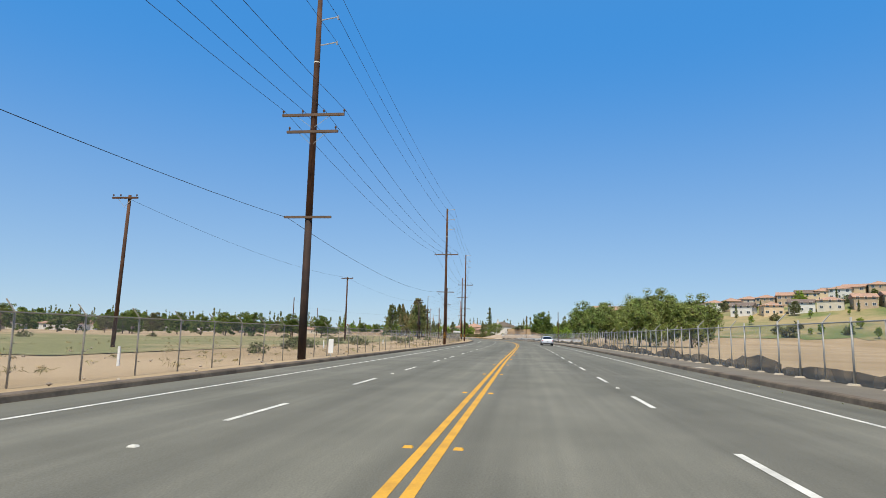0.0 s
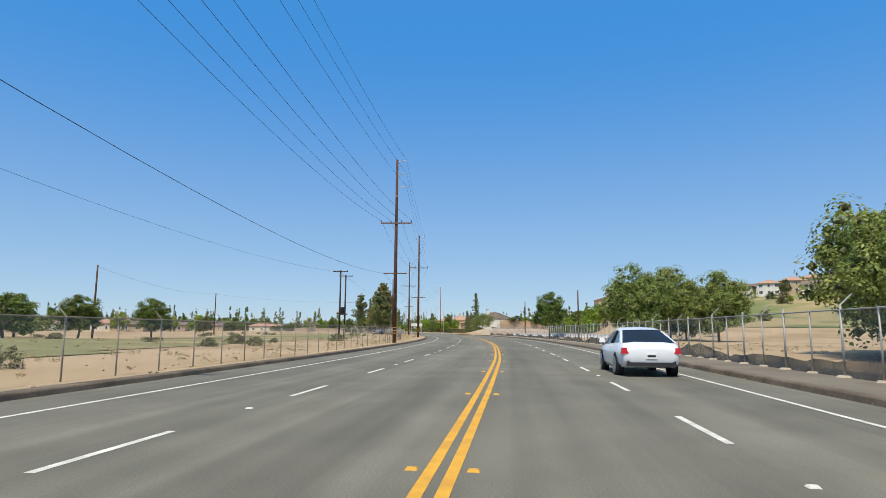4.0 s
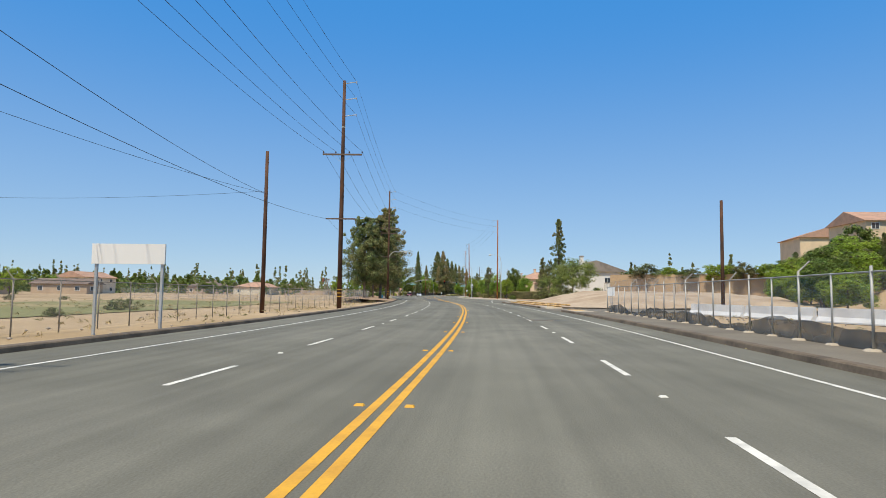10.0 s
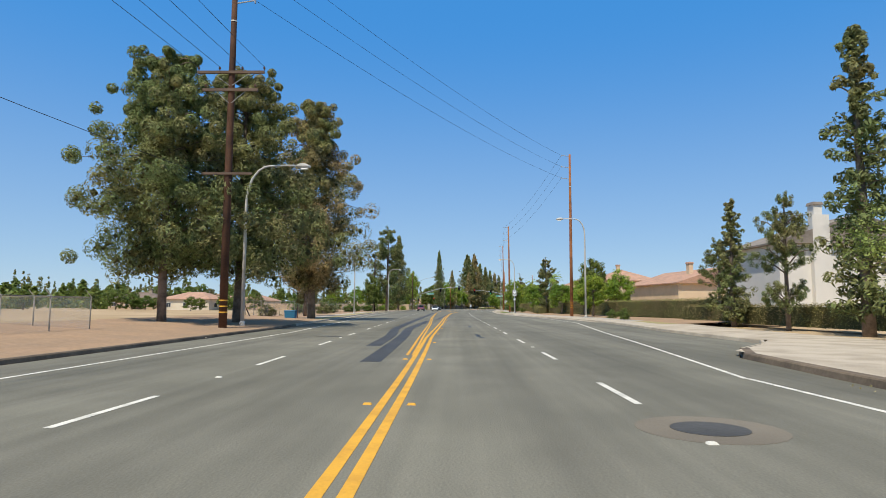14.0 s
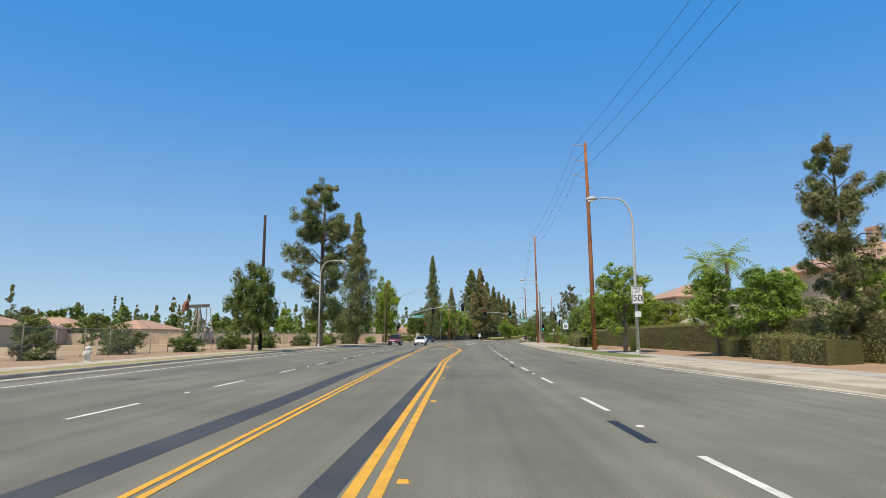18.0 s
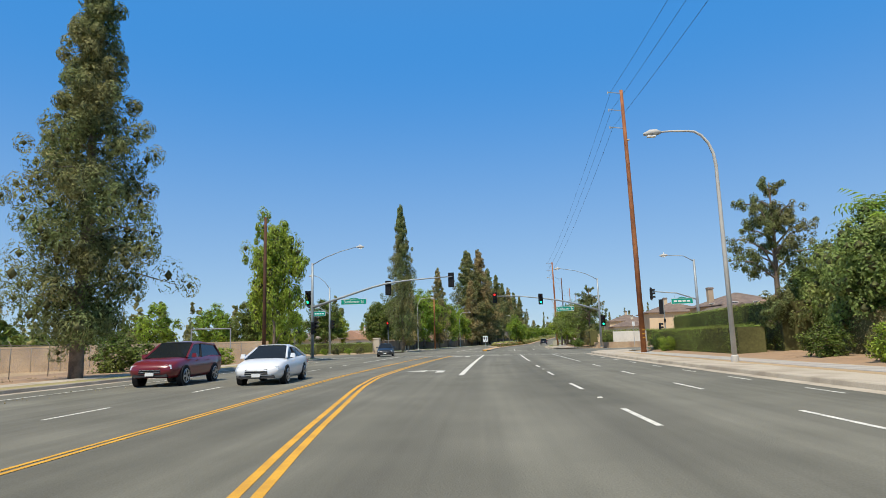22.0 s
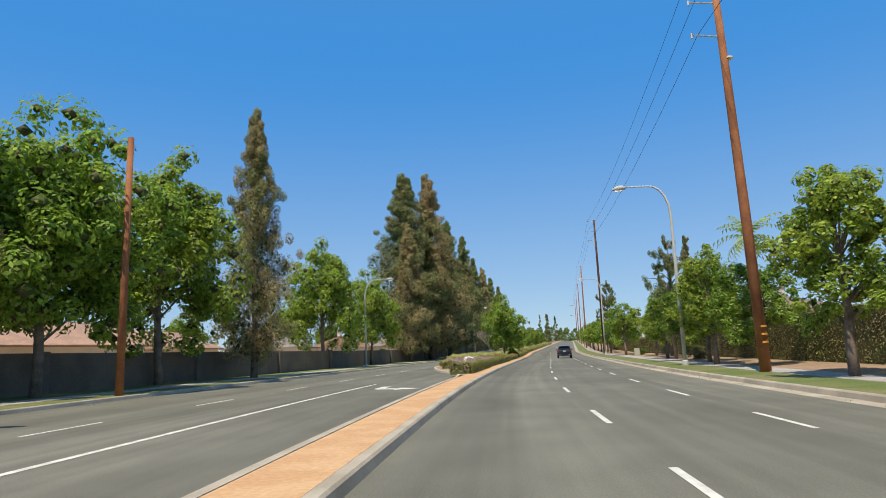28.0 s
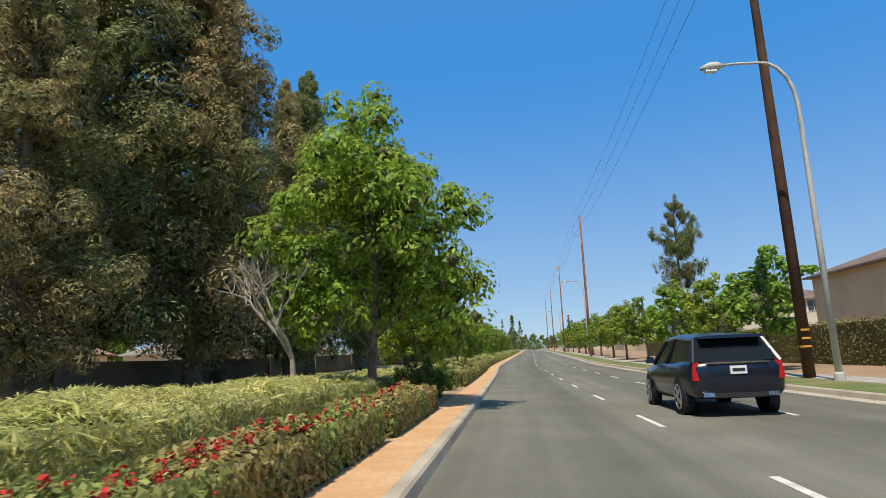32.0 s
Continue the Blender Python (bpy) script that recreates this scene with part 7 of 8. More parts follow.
def street_sign(ob, x0, x1, z0, z1, text, z=0.14, y=-0.2):
    sg = part("name_sign", box(x0, y - 0.02, z0 - z, x1, y + 0.02, z1 - z), SIGN_WHITE, ob, "green street name sign with white edge")
    part("panel", box(x0 + 0.04, y - 0.026, z0 - z + 0.04, x1 - 0.04, y - 0.021, z1 - z - 0.04), SIGN_GREEN, sg)
    part("crest", tube([(x0 + (x1 - x0) * k, y, z1 - z + e) for k, e in ((0.32, 0), (0.42, 0.05), (0.5, 0.09), (0.58, 0.05), (0.68, 0))], 0.05, 6), SIGN_GREEN, sg)
    for x in (x0 + 0.4, x1 - 0.4):
        part("hanger", tube([(x, y, z1 - z), (x, 0, z1 - z + 0.35)], 0.02, 5), STEEL, sg)
    if text:
        writing(text, (z1 - z0) * 0.72, SIGN_WHITE, sg, (x0 + x1) / 2, y - 0.029, (z0 + z1) / 2 - z)
    else:
        for k in range(4):
            a = x0 + (x1 - x0) * (0.12 + 0.2 * k)
            part("bar", box(a, y - 0.031, (z0 + z1) / 2 - z - 0.09, a + (x1 - x0) * 0.15, y - 0.027, (z0 + z1) / 2 - z + 0.09), SIGN_WHITE, sg)


def rel(pts, d):
    return [(q - d, z) for q, z in pts]


nl = mast(511.5, -21.6, 10.2, "tall grey signal mast with a long curved arm")
arm(nl, rel([(-21.6, 5.45), (-18.4, 6.4), (-15.1, 7.37), (-13.5, 7.72), (-11.5, 7.93), (-9.2, 8.08), (-6.6, 8.2)], -21.6), 0.14, 0.06)
arm(nl, rel([(-21.6, 10.0), (-20.2, 10.75), (-18.5, 11.35), (-16.8, 11.75)], -21.6), 0.05, 0.04, "lamp_arm")
luminaire(nl, 4.9, 11.75, 1)
signal_head(nl, 8.15, 0.22, 7.9 - 0.14, 180)
signal_head(nl, 14.85, 0.22, 8.5 - 0.14, 180)
signal_head(nl, -0.45, -0.1, 7.1 - 0.14, 0, "green")
signal_head(nl, 0.3, 0.2, 4.5 - 0.14, 100, plate=False)
signal_head(nl, 0.15, -0.3, 3.9 - 0.14, 60, plate=False)
street_sign(nl, 3.15, 5.9, 5.6, 6.19, "Sunflower St")

fr = mast(536.5, 12.1, 9.75, "tall grey signal mast with lit lamps on the far corner")
arm(fr, rel([(12.1, 5.25), (9.0, 6.27), (6.5, 6.85), (4.0, 7.25), (0.78, 7.66), (-2.6, 7.75)], 12.1), 0.14, 0.06)
arm(fr, rel([(12.1, 9.6), (10.6, 10.45), (9.0, 11.0), (7.0, 11.35)], 12.1), 0.05, 0.04, "lamp_arm")
luminaire(fr, -5.2, 11.35, -1)
signal_head(fr, -8.1, -0.2, 7.75 - 0.14, 0, "green")
signal_head(fr, -14.6, -0.2, 8.15 - 0.14, 0, "red")
signal_head(fr, 0.42, -0.2, 4.4 - 0.14, 0, "green")
street_sign(fr, -6.0, -3.5, 5.3, 5.9, "Sunflower St")

fl = mast(539.3, -27.6, 10.2, "grey signal mast with lamp on the far corner")
arm(fl, [(0, 10.0), (-0.7, 11.0), (-1.6, 11.8), (-2.4, 12.1)], 0.05, 0.04, "lamp_arm")
luminaire(fl, -2.5, 12.1, -1)
arm(fl, [(0, 6.1), (-1.5, 7.1), (-3.2, 7.5)], 0.08, 0.05)
signal_head(fl, -3.2, -0.1, 8.5 - 0.14, -70)
signal_head(fl, 0.4, -0.1, 5.2 - 0.14, 70, plate=False)
street_sign(fl, -2.5, -0.6, 5.9, 6.6, "")

nr = mast(513.4, 18.6, 9.2, "grey signal mast with lamp at the near corner")
arm(nr, [(0, 9.0), (-1.0, 9.6), (-2.6, 9.75)], 0.05, 0.04, "lamp_arm")
luminaire(nr, -2.7, 9.75, -1)
arm(nr, [(0, 5.0), (-2.0, 5.75), (-4.4, 6.0)], 0.08, 0.05)
signal_head(nr, -4.6, -0.1, 6.3 - 0.14, 60, h=1.1)
street_sign(nr, -2.7, -0.5, 4.6, 5.2, "")
pd = empty("signal_post", at(513.2, 15.1, 0.14), "short grey signal post with black heads", "traffic signal", "signals at the crossing", rz=heading(513))
part("post", tube([(0, 0, 0), (0, 0, 4.9)], 0.06, 8), STEEL, pd)
signal_head(pd, -0.2, 0.1, 5.0, 150, plate=False, h=1.5)
part("push_button_box", box(-0.1, -0.14, 2.6, 0.1, -0.04, 3.0), SIGNAL_BLACK, pd)
for s, d, h, lit, rz in ((544.0, -19.6, 4.7, "red", 0), (527.9, 18.2, 2.9, "", 60)):
    ps = empty("signal_post", at(s, d, 0.14), "slim signal post with its red lamp lit" if lit else "slim signal post with one black head", "traffic signal", "signals at the crossing", rz=heading(s))
    part("post", tube([(0, 0, 0), (0, 0, h)], 0.05, 8), STEEL, ps)
    signal_head(ps, 0, -0.16, h, rz, lit, plate=False, h=1.2)


def sign_post(s, d, h, label, z=0.14, name="road_sign", r=0.03):
    ob = empty(name, at(s, d, z), label, "sign", "road signs", rz=heading(s))
    part("post", tube([(0, 0, 0), (0, 0, h)], r, 6), GALV, ob)
    return ob


def plate(ob, x0, x1, z0, z1, y=-0.05, m=None, label=""):
    return part("panel", box(x0, y - 0.008, z0, x1, y + 0.008, z1), m or SIGN_WHITE, ob, label)


# keep-right sign on the median
kr = sign_post(537.5, -4.1, 2.02, "white median sign with black shield and curved arrow")
pn = plate(kr, -0.33, 0.33, 1.14, 2.0)
part("symbol", ([(-0.26, -0.062, 1.86), (-0.06, -0.062, 1.86), (-0.06, -0.062, 1.62), (-0.16, -0.062, 1.46), (-0.26, -0.062, 1.62)], [(0, 4, 3, 2, 1)]), SIGN_BLACK, pn)
part("arrow", join(tube([(0.04, -0.056, 1.22), (0.08, -0.056, 1.36), (0.14, -0.056, 1.5), (0.14, -0.056, 1.74)], 0.04, 6), tube([(0.14, -0.056, 1.7), (0.14, -0.056, 1.92)], [0.11, 0.005], 6)), SIGN_BLACK, pn)
# speed limit on the lamp
sl = sign_post(413.2, 8.98, 4.6, "white speed limit sign fixed on the lamp mast", r=0.02)
pn = plate(sl, -0.38, 0.38, 3.35, 4.55, -0.16)
part("edge", join(box(-0.35, -0.173, 4.49, 0.35, -0.169, 4.52), box(-0.35, -0.173, 3.38, 0.35, -0.169, 3.41), box(-0.35, -0.173, 3.38, -0.32, -0.169, 4.52), box(0.32, -0.173, 3.38, 0.35, -0.169, 4.52)), SIGN_BLACK, pn)
writing("SPEED", 0.20, SIGN_BLACK, pn, 0, -0.172, 4.36)
writing("LIMIT", 0.20, SIGN_BLACK, pn, 0, -0.172, 4.15)
writing("50", 0.62, SIGN_BLACK, pn, 0, -0.172, 3.72)
plate(sl, -0.2, 0.2, 2.5, 2.85, -0.16, None, "small white plate")
ws = sign_post(445.6, 8.9, 2.75, "small white square sign on a thin post")
pn = plate(ws, -0.3, 0.3, 2.1, 2.75)
part("bar", join(box(-0.2, -0.064, 2.5, 0.2, -0.06, 2.56), box(-0.2, -0.064, 2.38, 0.2, -0.06, 2.44), box(-0.15, -0.064, 2.26, 0.15, -0.06, 2.32)), SIGN_BLACK, pn)
plate(sign_post(504.8, -21.3, 3.1, "white panel sign on a thin steel post"), -0.35, 0.35, 2.4, 3.1)
plate(sign_post(525.7, 14.5, 3.1, "thin post with a small pale sign"), -0.15, 0.15, 2.6, 3.1)
plate(sign_post(250.6, 7.6, 1.9, "white notice panel on the fence"), -0.28, 0.28, 1.2, 1.85)
mp = sign_post(34.5, -13.3, 1.05, "short white marker panel beside the kerb", z=-0.1)
plate(mp, -0.14, 0.14, 0.25, 1.05)
for s, d in ((24, -19), (60, -22), (78, -20), (18, -25)):
    st = empty("marker_stake", at(s, d, -0.2), "short white survey stake in the dirt", "stake", "survey stakes")
    part("stake", box(-0.05, -0.03, -0.1, 0.05, 0.03, 0.75), SIGN_WHITE, st)

# ---- vehicles ----
TYRE = mat("tyre_rubber", (0.015, 0.015, 0.015), 0.85, vary=0.2, fine=20, bump=0.1)
RIM = mat("alloy_rim", (0.55, 0.55, 0.56), 0.3, 0.9, vary=0.08, bump=0)
CAR_GLASS = mat("car_glass", (0.012, 0.015, 0.018), 0.08, vary=0.05, bump=0, spec=0.45)
PLASTIC = mat("black_plastic", (0.02, 0.02, 0.022), 0.6, vary=0.1, bump=0)
CHROME = mat("chrome", (0.75, 0.75, 0.76), 0.15, 1.0, vary=0.03, bump=0)
RED_LAMP = mat("tail_lamp", (0.5, 0.012, 0.01), 0.2, vary=0.05, bump=0, spec=0.6)
CLEAR_LAMP = mat("headlamp", (0.62, 0.66, 0.70), 0.1, vary=0.05, bump=0, spec=0.8)


def paint(name, colour):
    m = mat(name, colour, 0.28, 0.0, vary=0.04, fine=3, bump=0, spec=0.6)
    b = m.node_tree.nodes["Principled BSDF"]
    b.inputs["Coat Weight"].default_value, b.inputs["Coat Roughness"].default_value = 0.4, 0.08
    return m


SEDAN = dict(body=[(-2.33, 0.62, 0.48, 0.78), (-2.28, 0.80, 0.36, 0.93), (-2.1, 0.86, 0.30, 1.0), (-1.6, 0.90, 0.24, 1.02), (-0.9, 0.91, 0.2, 0.99), (0.4, 0.91, 0.2, 0.95), (1.15, 0.90, 0.2, 0.93), (1.8, 0.87, 0.22, 0.83), (2.15, 0.80, 0.26, 0.72), (2.3, 0.68, 0.32, 0.62), (2.34, 0.5, 0.38, 0.55)],
             cabin=[(-1.95, 1.0), (-1.0, 1.37), (-0.35, 1.45), (0.25, 1.41), (1.15, 0.93)], top=0.58, belt=0.80, axles=(-1.38, 1.38), r=0.33)
SUV = dict(body=[(-2.4, 0.72, 0.52, 0.98), (-2.36, 0.88, 0.42, 1.08), (-2.2, 0.93, 0.36, 1.13), (-1.5, 0.95, 0.3, 1.13), (0.6, 0.95, 0.28, 1.08), (1.2, 0.94, 0.3, 1.06), (1.9, 0.91, 0.32, 0.97), (2.25, 0.84, 0.38, 0.86), (2.38, 0.7, 0.44, 0.76), (2.42, 0.5, 0.5, 0.68)],
           cabin=[(-2.34, 1.10), (-1.95, 1.60), (-0.6, 1.69), (0.25, 1.65), (1.15, 1.07)], top=0.66, belt=0.85, axles=(-1.42, 1.44), r=0.37)


def car(s, d, shape, m, label, turn=0.0, name="car"):
    ob = empty(name, at(s, d, 0.0), label, "car", "cars on the road", rz=heading(s) + turn)
    st = shape["body"]
    vs, fs = [], []
    for y, w, zb, zt in st:
        e = min(0.12, (zt - zb) / 3)
        half = [(w * 0.86, zb), (w * 0.97, zb + e), (w, (zb + zt) / 2), (w * 0.97, zt - e * 0.7), (w * 0.86, zt - 0.02), (w * 0.5, zt + 0.015)]
        vs += [(x, y, z) for x, z in half] + [(-x, y, z) for x, z in reversed(half)]
    n = 12
    for i in range(len(st) - 1):
        for k in range(n):
            a, b = i * n + k, i * n + (k + 1) % n
            fs.append((a, a + n, b + n, b))
    fs += [tuple(range(n)), tuple((len(st) - 1) * n + k for k in range(n - 1, -1, -1))]
    body = part("body", (vs, fs), m, ob, smooth=True)
    cab = shape["cabin"]
    zb = cab[0][1] - 0.04
    wt, wb = shape["top"], shape["belt"]
    zmax = max(z for _, z in cab)

    def ring(y, z):
        k = (z - zb) / (zmax - zb)
        w = wb + (wt - wb) * k
        return [(w + 0.005, y, z - 0.07 * k), (w * 0.9, y, z), (0, y, z + 0.02 * k), (-w * 0.9, y, z), (-w - 0.005, y, z - 0.07 * k)]
    rows = [ring(y, z) for y, z in cab]
    vs = [p for r in rows for p in r]
    base = len(vs)
    vs += [(sx * wb, y, zb - 0.05) for y, _ in cab for sx in (1, -1)]
    fs = []
    for i in range(len(cab) - 1):
        for k in range(4):
            fs.append((i * 5 + k, i * 5 + k + 1, i * 5 + k + 6, i * 5 + k + 5))
        fs.append((base + 2 * i, i * 5, i * 5 + 5, base + 2 * i + 2))
        fs.append((i * 5 + 4, base + 2 * i + 1, base + 2 * i + 3, i * 5 + 9))
    cabin = part("glazing", (vs, fs), CAR_GLASS, ob, "dark tinted car windows")
    rv = [(x * 1.01, y, z + 0.012) for r in rows[1:4] for x, y, z in r]
    part("roof", (rv, [(i * 5 + k, i * 5 + k + 1, i * 5 + k + 6, i * 5 + k + 5) for i in range(2) for k in range(4)]), m, ob, smooth=True)
    for sx in (1, -1):
        idx = 0 if sx > 0 else 4
        line = [Vector(r[idx]) for r in rows]
        part("pillar", tube([(sx * wb, cab[0][0], zb), line[1]], 0.05, 6), m, ob)
        part("pillar", tube([line[3], (sx * wb, cab[4][0] + 0.02, zb)], 0.045, 6), m, ob)
        part("pillar", tube([line[2] + Vector((0, 0.1, 0)), (sx * (wb + 0.01), -0.2, zb)], 0.035, 6), PLASTIC, ob)
        part("roof_rail", tube(line[1:4], 0.035, 6), m, ob)
        part("mirror", moved(box(-0.1, -0.06, -0.08, 0.1, 0.08, 0.08, 0.03), pose(sx * (wb + 0.16), cab[4][0] - 0.35, zb + 0.08)), m, ob)
        for y in (-0.75, 0.35):
            part("door_handle", box(sx * (st[4][1] + 0.012) - 0.012, y - 0.1, zb - 0.13, sx * (st[4][1] + 0.012) + 0.012, y + 0.1, zb - 0.10), m, ob)
        for y in shape["axles"]:
            r = shape["r"]
            x1, x0 = sx * (st[3][1] + 0.012), sx * (st[3][1] - 0.2)
            part("wheel_arch", tube([(x0, y, r), (sx * (st[3][1] + 0.004), y, r)], r * 1.14, 18), PLASTIC, ob)
            wh = part("wheel", tube([(x0, y, r), (x0 + sx * 0.05, y, r), (x1 - sx * 0.03, y, r), (x1 + sx * 0.008, y, r)], [r * 0.95, r, r, r * 0.93], 20), TYRE, ob, "black tyre")
            part("rim", join(*[moved(box(-0.02, 0.05, -r * 0.1, 0.02, r * 0.68, r * 0.1), pose(x1 + sx * 0.012, y, r) @ Matrix.Rotation(math.tau * k / 5, 4, "X")) for k in range(5)], tube([(x1, y, r), (x1 + sx * 0.02, y, r)], r * 0.2, 10), tube([(x1 + sx * 0.012, y + r * 0.7 * math.cos(a), r + r * 0.7 * math.sin(a)) for a in [math.tau * k / 14 for k in range(15)]], 0.02, 5, False)), RIM, wh, "silver spoked rim")
        yr, yf = st[1][0], st[-3][0]
        zr = (st[1][2] + st[1][3]) / 2 + 0.14
        if shape is SUV:
            part("tail_light", join(box(sx * 0.80 - 0.09, yr - 0.03, zr - 0.16, sx * 0.80 + 0.09, yr + 0.25, zr + 0.2, 0.03)), RED_LAMP, ob, "red tail light")
            part("exhaust", box(sx * 0.62 - 0.11, yr - 0.07, 0.40, sx * 0.62 + 0.11, yr + 0.1, 0.48, 0.01), CHROME, ob)
        else:
            part("tail_light", box(sx * 0.62 - 0.24, yr - 0.04, zr - 0.10, sx * 0.62 + 0.24, yr + 0.25, zr + 0.07, 0.03), RED_LAMP, ob, "red tail light")
        part("headlight", box(sx * 0.62 - 0.17, yf - 0.18, st[-3][3] - 0.2, sx * 0.62 + 0.17, yf + 0.09, st[-3][3] - 0.04, 0.04), CLEAR_LAMP, ob, "clear headlight")
    yr = st[0][0]
    part("rear_bumper", box(-0.72, yr + 0.0, st[1][2] - 0.04, 0.72, yr + 0.5, st[1][2] + 0.12, 0.03), PLASTIC, ob, "dark lower bumper")
    zc = st[0][3] - (0.06 if shape is SUV else 0.16)
    pl_ = part("number_plate", box(-0.16, yr - 0.03, zc - 0.08, 0.16, yr + 0.02, zc + 0.08), SIGN_WHITE, ob, "white number plate")
    part("bar", box(-0.12, yr - 0.036, zc - 0.03, 0.12, yr - 0.031, zc + 0.03), CABLE, pl_)
    if shape is SUV:
        part("trim_strip", box(-0.6, yr - 0.025, zc + 0.13, 0.6, yr + 0.02, zc + 0.155), CHROME, ob)
        part("spoiler", box(-0.62, cab[1][0] - 0.28, 1.56, 0.62, cab[1][0] + 0.05, 1.61, 0.01), m, ob)
    yf = st[-1][0]
    part("grille", box(-0.42, yf - 0.12, st[-1][2] + 0.0, 0.42, yf + 0.015, st[-1][3] + 0.02, 0.02), PLASTIC, ob, "dark front grille")
    for k in range(2):
        part("grille_bar", box(-0.4, yf, st[-1][2] + 0.05 + 0.07 * k, 0.4, yf + 0.025, st[-1][2] + 0.075 + 0.07 * k), CHROME, ob)
    part("front_bumper", box(-0.66, yf - 0.4, st[-2][2] - 0.06, 0.66, yf + 0.0, st[-2][2] + 0.05, 0.03), PLASTIC, ob, "dark lower bumper")
    pl_ = part("number_plate", box(-0.16, yf + 0.016, st[-1][2] - 0.08, 0.16, yf + 0.03, st[-1][2] + 0.04), SIGN_WHITE, ob, "white number plate")
    return ob


PEARL = paint("white_car_paint", (0.78, 0.79, 0.80))
car(102.6, 1.65, SEDAN, PEARL, "white four-door sedan driving in the outer lane")
car(640.0, 1.85, SUV, paint("dark_blue_car_paint", (0.006, 0.009, 0.022)), "dark navy blue sport utility car in the outer lane")
car(471.5, -11.0, SEDAN, PEARL, "white oncoming sedan with a wide chrome grille", 184)
car(472.0, -15.2, SUV, paint("dark_red_car_paint", (0.16, 0.012, 0.018)), "dark red oncoming sport utility car", 183)
car(518.2, -15.0, SEDAN, paint("black_car_paint", (0.012, 0.014, 0.016)), "black oncoming compact car at the crossing", 188)

# ---- oil pump jack in the vacant land ----
RUST = mat("rusty_red_steel", (0.30, 0.11, 0.06), 0.8, vary=0.3, fine=8, mix_scale=1.0, other=(0.18, 0.08, 0.05), bump=0.3)
PALE_STEEL = mat("weathered_pale_steel", (0.42, 0.37, 0.30), 0.7, vary=0.2, fine=8, mix_scale=0.8, other=(0.30, 0.24, 0.18), bump=0.2)
pj = empty("pump_jack", at(481.6, -53.5, -0.1), "weathered steel oil pump jack standing idle", "pump jack", rz=heading(445) + 78)
part("foundation", box(-4.4, -1.2, -0.3, 4.6, 1.2, 0.35), CONCRETE, pj)
part("walking_beam", moved(box(-3.2, -0.2, -0.3, 3.0, 0.2, 0.3), pose(0, 0, 7.1, 0, -4, 0)), PALE_STEEL, pj)
hv = []
for y in (-0.28, 0.28):
    hv += [(-2.9, y, 6.3), (-3.3, y, 7.9)] + [(-3.3 - 0.95 * math.sin(a), y, 6.4 + 1.5 * math.cos(a)) for a in (0.3, 0.7, 1.1, 1.5, 1.9)]
nh = len(hv) // 2
part("horse_head", (hv, [tuple(range(nh)), tuple(range(2 * nh - 1, nh - 1, -1))] + [(i, i + nh, (i + 1) % nh + nh, (i + 1) % nh) for i in range(nh)]), RUST, pj, "rusty red horse head")
for x in (-1.5, 1.3):
    for y in (-0.9, 0.9):
        part("leg", tube([(x, y, 0.3), (0, y * 0.25, 6.9)], 0.13, 6), PALE_STEEL, pj)
for z in (2.0, 3.6, 5.2):
    k = 1 - z / 7.2
    for y in (-0.9, 0.9):
        part("brace", tube([(-1.5 * k, y * (0.25 + 0.75 * k), z), (1.3 * k, y * (0.25 + 0.75 * k), z)], 0.06, 5), PALE_STEEL, pj)
part("ladder", join(tube([(-1.0, -1.0, 0.3), (-0.1, -0.35, 6.8)], 0.04, 5), tube([(-0.6, -1.0, 0.3), (0.1, -0.35, 6.8)], 0.04, 5), *[tube([(-1.0 + 0.9 * k / 16, -1.0 + 0.65 * k / 16, 0.3 + 6.5 * k / 16), (-0.6 + 0.7 * k / 16, -1.0 + 0.65 * k / 16, 0.3 + 6.5 * k / 16)], 0.025, 4) for k in range(1, 16)]), PALE_STEEL, pj)
for y in (-0.75, 0.75):
    part("pitman_arm", tube([(2.9, y * 0.5, 6.9), (3.2, y, 2.6)], 0.1, 6), PALE_STEEL, pj)
    part("crank", moved(box(-0.35, -0.15, -1.9, 0.35, 0.15, 0.5), pose(3.2, y, 2.5, 0, 35, 0)), PALE_STEEL, pj)
    part("counterweight", moved(box(-0.85, -0.2, -2.2, 0.85, 0.2, -0.9, 0.1), pose(3.2, y, 2.5, 0, 35, 0)), PALE_STEEL, pj)
part("gearbox", box(2.2, -0.6, 0.9, 4.0, 0.6, 3.0, 0.15), PALE_STEEL, pj)
part("motor", box(4.0, -0.5, 0.35, 4.5, 0.5, 1.2, 0.1), RUST, pj)
part("polished_rod", tube([(-4.25, 0, 0.2), (-4.25, 0, 6.2)], 0.04, 5), PALE_STEEL, pj)

# ---- small street furniture ----
BLUE = mat("blue_plastic", (0.03, 0.16, 0.28), 0.5, vary=0.15, fine=8, bump=0.1)
bn = empty("litter_bin", at(343.7, -16.9, 0.1), "blue-green box beside a thin post on the verge", "bin", rz=heading(343))
part("body", box(-0.42, -0.4, 0, 0.42, 0.4, 0.75, -0.04), BLUE, bn)
part("lid", box(-0.48, -0.46, 0.75, 0.48, 0.46, 0.83, 0.03), BLUE, bn)
part("post", tube([(0.55, 0.2, -0.1), (0.55, 0.2, 1.3)], 0.035, 6), POLE, bn)
HYD = mat("hydrant_paint", (0.62, 0.60, 0.52), 0.6, vary=0.1, bump=0.05)
hy = empty("fire_hydrant", at(401.3, -20.8, 0.1), "pale fire hydrant beside the pavement", "fire hydrant")
part("barrel", tube([(0, 0, 0), (0, 0, 0.06), (0, 0, 0.07), (0, 0, 0.62), (0, 0, 0.72), (0, 0, 0.8)], [0.2, 0.2, 0.13, 0.13, 0.15, 0.05], 10), HYD, hy)
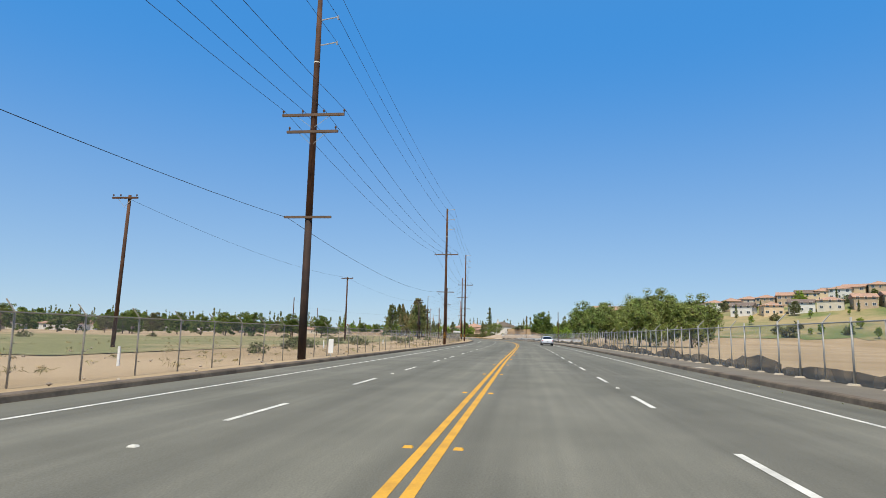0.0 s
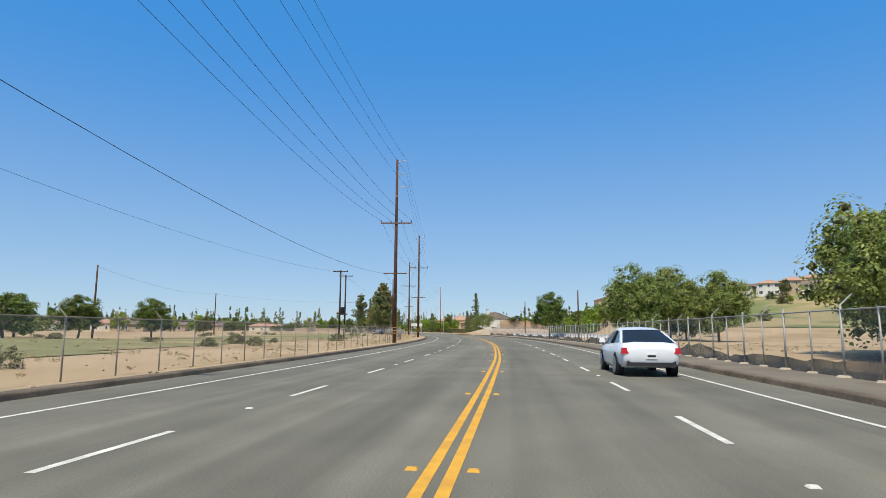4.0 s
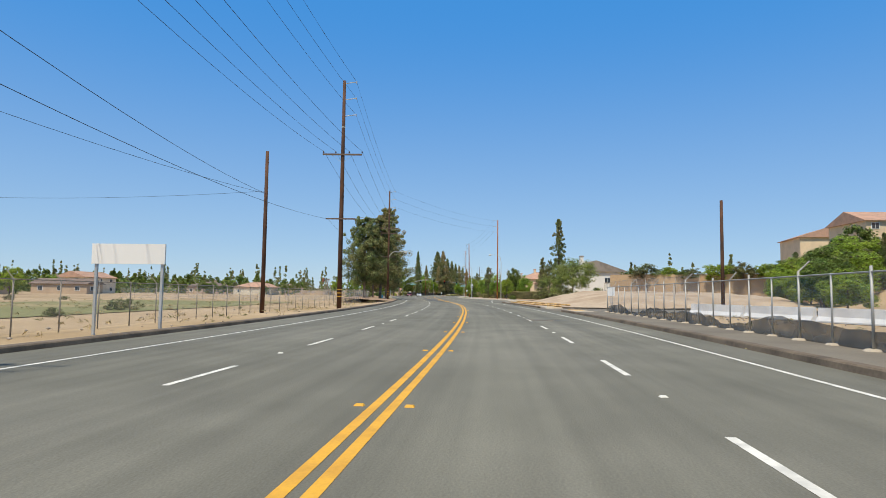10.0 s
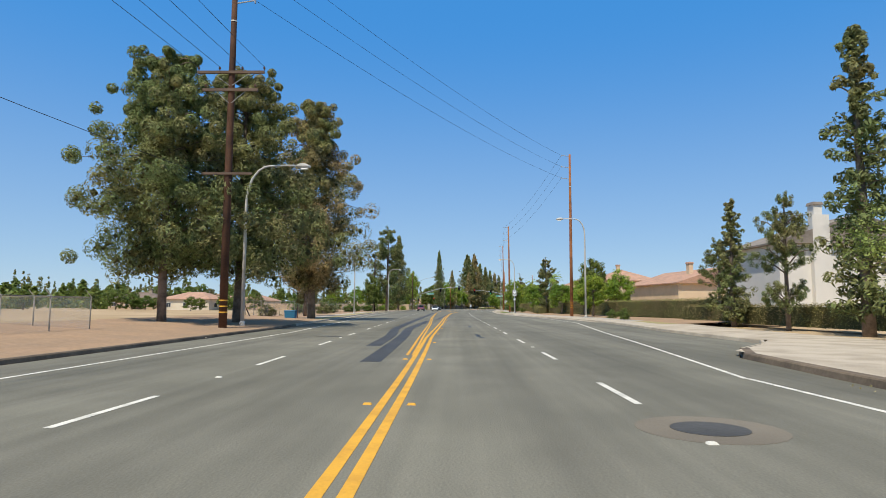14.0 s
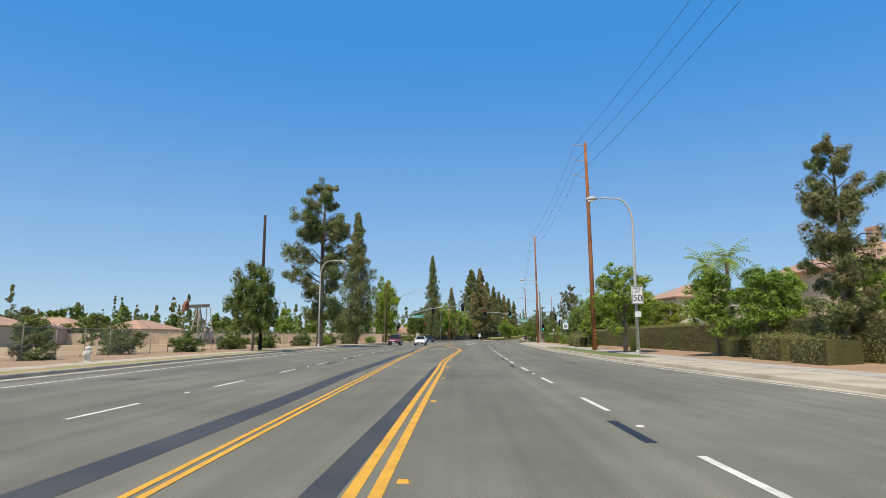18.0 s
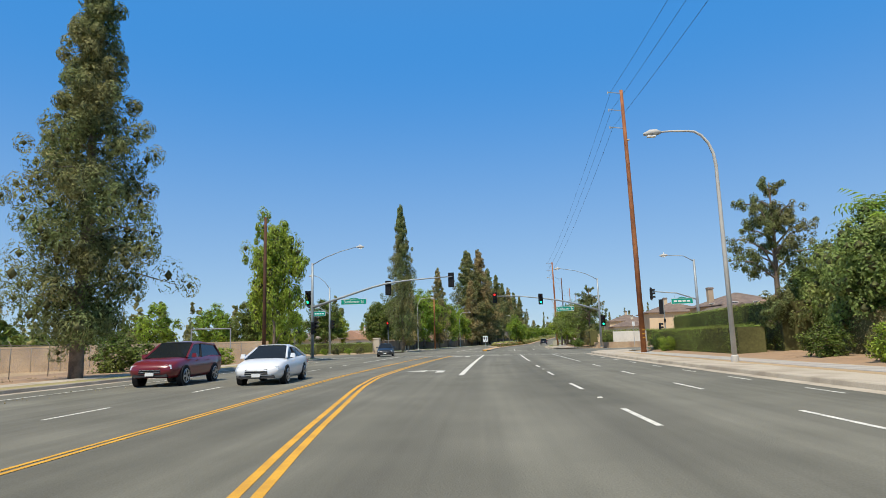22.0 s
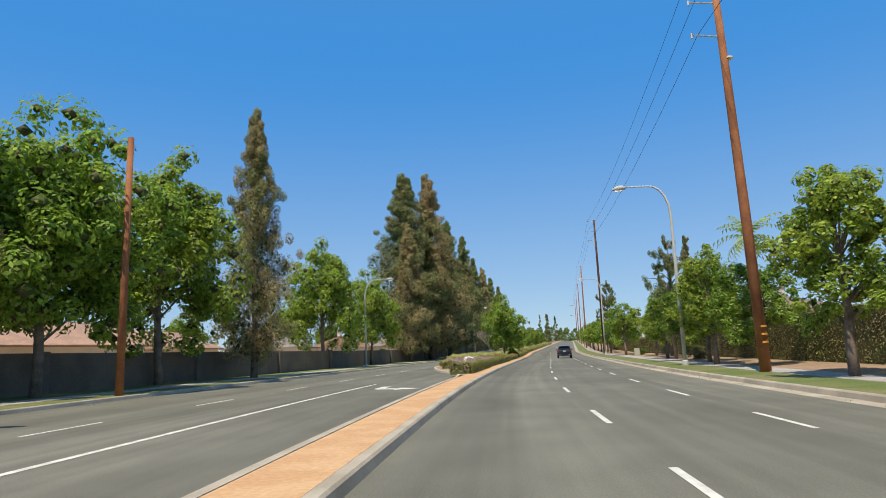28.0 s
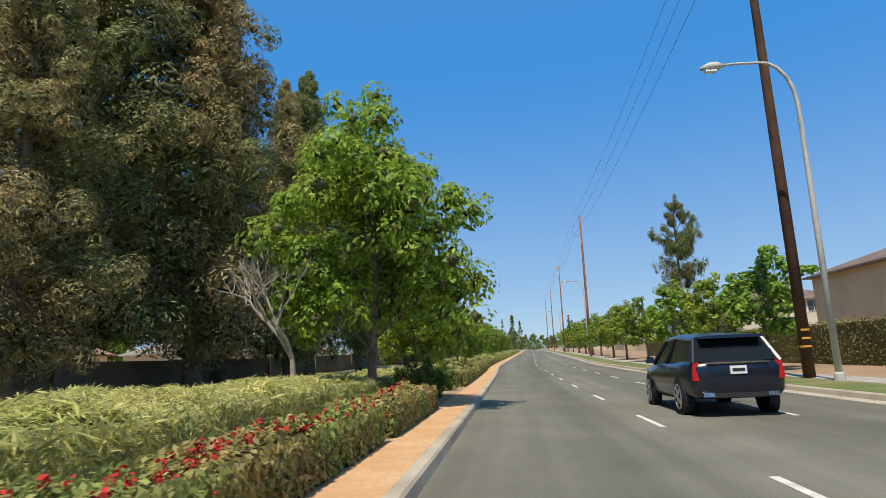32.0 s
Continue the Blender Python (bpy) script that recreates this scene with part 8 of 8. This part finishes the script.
part("outlet", tube([(-0.22, 0, 0.5), (0.22, 0, 0.5)], 0.07, 8), HYD, hy)
part("outlet", tube([(0, -0.24, 0.42), (0, 0, 0.42)], 0.085, 8), HYD, hy)
for s, d in ((551, -18.2), (553.5, -18.2)):
    bo = empty("bollard", at(s, d, 0.14), "short pale bollard on the pavement", "bollard", "bollards")
    part("shaft", tube([(0, 0, 0), (0, 0, 0.75), (0, 0, 0.85)], [0.1, 0.1, 0.05], 8), CONCRETE, bo)
UT = mat("utility_beige", (0.45, 0.42, 0.33), 0.6, vary=0.1, bump=0.05)
for s, d, w, h in ((563.6, 7.2, 0.3, 1.1), (565.2, 7.0, 0.25, 0.95), (625, 9.6, 0.3, 0.9)):
    ub = empty("utility_box", at(s, d, 0.14), "beige metal utility cabinet on a concrete pad", "utility box", "utility boxes", rz=heading(s))
    part("pad", box(-w - 0.1, -0.4, 0, w + 0.1, 0.4, 0.08), CONCRETE, ub)
    part("cabinet", box(-w, -0.28, 0.08, w, 0.28, h, 0.03), UT, ub)
    part("door", box(-w + 0.05, -0.30, 0.16, w - 0.05, -0.285, h - 0.1), UT, ub)
for s, d, k in ((598.8, -6.0, 0.9), (600.4, -6.4, 0.8)):
    wl = empty("well_light", at(s, d, 0.3), "white landscape light shell in the flower bed", "light", "median landscape lights")
    part("shell", tube([(-0.35 * k, 0, 0.05), (-0.3 * k, 0, 0.3), (0, 0, 0.5 * k), (0.3 * k, 0.1, 0.4), (0.4 * k, 0.1, 0.1)], [0.1, 0.22, 0.27, 0.22, 0.1], 8), SIGN_WHITE, wl, smooth=True)
gw = empty("guy_wire_guard", at(342.7, -20.0, 0.0), "leaning dark guy wire guard beside the verge", "guy wire", rz=heading(342))
part("guard", tube([(0, 0, 0), (-1.6, 0.2, 3.2)], 0.05, 6), POLE_BLACK, gw)
# manholes and drains
IRON = mat("cast_iron", (0.10, 0.095, 0.085), 0.7, 0.2, vary=0.3, fine=14, bump=0.5)
for s, d, r in ((296.0, 0.34, 0.42), (236.7, 0.62, 0.42), (404.0, 3.0, 0.38)):
    mh = empty("manhole_cover", at(s, d, 0.0), "round iron manhole cover in an asphalt collar", "manhole cover", "manhole covers")
    part("collar", tube([(0, 0, -0.02), (0, 0, 0.004)], r * 1.9, 24), ASPHALT_OLD, mh)
    part("cover", tube([(0, 0, 0), (0, 0, 0.009)], r, 24), IRON, mh)
for s, d in ((28.6, 4.95), (492, 6.3), (150, 3.95)):
    dr = empty("storm_drain", at(s, d, 0.0), "dark storm drain opening in the kerb", "drain", "storm drains", rz=heading(s))
    # no hollow here: a solid black block stands for the drain's shaded mouth
    part("opening", box(-0.06, -0.6, 0.0, 0.03, 0.6, 0.11), TAR, dr)
    part("lintel", box(-0.03, -0.75, 0.11, 0.35, 0.75, 0.17), CONCRETE, dr)
# fence gate frame and goal frame on the dirt
gl = empty("goal_frame", at(232, 40, 1.0), "white tubular goal frame on the dirt field", "goal", rz=heading(232) + 20)
gz = ground_z(*at(232, 40)[:2])
gl.matrix_basis = Matrix.Translation((at(232, 40).x, at(232, 40).y, gz)) @ pose(0, 0, 0, 0, 0, 20)
part("crossbar", tube([(-2.5, 0, 2.2), (2.5, 0, 2.2)], 0.05, 6), SIGN_WHITE, gl)
for x in (-2.5, 2.5):
    part("upright", tube([(x, 0, -0.1), (x, 0, 2.2)], 0.05, 6), SIGN_WHITE, gl)
# straw wattles at the foot of the slope
WATTLE = mat("straw_wattle", (0.70, 0.45, 0.17), 0.95, vary=0.3, fine=12, mix_scale=0.8, other=(0.42, 0.26, 0.10), bump=0.6)
rw = random.Random(12)
for k in range(2):
    for i in range(9):
        s0 = 267.6 + i * 3.6
        pts = [at(s0 + 3.5 * j / 6, lerp([(267, 6.9), (275, 6.5), (282, 5.9), (292, 5.8), (304, 5.7)], s0 + 3.5 * j / 6) + k * 0.9 + rw.uniform(-0.1, 0.1), 0.20 + k * 0.14) for j in range(7)]
        o = pts[3].copy()
        wt_ = empty("straw_wattle", o, "tan straw erosion roll along the slope foot", "erosion roll", "straw erosion rolls")
        part("roll", tube([p - o for p in pts], [0.06] + [0.085] * 5 + [0.06], 8), WATTLE, wt_, smooth=True)

# ---- small natural clutter on the open ground ----
STRAW = mat("dry_grass", (0.42, 0.32, 0.16), 0.8, vary=0.25, fine=2, mix_scale=0.2, other=(0.26, 0.25, 0.10), leaf=0.3, bump=0)
q = np.random.default_rng(77)


def scatter(n, s0, s1, d0, d1, power=1.0):
    """World places strewn over a stretch, denser near d0."""
    s = q.uniform(s0, s1, n)
    d = d0 + (d1 - d0) * q.uniform(0, 1, n) ** power
    out = []
    for a, b in zip(s, d):
        p = at(float(a), float(b), 0)
        out.append((p.x, p.y, max(p.z, ground_z(p.x, p.y)) + (0.02 if abs(b) < 24 else 0.0)))
    return np.array(out)


cl = np.concatenate([scatter(900, -20, 316, -14.2, -50, 1.6), scatter(260, 120, 255, 8.5, 30, 1.4), scatter(260, 345, 505, -20.5, -29), scatter(120, 300, 345, -14.0, -22)])
n_blade = 16
r = q.uniform(0.10, 0.35, len(cl))
vs, fs = leaves(cl + np.array([0, 0, 0.06]), np.stack([r, r, r * 0.25], 1), n_blade, 0.13, 0.12, 0.1, q, -0.9)
tagged(new("dry_grass", fast_mesh("dry_grass", vs, fs, STRAW)), "dry straw-coloured grass tufts on the bare ground", "grass", kind="stuff")
PEBBLE = mat("pale_stones", (0.42, 0.35, 0.27), 0.9, vary=0.3, fine=8, mix_scale=0.5, other=(0.28, 0.23, 0.18), bump=0.3)
pb = np.concatenate([scatter(700, -20, 316, -12.4, -30, 1.8), scatter(250, 200, 256, 8.2, 16), scatter(220, 252, 300, 6.0, 9.0), scatter(200, 340, 500, -20.5, -27)])
sz = q.uniform(0.02, 0.10, len(pb))
octa = np.array([(1, 0, 0), (0, 1, 0), (-1, 0, 0), (0, -1, 0), (0, 0, 0.7), (0, 0, -0.5)])
tri = np.array([(0, 1, 4), (1, 2, 4), (2, 3, 4), (3, 0, 4), (1, 0, 5), (2, 1, 5), (3, 2, 5), (0, 3, 5)])
vs = (pb[:, None, :] + octa[None] * sz[:, None, None] * q.uniform(0.7, 1.3, (len(pb), 6, 1))).reshape(-1, 3)
fs = (np.arange(len(pb))[:, None, None] * 6 + tri[None]).reshape(-1, 3)
tagged(new("stones", fast_mesh("stones", vs, fs, PEBBLE)), "small pale stones and clods on the dirt", "stones", kind="stuff")
# fallen leaves and grit along the kerbs
gr = np.concatenate([scatter(600, 0, 300, 4.6, 4.1), scatter(500, 330, 505, -15.5, -17.0), scatter(500, 545, 700, 5.7, 5.2), scatter(500, 545, 700, -16.5, -16.0)])
vs, fs = leaves(gr + np.array([0, 0, 0.012]), np.full((len(gr), 3), 0.02), 2, 0.022, 0.6, 0.1, q)
tagged(new("leaf_litter", fast_mesh("leaf_litter", vs, fs, STRAW)), "dry leaf litter and grit along the kerbs", "litter", kind="stuff")

# ---- paving slabs, laid one by one where the road passes close ----
SLAB_M = mat("pavement_slab", (0.46, 0.425, 0.375), 0.85, vary=0.2, fine=25, mix_scale=0.7, other=(0.37, 0.335, 0.295), bump=0.2, random_tint=0.4)
SLAB = mesh_of("paving_slab", *box(-0.735, -0.735, 0.0, 0.735, 0.735, 0.02, 0.008), SLAB_M)
PAVED = [o for o in bpy.data.objects if o.name.startswith("pavement")]


def lay(s0, s1, table, d, z, owner):
    n = int((s1 - s0) / 1.5)
    for i in range(n):
        s = s0 + (i + 0.5) * (s1 - s0) / n
        o = new("paving_slab", SLAB)
        o.parent = owner
        o.matrix_basis = Matrix.Translation(at(s, lerp(table, s) + d, z - 0.008)) @ pose(0, 0, 0, 0, 0, heading(s))


def owner_of(text):
    return next(o for o in PAVED if abs(o.data.vertices[0].co.y - at(text[0], 0).y) < 12 and (o.data.vertices[0].co.x - at(text[0], 0).x) * text[1] > 0)


lay(562, 652, KERB_R, 2.85, 0.162, owner_of((562, 1)))
lay(345, 500, KERB_R, 3.15, 0.162, owner_of((335, 1)))
lay(545, 640, KERB_L, -2.6, 0.15, owner_of((543, -1)))
